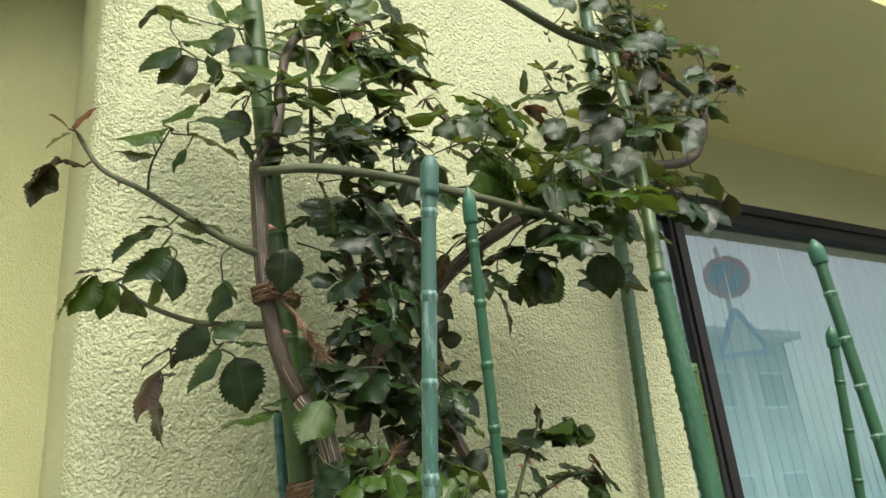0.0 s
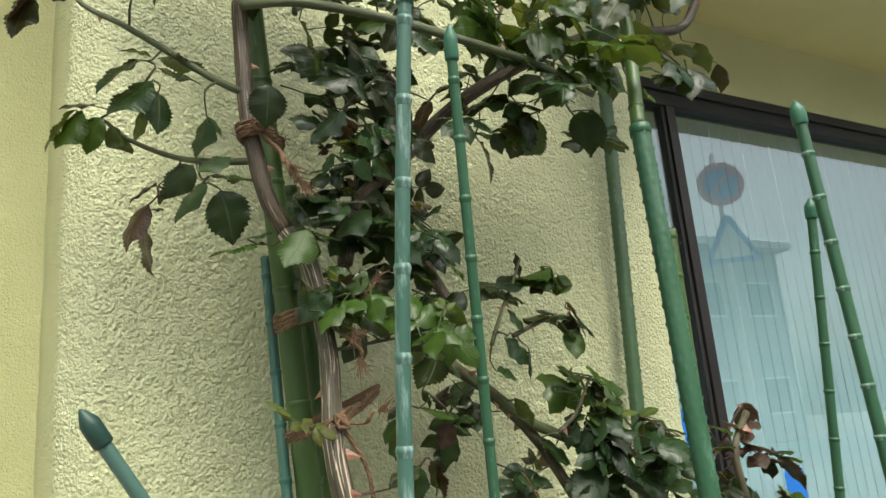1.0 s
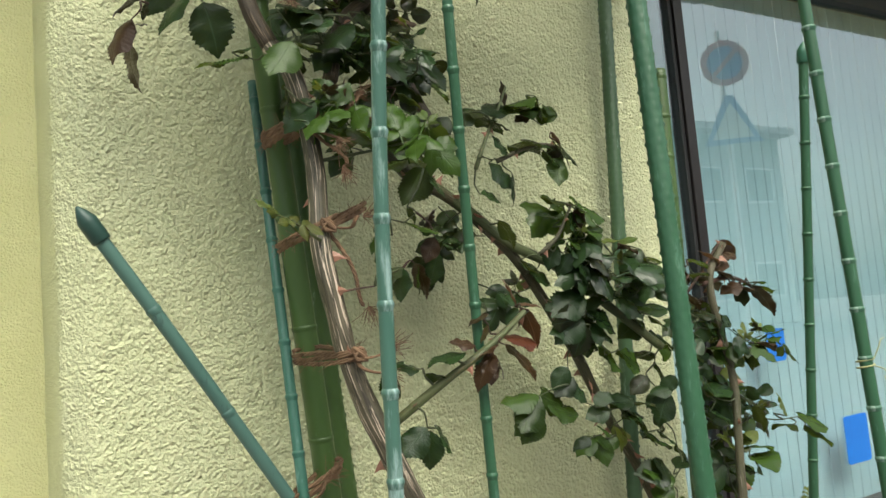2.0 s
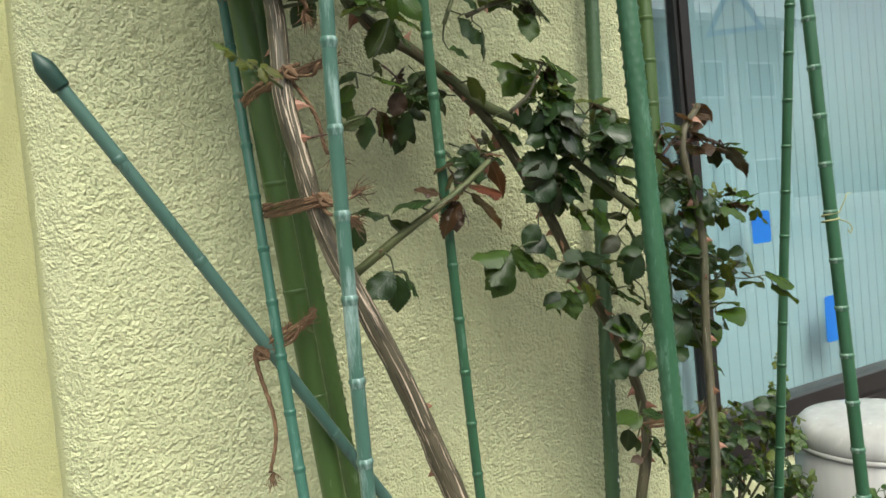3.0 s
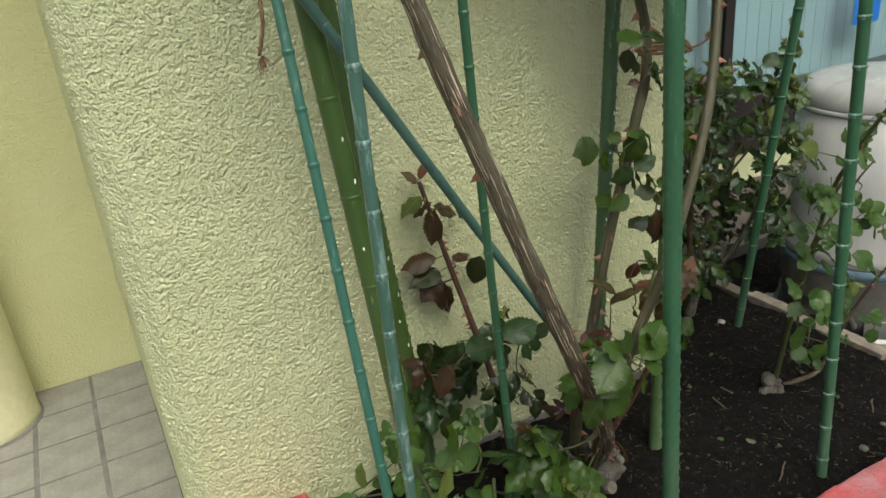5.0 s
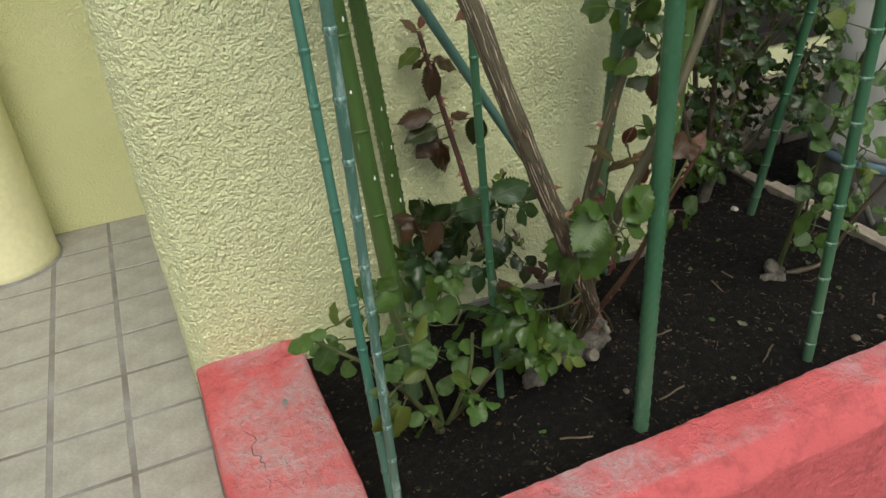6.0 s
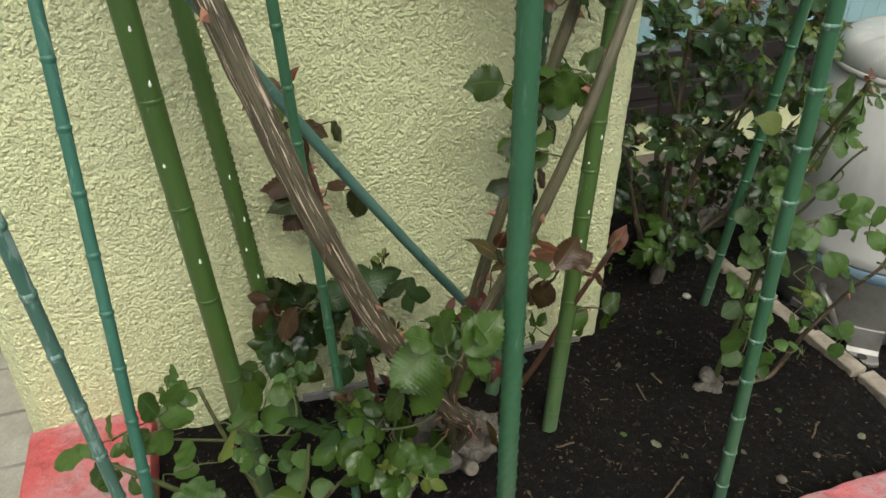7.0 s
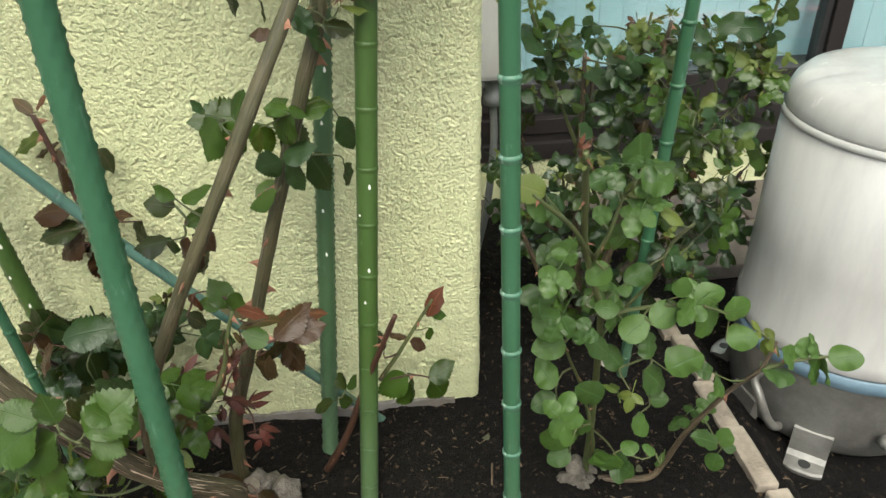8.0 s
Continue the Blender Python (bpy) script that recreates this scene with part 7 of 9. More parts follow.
BLADES_POLE_GREEN = [
    (0.153, -0.190, 1.688, -0.055, -0.001, 0.50, "m"), (0.187, -0.190, 1.681, -0.032, 0.014, 0.60, "m"),
    (0.130, -0.190, 1.670, -0.035, -0.007, 0.40, "m"), (0.250, -0.190, 1.701, -0.051, -0.004, 0.70, "m"),
    (0.250, -0.190, 1.703, -0.002, 0.035, 0.60, "y"), (0.253, -0.190, 1.717, 0.039, -0.008, 0.80, "m"),
    (0.263, -0.190, 1.693, 0.052, 0.006, 0.40, "m"), (0.270, -0.190, 1.683, 0.036, 0.004, 0.50, "m"),
    (0.258, -0.190, 1.692, -0.035, -0.011, 0.50, "m"), (0.187, -0.190, 1.679, 0.042, 0.004, 0.35, "m"),
    (0.163, -0.190, 1.666, 0.055, -0.008, 0.80, "d"), (0.177, -0.190, 1.643, -0.031, -0.028, 0.80, "m"),
    (0.158, -0.190, 1.646, -0.029, 0.003, 0.60, "d"), (0.127, -0.190, 1.615, 0.030, -0.011, 0.60, "d"),
    (0.145, -0.190, 1.605, -0.003, -0.034, 0.90, "d"),
]
BLADES_POLE_DARK = [
    (0.167, -0.160, 1.620, 0.030, 0.001, 0.70, "d"), (0.235, -0.160, 1.633, 0.035, 0.012, 0.90, "d"),
    (0.251, -0.160, 1.630, 0.022, -0.022, 0.80, "d"), (0.234, -0.160, 1.630, -0.033, -0.028, 0.70, "r"),
    (0.124, -0.160, 1.656, -0.020, -0.034, 0.90, "d"), (0.132, -0.160, 1.742, -0.023, -0.021, 1.00, "d"),
    (0.121, -0.160, 1.767, 0.002, 0.039, 0.90, "m"), (0.179, -0.160, 1.758, 0.012, -0.006, 0.80, "d"),
    (0.211, -0.160, 1.780, 0.025, 0.010, 0.60, "d"), (0.225, -0.160, 1.761, 0.006, -0.023, 0.70, "d"),
    (0.148, -0.160, 1.613, -0.028, -0.002, 0.60, "r"), (0.129, -0.160, 1.675, -0.018, -0.012, 0.70, "d"),
    (0.207, -0.160, 1.651, -0.017, 0.004, 0.70, "d"), (0.243, -0.160, 1.678, 0.021, -0.013, 0.80, "d"),
    (0.248, -0.160, 1.675, -0.013, -0.024, 0.70, "m"),
]
BLADES_HIGH_DARK = [
    (0.288, -0.170, 1.851, 0.046, -0.022, 0.80, "d"), (0.291, -0.170, 1.807, 0.057, 0.011, 0.60, "d"),
    (0.279, -0.170, 1.795, 0.047, -0.002, 0.70, "d"), (0.319, -0.170, 1.803, 0.044, -0.018, 0.70, "m"),
    (0.278, -0.170, 1.788, 0.035, -0.019, 0.90, "d"), (0.268, -0.170, 1.753, 0.037, -0.011, 0.80, "r"),
    (0.304, -0.170, 1.768, 0.009, -0.037, 0.60, "d"), (0.246, -0.170, 1.784, 0.021, -0.022, 0.80, "d"),
    (0.259, -0.170, 1.757, 0.030, 0.019, 0.70, "m"), (0.286, -0.170, 1.846, -0.042, -0.057, 0.60, "y"),
    (0.268, -0.170, 1.808, -0.032, -0.031, 0.40, "p"), (0.275, -0.170, 1.827, 0.011, -0.021, 0.70, "m"),
    (0.236, -0.170, 1.772, 0.018, -0.033, 0.60, "y"), (0.265, -0.170, 1.765, 0.014, -0.020, 0.80, "d"),
    (0.238, -0.170, 1.816, 0.031, 0.020, 0.70, "d"),
]
BLADES_HIGH_TENDER = [
    (0.181, -0.180, 1.765, -0.028, -0.014, 0.60, "y"), (0.173, -0.180, 1.776, -0.019, -0.011, 0.40, "y"),
    (0.199, -0.180, 1.769, 0.021, 0.014, 0.50, "p"), (0.317, -0.180, 1.730, 0.019, -0.009, 0.30, "p"),
    (0.316, -0.180, 1.731, 0.017, 0.014, 0.40, "y"), (0.316, -0.180, 1.733, -0.011, 0.010, 0.40, "p"),
    (0.316, -0.180, 1.735, 0.008, 0.017, 0.30, "p"), (0.340, -0.180, 1.739, 0.038, -0.003, 0.50, "m"),
    (0.344, -0.180, 1.736, 0.028, -0.010, 0.80, "r"), (0.324, -0.180, 1.730, 0.024, 0.017, 0.40, "y"),
    (0.343, -0.180, 1.705, -0.016, -0.006, 0.30, "p"), (0.343, -0.180, 1.705, 0.007, 0.013, 0.30, "y"),
    (0.343, -0.180, 1.703, 0.011, -0.005, 0.40, "p"), (0.363, -0.180, 1.706, 0.019, -0.014, 0.50, "y"),
    (0.360, -0.180, 1.703, -0.005, -0.016, 0.40, "y"),
]
BLADES_BY_CAP = [
    (0.291, -0.220, 1.646, 0.044, 0.013, 0.60, "m"), (0.292, -0.220, 1.632, -0.050, -0.015, 0.50, "m"),
    (0.362, -0.220, 1.657, -0.028, -0.019, 0.80, "m"), (0.362, -0.220, 1.651, 0.031, -0.012, 0.50, "m"),
    (0.406, -0.220, 1.687, -0.043, -0.027, 0.50, "r"), (0.403, -0.220, 1.693, 0.033, 0.000, 1.10, "y"),
    (0.434, -0.220, 1.690, -0.032, -0.020, 0.80, "d"), (0.429, -0.220, 1.663, -0.025, 0.003, 0.50, "m"),
    (0.301, -0.220, 1.617, -0.022, -0.020, 0.70, "r"), (0.349, -0.220, 1.626, 0.034, 0.009, 0.40, "y"),
    (0.341, -0.220, 1.617, 0.046, -0.014, 0.70, "m"), (0.428, -0.220, 1.633, -0.033, -0.015, 0.60, "m"),
    (0.310, -0.220, 1.602, -0.035, -0.024, 0.60, "r"), (0.324, -0.220, 1.597, -0.019, -0.014, 0.80, "d"),
]
BLADES_POLE_EAST = [
    (0.547, -0.280, 1.717, -0.043, -0.007, 0.50, "d"), (0.544, -0.280, 1.706, -0.054, -0.040, 0.50, "m"),
    (0.540, -0.280, 1.679, -0.038, -0.021, 0.90, "d"), (0.531, -0.280, 1.680, 0.040, 0.004, 0.50, "d"),
    (0.548, -0.280, 1.672, 0.017, -0.008, 0.90, "d"), (0.563, -0.280, 1.664, 0.027, -0.013, 0.70, "d"),
    (0.613, -0.280, 1.667, -0.040, -0.030, 0.90, "d"), (0.598, -0.280, 1.679, 0.042, 0.007, 0.70, "d"),
    (0.598, -0.280, 1.664, 0.051, 0.011, 0.50, "m"), (0.636, -0.280, 1.678, 0.041, 0.023, 0.80, "d"),
    (0.605, -0.280, 1.655, 0.019, -0.020, 0.70, "d"), (0.633, -0.280, 1.661, 0.023, -0.020, 0.70, "d"),
    (0.685, -0.280, 1.679, -0.026, -0.036, 0.90, "d"), (0.715, -0.280, 1.698, -0.035, -0.021, 0.80, "d"),
    (0.708, -0.280, 1.693, 0.010, -0.015, 0.70, "d"),
]
BLADES_ARCH_BEND = [
    (0.787, -0.240, 1.777, -0.045, -0.027, 0.80, "d"), (0.757, -0.240, 1.766, 0.000, -0.027, 0.90, "d"),
    (0.759, -0.240, 1.749, 0.040, 0.019, 0.70, "d"), (0.794, -0.240, 1.759, 0.033, -0.015, 0.90, "d"),
    (0.791, -0.240, 1.762, 0.033, 0.009, 0.50, "r"), (0.720, -0.240, 1.765, -0.037, -0.025, 0.80, "d"),
    (0.817, -0.240, 1.820, -0.049, -0.016, 0.70, "d"), (0.814, -0.240, 1.813, -0.019, -0.026, 0.90, "d"),
    (0.828, -0.240, 1.810, 0.055, 0.026, 0.50, "r"), (0.827, -0.240, 1.806, 0.043, -0.006, 0.80, "d"),
    (0.787, -0.240, 1.795, 0.005, -0.019, 0.80, "r"), (0.803, -0.240, 1.860, 0.050, 0.020, 0.80, "r"),
    (0.808, -0.240, 1.872, -0.047, -0.015, 0.50, "m"), (0.826, -0.240, 1.843, 0.061, 0.020, 0.40, "y"),
    (0.832, -0.240, 1.841, 0.036, 0.004, 0.40, "r"),
]
BLADES_EAST_HIGH = [
    (0.810, -0.200, 1.898, -0.044, -0.006, 0.50, "m"), (0.763, -0.200, 1.906, 0.043, 0.006, 0.70, "m"),
    (0.748, -0.200, 1.898, 0.019, 0.034, 0.90, "d"), (0.755, -0.200, 1.877, -0.049, -0.019, 0.90, "d"),
    (0.742, -0.200, 1.873, 0.041, 0.001, 0.80, "d"), (0.719, -0.200, 1.853, 0.039, 0.001, 0.60, "d"),
    (0.749, -0.200, 1.854, 0.034, 0.002, 0.70, "d"), (0.655, -0.200, 1.893, 0.035, 0.033, 0.90, "d"),
    (0.682, -0.200, 1.886, -0.028, 0.010, 0.80, "d"), (0.680, -0.200, 1.927, 0.035, 0.026, 0.80, "d"),
    (0.694, -0.200, 1.917, 0.025, -0.023, 0.90, "d"), (0.716, -0.200, 1.911, 0.033, -0.019, 0.90, "d"),
    (0.711, -0.200, 1.937, -0.021, 0.019, 0.80, "d"), (0.712, -0.200, 1.918, 0.033, 0.003, 0.50, "m"),
    (0.729, -0.200, 1.915, 0.045, 0.014, 0.40, "y"),
]
BLADES_EAST_SPRIG = [
    (0.556, -0.160, 1.813, -0.026, 0.006, 0.30, "y"), (0.557, -0.160, 1.815, -0.005, 0.016, 0.30, "y"),
    (0.559, -0.160, 1.815, 0.017, 0.018, 0.30, "m"), (0.559, -0.160, 1.812, 0.011, -0.008, 0.40, "m"),
    (0.594, -0.160, 1.819, 0.016, 0.023, 0.80, "m"), (0.597, -0.160, 1.820, 0.020, -0.006, 0.70, "d"),
    (0.594, -0.160, 1.803, -0.015, 0.013, 0.70, "d"), (0.517, -0.160, 1.765, 0.002, 0.032, 0.50, "m"),
    (0.524, -0.160, 1.766, -0.030, -0.016, 0.50, "m"), (0.580, -0.160, 1.782, -0.044, -0.010, 0.60, "m"),
    (0.563, -0.160, 1.775, 0.030, 0.027, 0.90, "d"), (0.597, -0.160, 1.805, 0.009, -0.014, 0.60, "d"),
    (0.577, -0.160, 1.883, -0.009, 0.004, 0.80, "m"), (0.576, -0.160, 1.878, 0.004, -0.007, 0.80, "m"),
    (0.612, -0.160, 1.872, 0.013, -0.017, 0.40, "m"),
]
BLADES_EAST_SHADE = [
    (0.444, -0.200, 1.703, -0.006, 0.019, 0.90, "y"), (0.452, -0.200, 1.707, 0.028, -0.021, 0.90, "m"),
    (0.481, -0.200, 1.715, 0.031, -0.004, 0.40, "p"), (0.477, -0.200, 1.712, 0.031, 0.012, 0.40, "p"),
    (0.531, -0.200, 1.706, 0.006, -0.035, 0.90, "r"), (0.525, -0.200, 1.702, -0.011, -0.032, 0.80, "r"),
    (0.571, -0.200, 1.693, -0.035, -0.022, 0.90, "d"), (0.570, -0.200, 1.688, 0.037, 0.021, 0.80, "d"),
    (0.579, -0.200, 1.681, 0.020, -0.014, 0.90, "d"), (0.548, -0.200, 1.672, 0.030, -0.005, 0.80, "d"),
    (0.591, -0.200, 1.715, 0.016, -0.022, 0.90, "d"), (0.536, -0.200, 1.707, -0.046, -0.036, 0.60, "m"),
    (0.522, -0.200, 1.658, 0.035, 0.013, 0.80, "m"), (0.546, -0.200, 1.662, 0.072, -0.001, 0.50, "d"),
    (0.476, -0.200, 1.652, 0.023, -0.029, 0.50, "y"), (0.548, -0.200, 1.722, 0.050, 0.016, 0.40, "y"),
]
BLADES_ABOVE = [
    (0.580, -0.220, 1.916, 0.044, 0.031, 0.90, "d"), (0.636, -0.220, 1.932, 0.048, 0.046, 0.90, "d"),
    (0.668, -0.220, 1.951, -0.020, 0.036, 0.90, "d"), (0.701, -0.220, 1.973, 0.059, 0.042, 0.90, "d"),
    (0.622, -0.220, 1.967, 0.056, 0.053, 0.90, "d"), (0.726, -0.220, 2.026, -0.043, 0.018, 0.90, "d"),
    (0.750, -0.220, 1.978, 0.063, 0.048, 0.90, "d"), (0.563, -0.220, 1.937, 0.050, 0.040, 0.90, "d"),
    (0.759, -0.220, 2.061, 0.049, -0.006, 0.90, "d"), (0.608, -0.220, 2.005, 0.053, 0.042, 0.90, "d"),
    (0.646, -0.220, 1.927, -0.039, -0.029, 0.80, "d"), (0.578, -0.220, 1.905, -0.036, -0.029, 0.80, "d"),
]
BLADES_SHOOT_TOP = [
    (0.527, -0.180, 1.183, -0.030, 0.010, 0.70, "m"), (0.528, -0.180, 1.186, 0.022, -0.011, 0.70, "m"),
    (0.542, -0.180, 1.181, 0.022, -0.021, 0.50, "r"), (0.513, -0.180, 1.162, -0.025, 0.012, 0.70, "d"),
    (0.523, -0.180, 1.171, 0.025, -0.024, 0.80, "d"), (0.547, -0.180, 1.153, 0.030, -0.005, 0.70, "m"),
    (0.523, -0.180, 1.140, 0.023, -0.007, 0.90, "m"), (0.519, -0.180, 1.136, 0.023, -0.018, 0.90, "d"),
    (0.572, -0.180, 1.135, 0.028, -0.008, 0.70, "r"), (0.604, -0.180, 1.134, 0.035, -0.012, 0.70, "r"),
    (0.607, -0.180, 1.127, 0.007, -0.019, 0.70, "y"), (0.526, -0.180, 1.123, -0.017, -0.019, 0.90, "d"),
    (0.534, -0.180, 1.119, 0.019, -0.029, 0.90, "d"), (0.546, -0.180, 1.108, -0.016, -0.020, 0.80, "d"),
    (0.568, -0.180, 1.107, -0.012, -0.021, 0.90, "r"),
]
BLADES_SHOOT_MID = [
    (0.592, -0.170, 1.102, 0.001, -0.024, 0.70, "y"), (0.663, -0.170, 1.108, -0.047, -0.005, 0.80, "d"),
    (0.666, -0.170, 1.097, -0.041, -0.021, 0.90, "d"), (0.654, -0.170, 1.116, 0.032, -0.006, 0.60, "m"),
    (0.671, -0.170, 1.097, 0.026, -0.016, 0.90, "d"), (0.549, -0.170, 1.073, -0.045, -0.007, 0.90, "d"),
    (0.551, -0.170, 1.081, 0.031, -0.013, 0.70, "m"), (0.546, -0.170, 1.047, -0.040, -0.008, 1.10, "d"),
    (0.547, -0.170, 1.053, 0.045, -0.018, 1.00, "d"), (0.545, -0.170, 1.037, -0.014, -0.032, 1.00, "d"),
    (0.548, -0.170, 1.026, 0.022, -0.018, 0.90, "d"), (0.568, -0.170, 1.011, 0.025, -0.025, 0.90, "m"),
    (0.594, -0.170, 1.002, 0.033, -0.018, 0.60, "m"), (0.603, -0.170, 1.061, 0.054, -0.004, 0.80, "m"),
    (0.614, -0.170, 1.042, 0.029, -0.013, 0.80, "d"),
]
BLADES_SHOOT_LOW = [
    (0.653, -0.170, 1.039, 0.030, -0.014, 0.80, "d"), (0.656, -0.170, 1.007, 0.037, -0.013, 0.90, "m"),
    (0.452, -0.170, 1.067, -0.020, 0.014, 0.90, "d"), (0.448, -0.170, 1.064, -0.015, -0.013, 0.80, "d"),
    (0.458, -0.170, 1.119, 0.024, -0.015, 0.80, "d"), (0.513, -0.170, 0.989, -0.020, -0.019, 1.00, "d"),
    (0.514, -0.170, 0.969, 0.020, -0.019, 1.00, "d"), (0.468, -0.170, 0.961, -0.041, 0.002, 0.90, "m"),
    (0.468, -0.170, 0.959, -0.033, -0.026, 1.00, "m"), (0.468, -0.170, 0.962, 0.037, -0.015, 1.00, "m"),
    (0.549, -0.170, 0.938, 0.016, 0.016, 0.90, "d"), (0.563, -0.170, 0.939, 0.035, 0.007, 0.90, "d"),
    (0.571, -0.170, 0.932, -0.029, -0.003, 0.90, "d"), (0.580, -0.170, 0.934, 0.019, -0.013, 0.90, "d"),
    (0.599, -0.170, 0.935, 0.036, 0.003, 0.50, "d"),
]
BLADES_SHOOT_FOOT = [
    (0.598, -0.170, 0.928, 0.028, -0.018, 0.80, "d"), (0.576, -0.170, 0.901, -0.016, -0.013, 0.90, "m"),
    (0.581, -0.170, 0.903, 0.021, 0.002, 0.90, "y"), (0.567, -0.170, 0.902, -0.018, 0.013, 0.80, "m"),
    (0.536, -0.170, 0.903, -0.020, -0.008, 0.90, "d"), (0.531, -0.170, 0.898, 0.006, -0.020, 0.80, "m"),
    (0.540, -0.170, 0.903, 0.027, -0.012, 0.90, "m"), (0.678, -0.170, 0.943, -0.025, 0.003, 0.90, "d"),
    (0.673, -0.170, 0.940, -0.025, -0.027, 0.80, "d"), (0.686, -0.170, 0.960, -0.018, -0.017, 0.80, "d"),
    (0.622, -0.170, 0.897, 0.019, -0.014, 0.80, "d"), (0.646, -0.170, 0.894, 0.029, -0.016, 0.90, "d"),
    (0.666, -0.170, 0.834, -0.043, 0.019, 0.90, "m"), (0.660, -0.170, 0.825, -0.033, -0.009, 0.90, "m"),
    (0.668, -0.170, 0.845, 0.024, 0.011, 1.00, "d"),
]
BLADES_PAST_STAKE = [
    (0.774, -0.130, 1.112, 0.036, -0.005, 0.50, "m"), (0.761, -0.130, 1.101, 0.023, -0.014, 0.70, "r"),
    (0.799, -0.130, 1.087, 0.061, -0.006, 0.40, "r"), (0.849, -0.130, 1.135, -0.020, -0.016, 0.60, "r"),
    (0.849, -0.130, 1.139, 0.026, -0.010, 0.50, "p"), (0.861, -0.130, 1.135, -0.008, -0.023, 0.50, "r"),
    (0.774, -0.130, 1.040, 0.041, -0.011, 0.80, "d"), (0.777, -0.130, 1.024, 0.063, -0.022, 0.50, "d"),
    (0.765, -0.130, 0.985, 0.023, -0.014, 0.80, "m"), (0.794, -0.130, 0.987, 0.030, -0.011, 0.80, "r"),
    (0.822, -0.130, 0.980, 0.015, -0.023, 0.80, "y"), (0.839, -0.130, 0.974, 0.037, -0.011, 0.60, "r"),
    (0.771, -0.130, 0.953, 0.034, -0.021, 0.90, "d"), (0.800, -0.130, 0.950, 0.031, -0.029, 1.00, "d"),
    (0.783, -0.130, 0.921, 0.041, -0.010, 0.90, "d"),
]
BLADES_PAST_STAKE_LOW = [
    (0.818, -0.130, 0.924, 0.037, -0.012, 0.90, "d"), (0.768, -0.130, 0.899, 0.076, -0.015, 0.90, "m"),
    (0.778, -0.130, 0.889, 0.042, -0.022, 0.80, "d"), (0.815, -0.130, 0.869, 0.028, -0.022, 0.90, "d"),
    (0.834, -0.130, 0.874, 0.038, 0.000, 0.80, "m"), (0.762, -0.130, 0.861, 0.026, -0.028, 0.90, "d"),
    (0.817, -0.130, 0.845, 0.005, -0.034, 0.90, "d"), (0.765, -0.130, 0.815, 0.056, 0.007, 0.90, "m"),
    (0.768, -0.130, 0.799, 0.043, 0.000, 0.90, "m"), (0.809, -0.130, 0.803, 0.051, 0.004, 0.90, "m"),
    (0.813, -0.130, 0.791, 0.017, -0.020, 0.90, "m"),
]
BLADES_CENTRE_NEAR = [
    (0.320, -0.200, 1.319, 0.045, -0.014, 0.70, "m"), (0.295, -0.200, 1.333, 0.021, -0.019, 0.70, "m"),
    (0.297, -0.200, 1.361, 0.020, 0.016, 0.90, "d"), (0.304, -0.200, 1.362, 0.017, -0.016, 1.00, "d"),
    (0.320, -0.200, 1.357, 0.017, 0.016, 0.80, "d"), (0.264, -0.200, 1.352, -0.039, -0.016, 0.90, "m"),
    (0.214, -0.200, 1.286, 0.021, -0.016, 0.80, "m"), (0.235, -0.200, 1.291, 0.031, -0.015, 0.80, "m"),
    (0.243, -0.200, 1.237, -0.022, 0.000, 0.90, "d"), (0.240, -0.200, 1.234, -0.018, -0.021, 0.80, "d"),
    (0.243, -0.200, 1.235, 0.005, -0.022, 0.80, "d"), (0.291, -0.200, 1.290, 0.005, -0.019, 0.80, "r"),
    (0.298, -0.200, 1.297, 0.024, -0.007, 0.60, "y"), (0.283, -0.200, 1.266, 0.026, -0.015, 0.80, "m"),
    (0.330, -0.200, 1.275, -0.027, -0.027, 0.90, "d"),
]
BLADES_CENTRE_BELOW = [
    (0.308, -0.200, 1.252, 0.035, -0.008, 0.90, "m"), (0.316, -0.200, 1.234, -0.037, 0.003, 0.70, "m"),
    (0.319, -0.200, 1.231, 0.043, -0.015, 0.90, "m"), (0.325, -0.200, 1.220, -0.021, -0.035, 0.90, "m"),
    (0.328, -0.200, 1.217, 0.016, -0.026, 0.90, "d"), (0.301, -0.200, 1.177, 0.013, -0.012, 0.80, "d"),
    (0.296, -0.200, 1.160, 0.037, -0.007, 0.60, "m"), (0.331, -0.200, 1.144, -0.013, -0.024, 0.90, "r"),
    (0.334, -0.200, 1.141, 0.019, -0.008, 0.90, "d"), (0.280, -0.200, 1.164, -0.017, -0.007, 0.70, "d"),
    (0.276, -0.200, 1.151, -0.018, -0.018, 0.80, "m"), (0.266, -0.200, 1.140, 0.005, -0.024, 0.90, "m"),
    (0.233, -0.200, 1.263, -0.013, -0.015, 0.80, "m"),
]
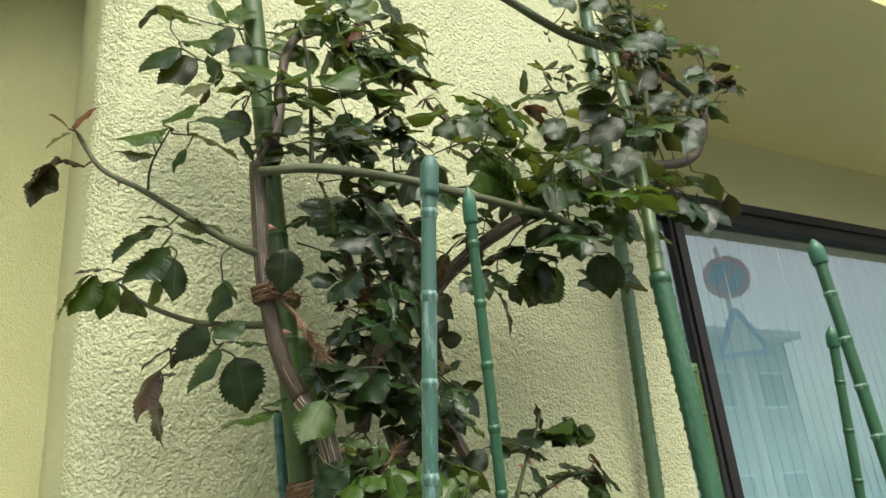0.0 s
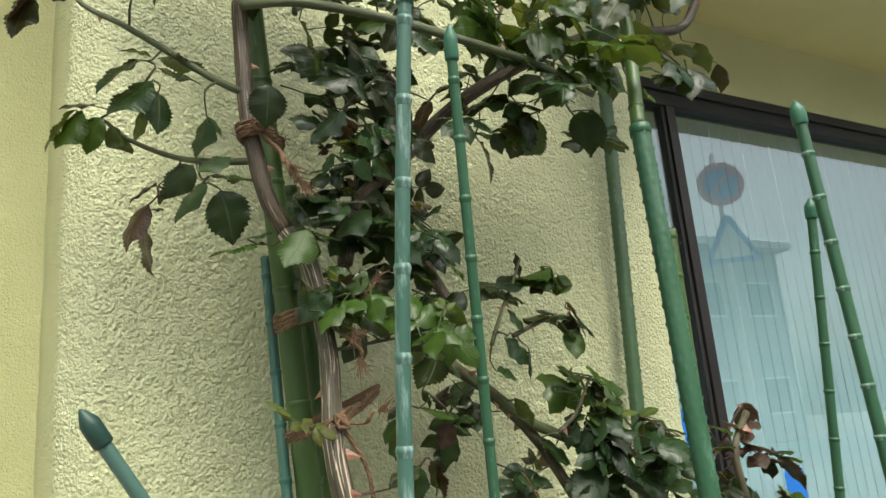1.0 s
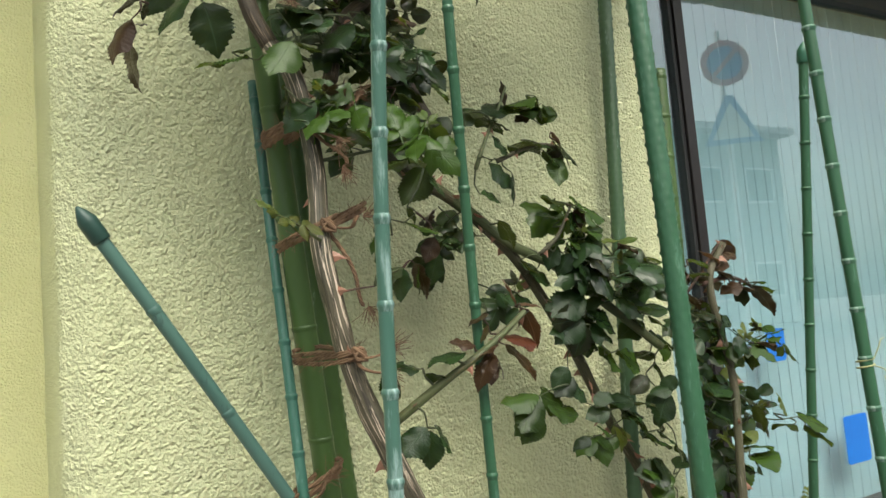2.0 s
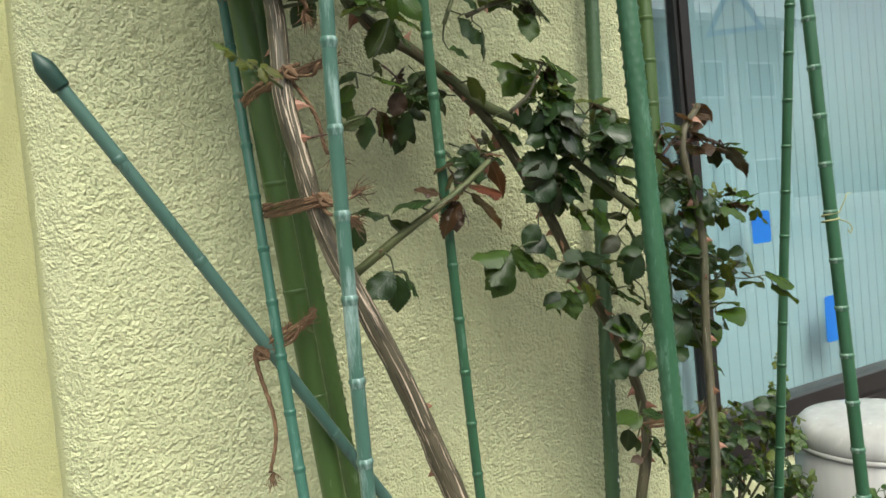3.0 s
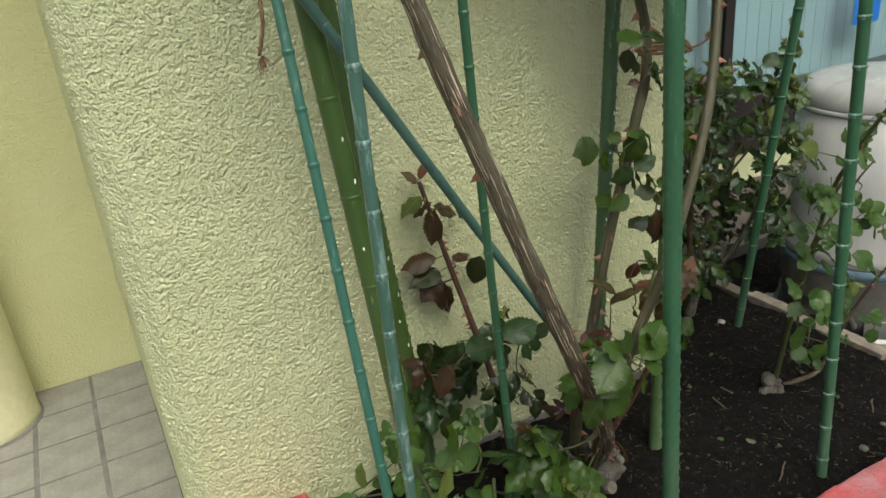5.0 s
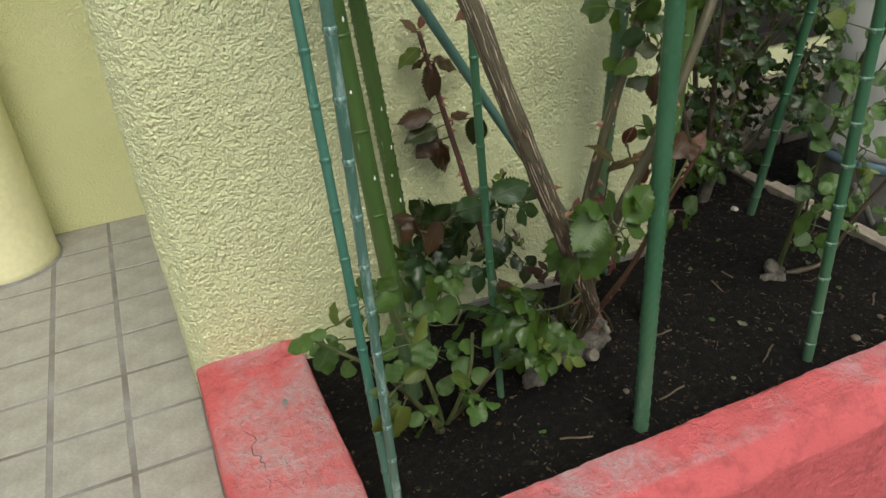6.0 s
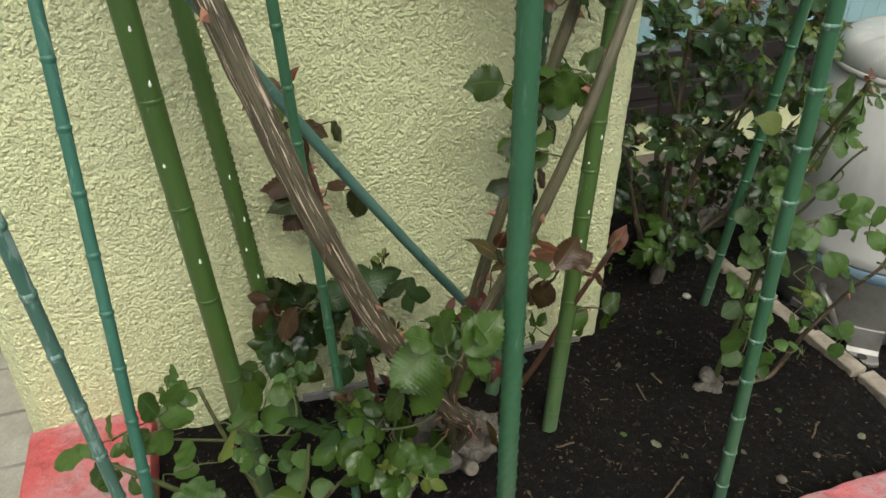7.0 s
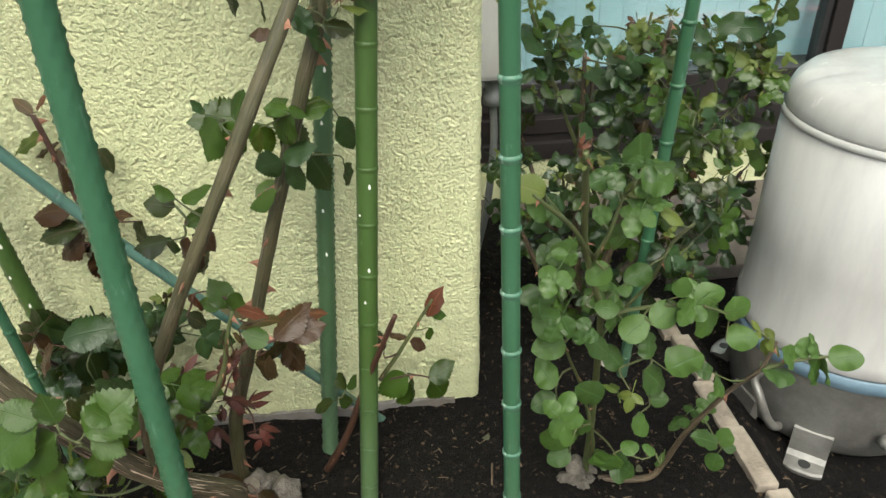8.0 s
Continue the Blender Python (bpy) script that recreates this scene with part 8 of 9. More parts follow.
BLADES_LIMB_RIGHT = [
    (0.423, -0.180, 1.289, -0.024, 0.005, 0.80, "m"), (0.415, -0.180, 1.289, 0.034, 0.009, 1.00, "d"),
    (0.422, -0.180, 1.283, 0.028, -0.009, 0.90, "d"), (0.427, -0.180, 1.263, 0.019, -0.020, 1.00, "d"),
    (0.447, -0.180, 1.298, 0.040, 0.016, 0.70, "m"), (0.481, -0.180, 1.314, 0.033, -0.020, 0.70, "m"),
    (0.494, -0.180, 1.315, 0.005, -0.029, 0.70, "m"), (0.450, -0.180, 1.251, 0.061, 0.013, 0.50, "d"),
    (0.499, -0.180, 1.249, 0.025, -0.018, 0.90, "m"), (0.513, -0.180, 1.260, 0.025, -0.021, 0.90, "d"),
    (0.523, -0.180, 1.240, -0.017, -0.026, 0.90, "m"), (0.420, -0.180, 1.230, 0.026, -0.024, 1.00, "d"),
    (0.450, -0.180, 1.221, 0.009, -0.032, 0.90, "d"), (0.424, -0.180, 1.233, -0.016, 0.006, 0.80, "d"),
    (0.405, -0.180, 1.194, 0.024, -0.003, 0.90, "d"), (0.425, -0.180, 1.165, 0.026, -0.021, 0.60, "d"),
]
BLADES_REACHING = [
    (0.816, -0.200, 1.067, 0.052, -0.034, 0.35, "r"), (0.822, -0.200, 1.067, 0.033, -0.008, 0.50, "m"),
    (0.809, -0.200, 1.071, 0.033, 0.004, 0.40, "m"), (0.795, -0.200, 1.072, -0.035, -0.009, 0.60, "r"),
    (0.779, -0.200, 1.076, -0.027, 0.015, 0.70, "r"), (0.703, -0.200, 1.029, 0.058, -0.019, 0.60, "d"),
    (0.699, -0.200, 1.035, 0.029, 0.004, 0.80, "d"), (0.802, -0.200, 0.986, 0.056, -0.009, 0.80, "m"),
    (0.803, -0.200, 0.991, 0.052, 0.003, 0.50, "r"), (0.796, -0.200, 0.984, 0.007, -0.025, 0.80, "m"),
    (0.772, -0.200, 0.985, 0.009, -0.019, 0.80, "y"), (0.756, -0.200, 0.986, -0.029, -0.006, 0.80, "m"),
]
BLADES_BEHIND_STAKE = [
    (0.620, -0.150, 1.081, 0.030, -0.008, 0.80, "d"), (0.654, -0.150, 1.044, 0.039, 0.014, 0.80, "d"),
    (0.659, -0.150, 1.033, -0.037, -0.010, 0.80, "d"), (0.666, -0.150, 1.015, 0.037, -0.011, 0.90, "d"),
    (0.639, -0.150, 0.987, 0.028, 0.010, 0.80, "d"), (0.483, -0.150, 1.104, 0.027, -0.009, 0.80, "d"),
    (0.496, -0.150, 1.109, -0.020, 0.012, 0.80, "d"), (0.447, -0.150, 1.064, 0.018, -0.014, 0.80, "d"),
    (0.688, -0.150, 1.071, -0.026, 0.014, 0.80, "d"), (0.673, -0.150, 0.977, 0.023, -0.018, 0.90, "d"),
    (0.656, -0.150, 0.962, -0.024, -0.014, 0.80, "d"), (0.679, -0.150, 0.939, -0.021, -0.013, 0.80, "d"),
    (0.662, -0.150, 0.911, 0.018, -0.019, 0.80, "d"), (0.696, -0.150, 0.865, 0.022, -0.015, 0.90, "d"),
]


def leaflet(bm, m, length, width, fold, droop, teeth, rng):
    """One sharply toothed leaflet along y: oval with a point, folded at its midrib and bent down at its tip."""
    uvl = bm.loops.layers.uv.verify()
    n = 26
    mid, lef, rig = [], [], []
    ph, blunt, bow, wave = rng.uniform(0, 6), rng.uniform(0.80, 0.92), rng.gauss(0, 0.10), rng.uniform(0.05, 0.13)
    for k in range(n + 1):
        s = k / n
        w = width * (math.sin(math.pi * s ** blunt) ** (0.76 if teeth > 0.5 else 0.56) if 0 < k < n else 0.02)
        if s > 0.7 and k < n and teeth > 0.5:
            w *= 1 - 0.36 * (s - 0.7) / 0.3
        y = length * s
        z = -droop * length * s * s
        x0 = bow * length * s * s
        mid.append((x0, y, z))
        for side, rows in ((-1, lef), (1, rig)):
            tooth = k % 2
            t = (1 + (0.085 if tooth else -0.055) * teeth) if 0 < k < n else 1
            yy = y + (0.032 * length * teeth if tooth and k < n - 1 else 0)
            rows.append((x0 + side * w * t, yy, z + fold * w - 0.55 * w * w / max(width, 1e-4) * (1 + 0.6 * math.sin(ph + side)) + wave * w * math.sin(k * 0.62 + side * 1.4 + ph) + 0.03 * w * (1 if tooth else -1)))
    vm = [bm.verts.new(m @ Vector(p)) for p in mid]
    for rows, side in ((lef, -1), (rig, 1)):
        hv = [bm.verts.new(m @ Vector((q[0] + (p[0] - q[0]) * 0.55, (p[1] + q[1]) / 2, q[2] + (p[2] - q[2]) * 0.5 + 0.10 * abs(p[0] - q[0])))) for p, q in zip(rows, mid)]
        ev = [bm.verts.new(m @ Vector(p)) for p in rows]
        for k in range(n):
            for a, b, u0, u1 in ((vm, hv, 0.0, 0.55), (hv, ev, 0.55, 1.0)):
                vs = (a[k], b[k], b[k + 1], a[k + 1])
                uv = ((u0, k), (u1, k), (u1, k + 1), (u0, k + 1))
                if side < 0:
                    vs, uv = vs[::-1], uv[::-1]
                f = bm.faces.new(vs)
                f.smooth = True
                for l, (u, kk) in zip(f.loops, uv):
                    l[uvl].uv = (side * u, kk / n)


def leaf_mesh(name, count, size, aspect, curl, teeth, material, seed):
    """A pinnate rose leaf: a thin stalk with a leaflet at its tip and pairs below."""
    rng = random.Random(seed)
    bm = bmesh.new()
    pairs = (count - 1) // 2
    gap = 0.80 if teeth > 0.5 else 0.98
    stalk = size * (0.22 + gap * pairs)
    pts = [(0, stalk * s, -0.10 * stalk * s * s) for s in (0, 0.35, 0.7, 1.0)]
    tube(bm, pts, lambda s: 0.0011 * (1 - 0.4 * s) * (size / 0.035) ** 0.5, 5)
    for f in bm.faces:
        f.smooth = True
    spots = [(1.0, 0.0, 1.08)]
    for k in range(pairs):
        s = 0.92 - (gap - 0.08) * size * (k + 0.15) / stalk
        for side in (-1, 1):
            spots.append((s + rng.uniform(-0.02, 0.02), side, 0.95 - 0.14 * k + rng.uniform(-0.08, 0.08)))
    for s, side, k in spots:
        base = Vector((0, stalk * s, -0.10 * stalk * s * s))
        m = Matrix.Translation(base) @ Matrix.Rotation(side * -radians(rng.uniform(52, 74)), 4, "Z") @ Matrix.Rotation(radians(rng.uniform(-22, 12)), 4, "X") @ Matrix.Rotation(radians(rng.uniform(-24, 24)), 4, "Y")
        leaflet(bm, m, size * k, size * k * aspect, rng.uniform(0.10, 0.42), curl * rng.uniform(0.4, 1.6), teeth, rng)
    me = done(bm, name)
    me.materials.append(material)
    return me, stalk + size * 1.05


KINDS = {}
for key, spec in {"d": (0.040, 0.33, 0.30, 1.0), "m": (0.040, 0.33, 0.28, 1.0), "y": (0.022, 0.30, 0.30, 1.0), "r": (0.030, 0.31, 0.50, 1.0), "p": (0.020, 0.25, 0.50, 0.9), "q": (0.026, 0.24, 0.9, 0.9), "l": (0.024, 0.43, 0.15, 0.30)}.items():
    KINDS[key] = [leaf_mesh("leaf", c, spec[0], spec[1], spec[2], spec[3], LEAF[key], 17 * i + ord(key)) for i, c in enumerate((3, 3, 5, 3, 5, 3, 5, 1, 1))]
BLADES = {}
for key, (aspect, bend, teeth) in {"d": (0.37, 0.16, 1.0), "m": (0.37, 0.15, 1.0), "y": (0.32, 0.2, 1.0), "r": (0.35, 0.24, 1.0), "p": (0.28, 0.3, 0.9), "l": (0.42, 0.10, 0.35)}.items():
    BLADES[key] = []
    for i in range(6):
        rng = random.Random(91 * i + ord(key))
        bm = bmesh.new()
        leaflet(bm, Matrix.Identity(4), 1.0, aspect, rng.uniform(0.15, 0.60), bend * rng.uniform(0.2, 2.2), teeth, rng)
        BLADES[key].append(done(bm, "leaf"))
        BLADES[key][-1].materials.append(LEAF[key])


def thorn_mesh():
    """A broad-based hooked prickle, its base on the xy plane, pointing up z."""
    bm = bmesh.new()
    low = [bm.verts.new(q) for q in ((0, 0.8, -0.15), (0.24, 0, -0.15), (0, -0.8, -0.15), (-0.24, 0, -0.15))]
    mid = [bm.verts.new(q) for q in ((0, 0.22, 0.7), (0.10, -0.1, 0.7), (0, -0.42, 0.7), (-0.10, -0.1, 0.7))]
    tip = bm.verts.new((0, -0.5, 1.5))
    for i in range(4):
        j = (i + 1) % 4
        bm.faces.new((low[i], low[j], mid[j], mid[i]))
        bm.faces.new((mid[i], mid[j], tip))
    me = done(bm, "thorn")
    me.materials.append(THORN)
    return me


PRICKLE = thorn_mesh()


def thorns(cane, path, radius, every, size, rng):
    for k in range(0, len(path) - 1, every):
        k2 = min(len(path) - 2, k + rng.randrange(every))
        p = path[k2]
        d = (path[k2 + 1] - p).normalized()
        side = Matrix.Rotation(rng.uniform(0, 6.28), 3, d) @ d.orthogonal().normalized()
        ob = new("thorn", PRICKLE)
        ob.parent = cane
        m = Matrix((d.cross(side), d, side)).transposed().to_4x4()
        ob.matrix_local = Matrix.Translation(p + side * radius(k2 / len(path)) * 0.95) @ m @ Matrix.Scale(size * rng.uniform(0.7, 1.15), 4)


class Rose:
    """A rose: canes, twigs, thorns and leaves gathered under one empty."""

    def __init__(self, name, at, label, seed):
        self.root = empty(name, at)
        self.o = Vector(at)
        self.rng = random.Random(seed)
        self.samples = []
        tagged(self.root, label, "rose bush")

    def cane(self, pts, r0, r1, material, thorn=0, size=0.006, label="", name="cane"):
        path = [p - self.o for p, _ in smooth_path(pts, 0.008)]
        sd = self.rng.uniform(0, 99)
        c = part(name, tube(bmesh.new(), path, lambda s: (r0 + (r1 - r0) * s) * (1 + 0.10 * noise.noise((s * 30, sd, 0))), 12, wobble=0.12, seed=sd), material, self.root, label, True)
        self.samples += path
        if thorn:
            thorns(c, path, lambda s: r0 + (r1 - r0) * s, thorn, size, self.rng)
        return path

    def twig(self, a, b, r, material):
        mid = a.lerp(b, 0.5) + Vector((self.rng.gauss(0, 0.006), self.rng.gauss(0, 0.006), -0.04 * (b - a).length + self.rng.gauss(0, 0.004)))
        path = [p for p, _ in smooth_path([a, mid, b], 0.008)]
        self.samples += path[2:]
        part("twig", tube(bmesh.new(), path, lambda s: r * (1 - 0.5 * s), 6), material, self.root, "", True)

    def spray(self, x, y, z, n, spread, kind, scale=1.0):
        """n leaves round a place, carried by a twig from the nearest cane."""
        rng = self.rng
        c = Vector((x, y, z)) - self.o
        near = min(self.samples, key=lambda p: (p - c).length + 0.5 * max(0.0, p.z - c.z))
        away = (c - near)
        if away.length > 0.15:
            return
        if away.length > 0.012:
            self.twig(near, c, 0.0018 if away.length > 0.05 else 0.0013, {"d": CANE, "m": CANE, "y": SHOOT, "r": REDSHOOT, "p": SHOOT, "q": REDSHOOT, "l": SHOOT}[kind])
        count = 1 if n == 1 else max(2, round(n * 1.25))
        for k in range(count):
            a = 2 * math.pi * (k + rng.uniform(-0.35, 0.35)) / max(count, 2) + x * 40
            d = Vector((math.cos(a), -0.30 + 0.4 * math.sin(a), 0.55 * math.sin(a) + rng.uniform(-0.55, 0.10)))
            if count == 1 and away.length > 0.005:
                d = away.normalized() + Vector((0, -0.2, -0.5))
            d.normalize()
            self.leaf(c + Vector((rng.gauss(0, 0.38), rng.gauss(0, 0.38), rng.gauss(0, 0.30))) * (0 if count == 1 else spread), d, spread, kind, scale, n == 1)
        if kind in "dm" and rng.random() < 0.45:
            tip = c + Vector((rng.gauss(0, 0.4) * spread, rng.gauss(0, 0.4) * spread, rng.uniform(0.3, 1.0) * spread))
            for k in range(3):
                self.leaf(tip, Vector((rng.gauss(0, 0.5), rng.gauss(-0.2, 0.4), rng.uniform(0.3, 1.0))).normalized(), 0.014, rng.choice("yyr"), 0.6, False)

    def blade(self, x, y, z, dx, dz, wide, kind):
        """One leaflet from its foot, turned about its midrib the more the narrower it shows."""
        rng = self.rng
        a = Vector((x, y, z)) - self.o
        d = Vector((dx, rng.uniform(-0.25, 0.25) * math.hypot(dx, dz), dz))
        long = min(d.length, 0.046)
        d.normalize()
        near = min(self.samples, key=lambda p: (p - a).length)
        if (near - a).length > 0.006:
            self.twig(near, a, 0.0013, {"r": REDSHOOT, "p": REDSHOOT, "y": SHOOT, "l": SHOOT}.get(kind, CANE))
        v = Vector((rng.gauss(0, 0.16), -0.95, 0.34 - 0.75 * max(0.0, z - 1.35) + rng.gauss(0, 0.16)))
        v = (v - d * v.dot(d)).normalized()
        side = d.cross(v)
        turn = math.acos(min(1.0, 0.92 * wide)) * (1 if side.z > 0 else -1)
        n = v * math.cos(turn) + side * math.sin(turn)
        ob = new("leaf", rng.choice(BLADES[kind]))
        ob.parent = self.root
        m = Matrix((d.cross(n) * max(1.0, wide), d, n)).transposed().to_4x4()
        ob.matrix_local = Matrix.Translation(a) @ m @ Matrix.Scale(long * {"l": 1.06, "r": 1.05}.get(kind, 1.18), 4)

    def leaf(self, c, d, spread, kind, scale, single):
        """One leaf whose middle lies at c, growing along d, its face turned up and outwards."""
        rng = self.rng
        up = Vector((rng.gauss(0, 0.45), -0.55 + rng.gauss(0, 0.40), 0.9 + rng.gauss(0, 0.35)))
        up = up - d * up.dot(d)
        if up.length < 0.1:
            up = d.orthogonal()
        up.normalize()
        me, long = rng.choice(KINDS[kind][7:] if single else KINDS[kind][:7])
        s = scale * min(1.2, max(0.72, (2.4 if single else 2.25) * spread / long)) * rng.uniform(0.82, 1.15)
        ob = new("leaf", me)
        ob.parent = self.root
        m = Matrix((d.cross(up), d, up)).transposed().to_4x4()
        ob.matrix_local = Matrix.Translation(c - d * (0.5 if single else 0.34) * long * s) @ m @ Matrix.Scale(s, 4)


def stump(rose, at, size, seed, name="rootstock", label="gnarled grey rootstock with cut stubs"):
    bm = bmesh.new()
    for k, (dx, dy, dz, r) in enumerate(((0, 0, 0, 1.0), (0.9, 0.3, 0.1, 0.6), (-0.8, -0.2, -0.1, 0.65), (0.2, -0.7, 0.0, 0.55), (-0.2, 0.1, 0.8, 0.6))):
        res = bmesh.ops.create_icosphere(bm, subdivisions=3, radius=size * r, matrix=Matrix.Translation(Vector(at) - rose.o + Vector((dx, dy, dz)) * size))
        for v in res["verts"]:
            v.co += v.normal * size * (0.5 * noise.noise(v.co * (1.1 / size) + Vector((seed, k, 0))) + 0.3 * noise.noise(v.co * (3.2 / size) + Vector((k, seed, 5))))
    part(name, bm, STUMP, rose.root, label, True)


climber = Rose("climbing_rose", (0.52, -0.16, 0.055), "large climbing rose with glossy dark leaves trained up the pier", 5)
climber.cane([(0.520, -0.165, 0.04)] + CANE_MAIN[:15], 0.0130, 0.0088, BARK, 7, 0.0095, "thick old cane with pale split bark")
climber.cane(CANE_MAIN[14:], 0.0088, 0.0078, BROWNCANE, 12, 0.006)
climber.cane([(0.535, -0.150, 0.05)] + CANE_THORNY, 0.0085, 0.0062, OLIVE, 3, 0.0100, "brown-green cane with many large thorns")
climber.cane(CANE_CROSS, 0.0055, 0.0070, CANE, 9, 0.006)
climber.cane([(0.540, -0.175, 0.06)] + CANE_GREY, 0.0078, 0.0044, OLIVE, 6, 0.008)
climber.cane(CANE_REDTIP, 0.0035, 0.0018, REDSHOOT, 10, 0.004)
climber.cane(CANE_PINK, 0.0048, 0.0028, SHOOT, 4, 0.006, "green side shoot with pink new leaves")
climber.cane(CANE_LEFT1, 0.0040, 0.0022, CANE, 9, 0.004)
climber.cane(CANE_LEFT2, 0.0036, 0.0020, CANE, 9, 0.004)
climber.cane(CANE_HORIZ, 0.0046, 0.0040, CANE, 12, 0.005)
climber.cane(CANE_ARCH[:5], 0.0062, 0.0070, CANE, 12, 0.006)
climber.cane(CANE_ARCH[4:], 0.0075, 0.0085, BROWNCANE, 12, 0.006, "woody arching cane")
climber.cane(CANE_DARK, 0.0060, 0.0075, BROWNCANE, 10, 0.006)
climber.cane(CANE_UP, 0.0065, 0.0040, BROWNCANE, 10, 0.005)
climber.cane(CANE_MID, 0.0075, 0.0060, BROWNCANE, 10, 0.006)
climber.cane(CANE_RTHIN, 0.0035, 0.0028, SHOOT, 10, 0.004)
climber.cane([(0.196, -0.170, 1.590), (0.197, -0.170, 1.640), (0.197, -0.170, 1.707), (0.190, -0.170, 1.769), (0.181, -0.170, 1.776)], 0.0030, 0.0016, SHOOT, 6, 0.005)
climber.cane([(0.242, -0.170, 1.633), (0.274, -0.170, 1.667), (0.306, -0.170, 1.697), (0.321, -0.170, 1.731), (0.324, -0.170, 1.746)], 0.0034, 0.0018, OLIVE, 6, 0.005)
climber.cane([(0.394, -0.200, 1.627), (0.373, -0.200, 1.650), (0.358, -0.200, 1.671), (0.348, -0.200, 1.686)], 0.0026, 0.0014, SHOOT, 6, 0.005)
climber.cane([(0.365, -0.200, 1.663), (0.344, -0.200, 1.676), (0.332, -0.200, 1.692)], 0.0020, 0.0010, REDSHOOT, 6, 0.005)
climber.cane([(0.446, -0.190, 1.613), (0.465, -0.190, 1.653), (0.483, -0.190, 1.684), (0.464, -0.190, 1.702)], 0.0024, 0.0014, SHOOT, 6, 0.005)
climber.cane([(0.583, -0.160, 1.745), (0.573, -0.160, 1.773), (0.559, -0.160, 1.801), (0.557, -0.160, 1.816)], 0.0022, 0.0012, SHOOT, 6, 0.005)
climber.cane([(0.261, -0.120, 1.890), (0.228, -0.120, 1.843), (0.210, -0.120, 1.819), (0.188, -0.120, 1.802)], 0.0060, 0.0056, CANE, 6, 0.005)
climber.cane([(0.794, -0.230, 1.785), (0.815, -0.230, 1.828), (0.820, -0.230, 1.852), (0.820, -0.230, 1.875)], 0.0020, 0.0010, SHOOT, 6, 0.005)
climber.cane([(0.812, -0.230, 1.822), (0.836, -0.230, 1.846), (0.859, -0.230, 1.862)], 0.0018, 0.0010, SHOOT, 6, 0.005)
climber.cane([(0.258, -0.180, 1.708), (0.268, -0.180, 1.694), (0.276, -0.180, 1.669), (0.254, -0.180, 1.647)], 0.0030, 0.0018, CANE, 6, 0.005)
climber.cane([(0.402, -0.180, 1.223), (0.421, -0.180, 1.263), (0.439, -0.180, 1.294), (0.453, -0.180, 1.322)], 0.0026, 0.0014, SHOOT, 6, 0.005)
climber.cane([(0.480, -0.180, 1.124), (0.507, -0.180, 1.143), (0.522, -0.180, 1.164), (0.533, -0.180, 1.181)], 0.0028, 0.0016, OLIVE, 6, 0.005)
climber.cane([(0.432, -0.180, 1.233), (0.474, -0.180, 1.250), (0.504, -0.180, 1.256), (0.520, -0.180, 1.252)], 0.0030, 0.0016, OLIVE, 6, 0.005)
climber.cane([(0.767, -0.130, 1.065), (0.807, -0.130, 1.099), (0.831, -0.130, 1.123), (0.853, -0.130, 1.139)], 0.0024, 0.0012, REDSHOOT, 6, 0.005)
climber.cane([(0.764, -0.130, 0.908), (0.786, -0.130, 0.936), (0.804, -0.130, 0.966), (0.822, -0.130, 0.980)], 0.0026, 0.0014, OLIVE, 6, 0.005)
climber.cane([(0.560, -0.260, 0.340), (0.577, -0.260, 0.378), (0.585, -0.260, 0.411), (0.596, -0.260, 0.443)], 0.0032, 0.0018, SHOOT, 6, 0.005)
climber.cane([(0.582, -0.260, 0.384), (0.604, -0.260, 0.401), (0.620, -0.260, 0.402), (0.631, -0.260, 0.406)], 0.0028, 0.0014, REDSHOOT, 6, 0.005)
climber.cane([(0.722, -0.130, 0.229), (0.747, -0.130, 0.268), (0.772, -0.130, 0.312), (0.790, -0.130, 0.343)], 0.0030, 0.0016, SHOOT, 6, 0.005)
climber.cane([(0.734, -0.130, 0.228), (0.762, -0.130, 0.232), (0.783, -0.130, 0.225)], 0.0014, 0.0009, REDSHOOT, 6, 0.005)
climber.cane([(0.455, -0.110, 0.05)] + CANE_SPROUT, 0.0065, 0.0030, REDSHOOT, 2, 0.006, "dark red young shoot with prickles")
climber.cane([(0.640, -0.110, 0.06)] + CANE_LOW, 0.0055, 0.0028, REDSHOOT, 6, 0.005)
stump(climber, (0.510, -0.170, 0.082), 0.034, 1.0)
stump(climber, (0.568, -0.178, 0.085), 0.030, 2.0)
stump(climber, (0.455, -0.215, 0.070), 0.015, 4.0)
for a, b, r in (((0.500, -0.175, 0.09), (0.458, -0.200, 0.150), 0.0095), ((0.550, -0.165, 0.08), (0.556, -0.185, 0.128), 0.011), ((0.545, -0.190, 0.06), (0.549, -0.232, 0.088), 0.010), ((0.585, -0.175, 0.06), (0.592, -0.200, 0.098), 0.008)):
    q, d = [Vector(v) - climber.o for v in (a, b)]
    stub = part("cut_stub", tube(bmesh.new(), [q.lerp(d, k / 6) for k in range(7)], r, 12, wobble=0.15, seed=a[0] * 50), STUMP, climber.root, "short sawn-off stub", True)
    part("sawn_face", lathe(bmesh.new(), [(r * 0.96, -0.0005), (r * 0.9, 0.0010), (r * 0.2, 0.0014)], 12, Matrix.Translation(d) @ (d - q).to_track_quat("Z", "Y").to_matrix().to_4x4()), SAWN, stub, "pale sawn face")
for group in (LEAVES_TOP_WEST, LEAVES_TOP_EAST, LEAVES_MID_CENTRE, LEAVES_MID_EAST, LEAVES_FOOT, LEAVES_FOOT_MORE, LEAVES_THICKET_WEST, LEAVES_THICKET_EAST, LEAVES_THICKET_MID, LEAVES_THICKET_LOW, LEAVES_BY_CORNER_MID, LEAVES_CROWN, LEAVES_DEAD):
    for row in group:
        climber.spray(*row)
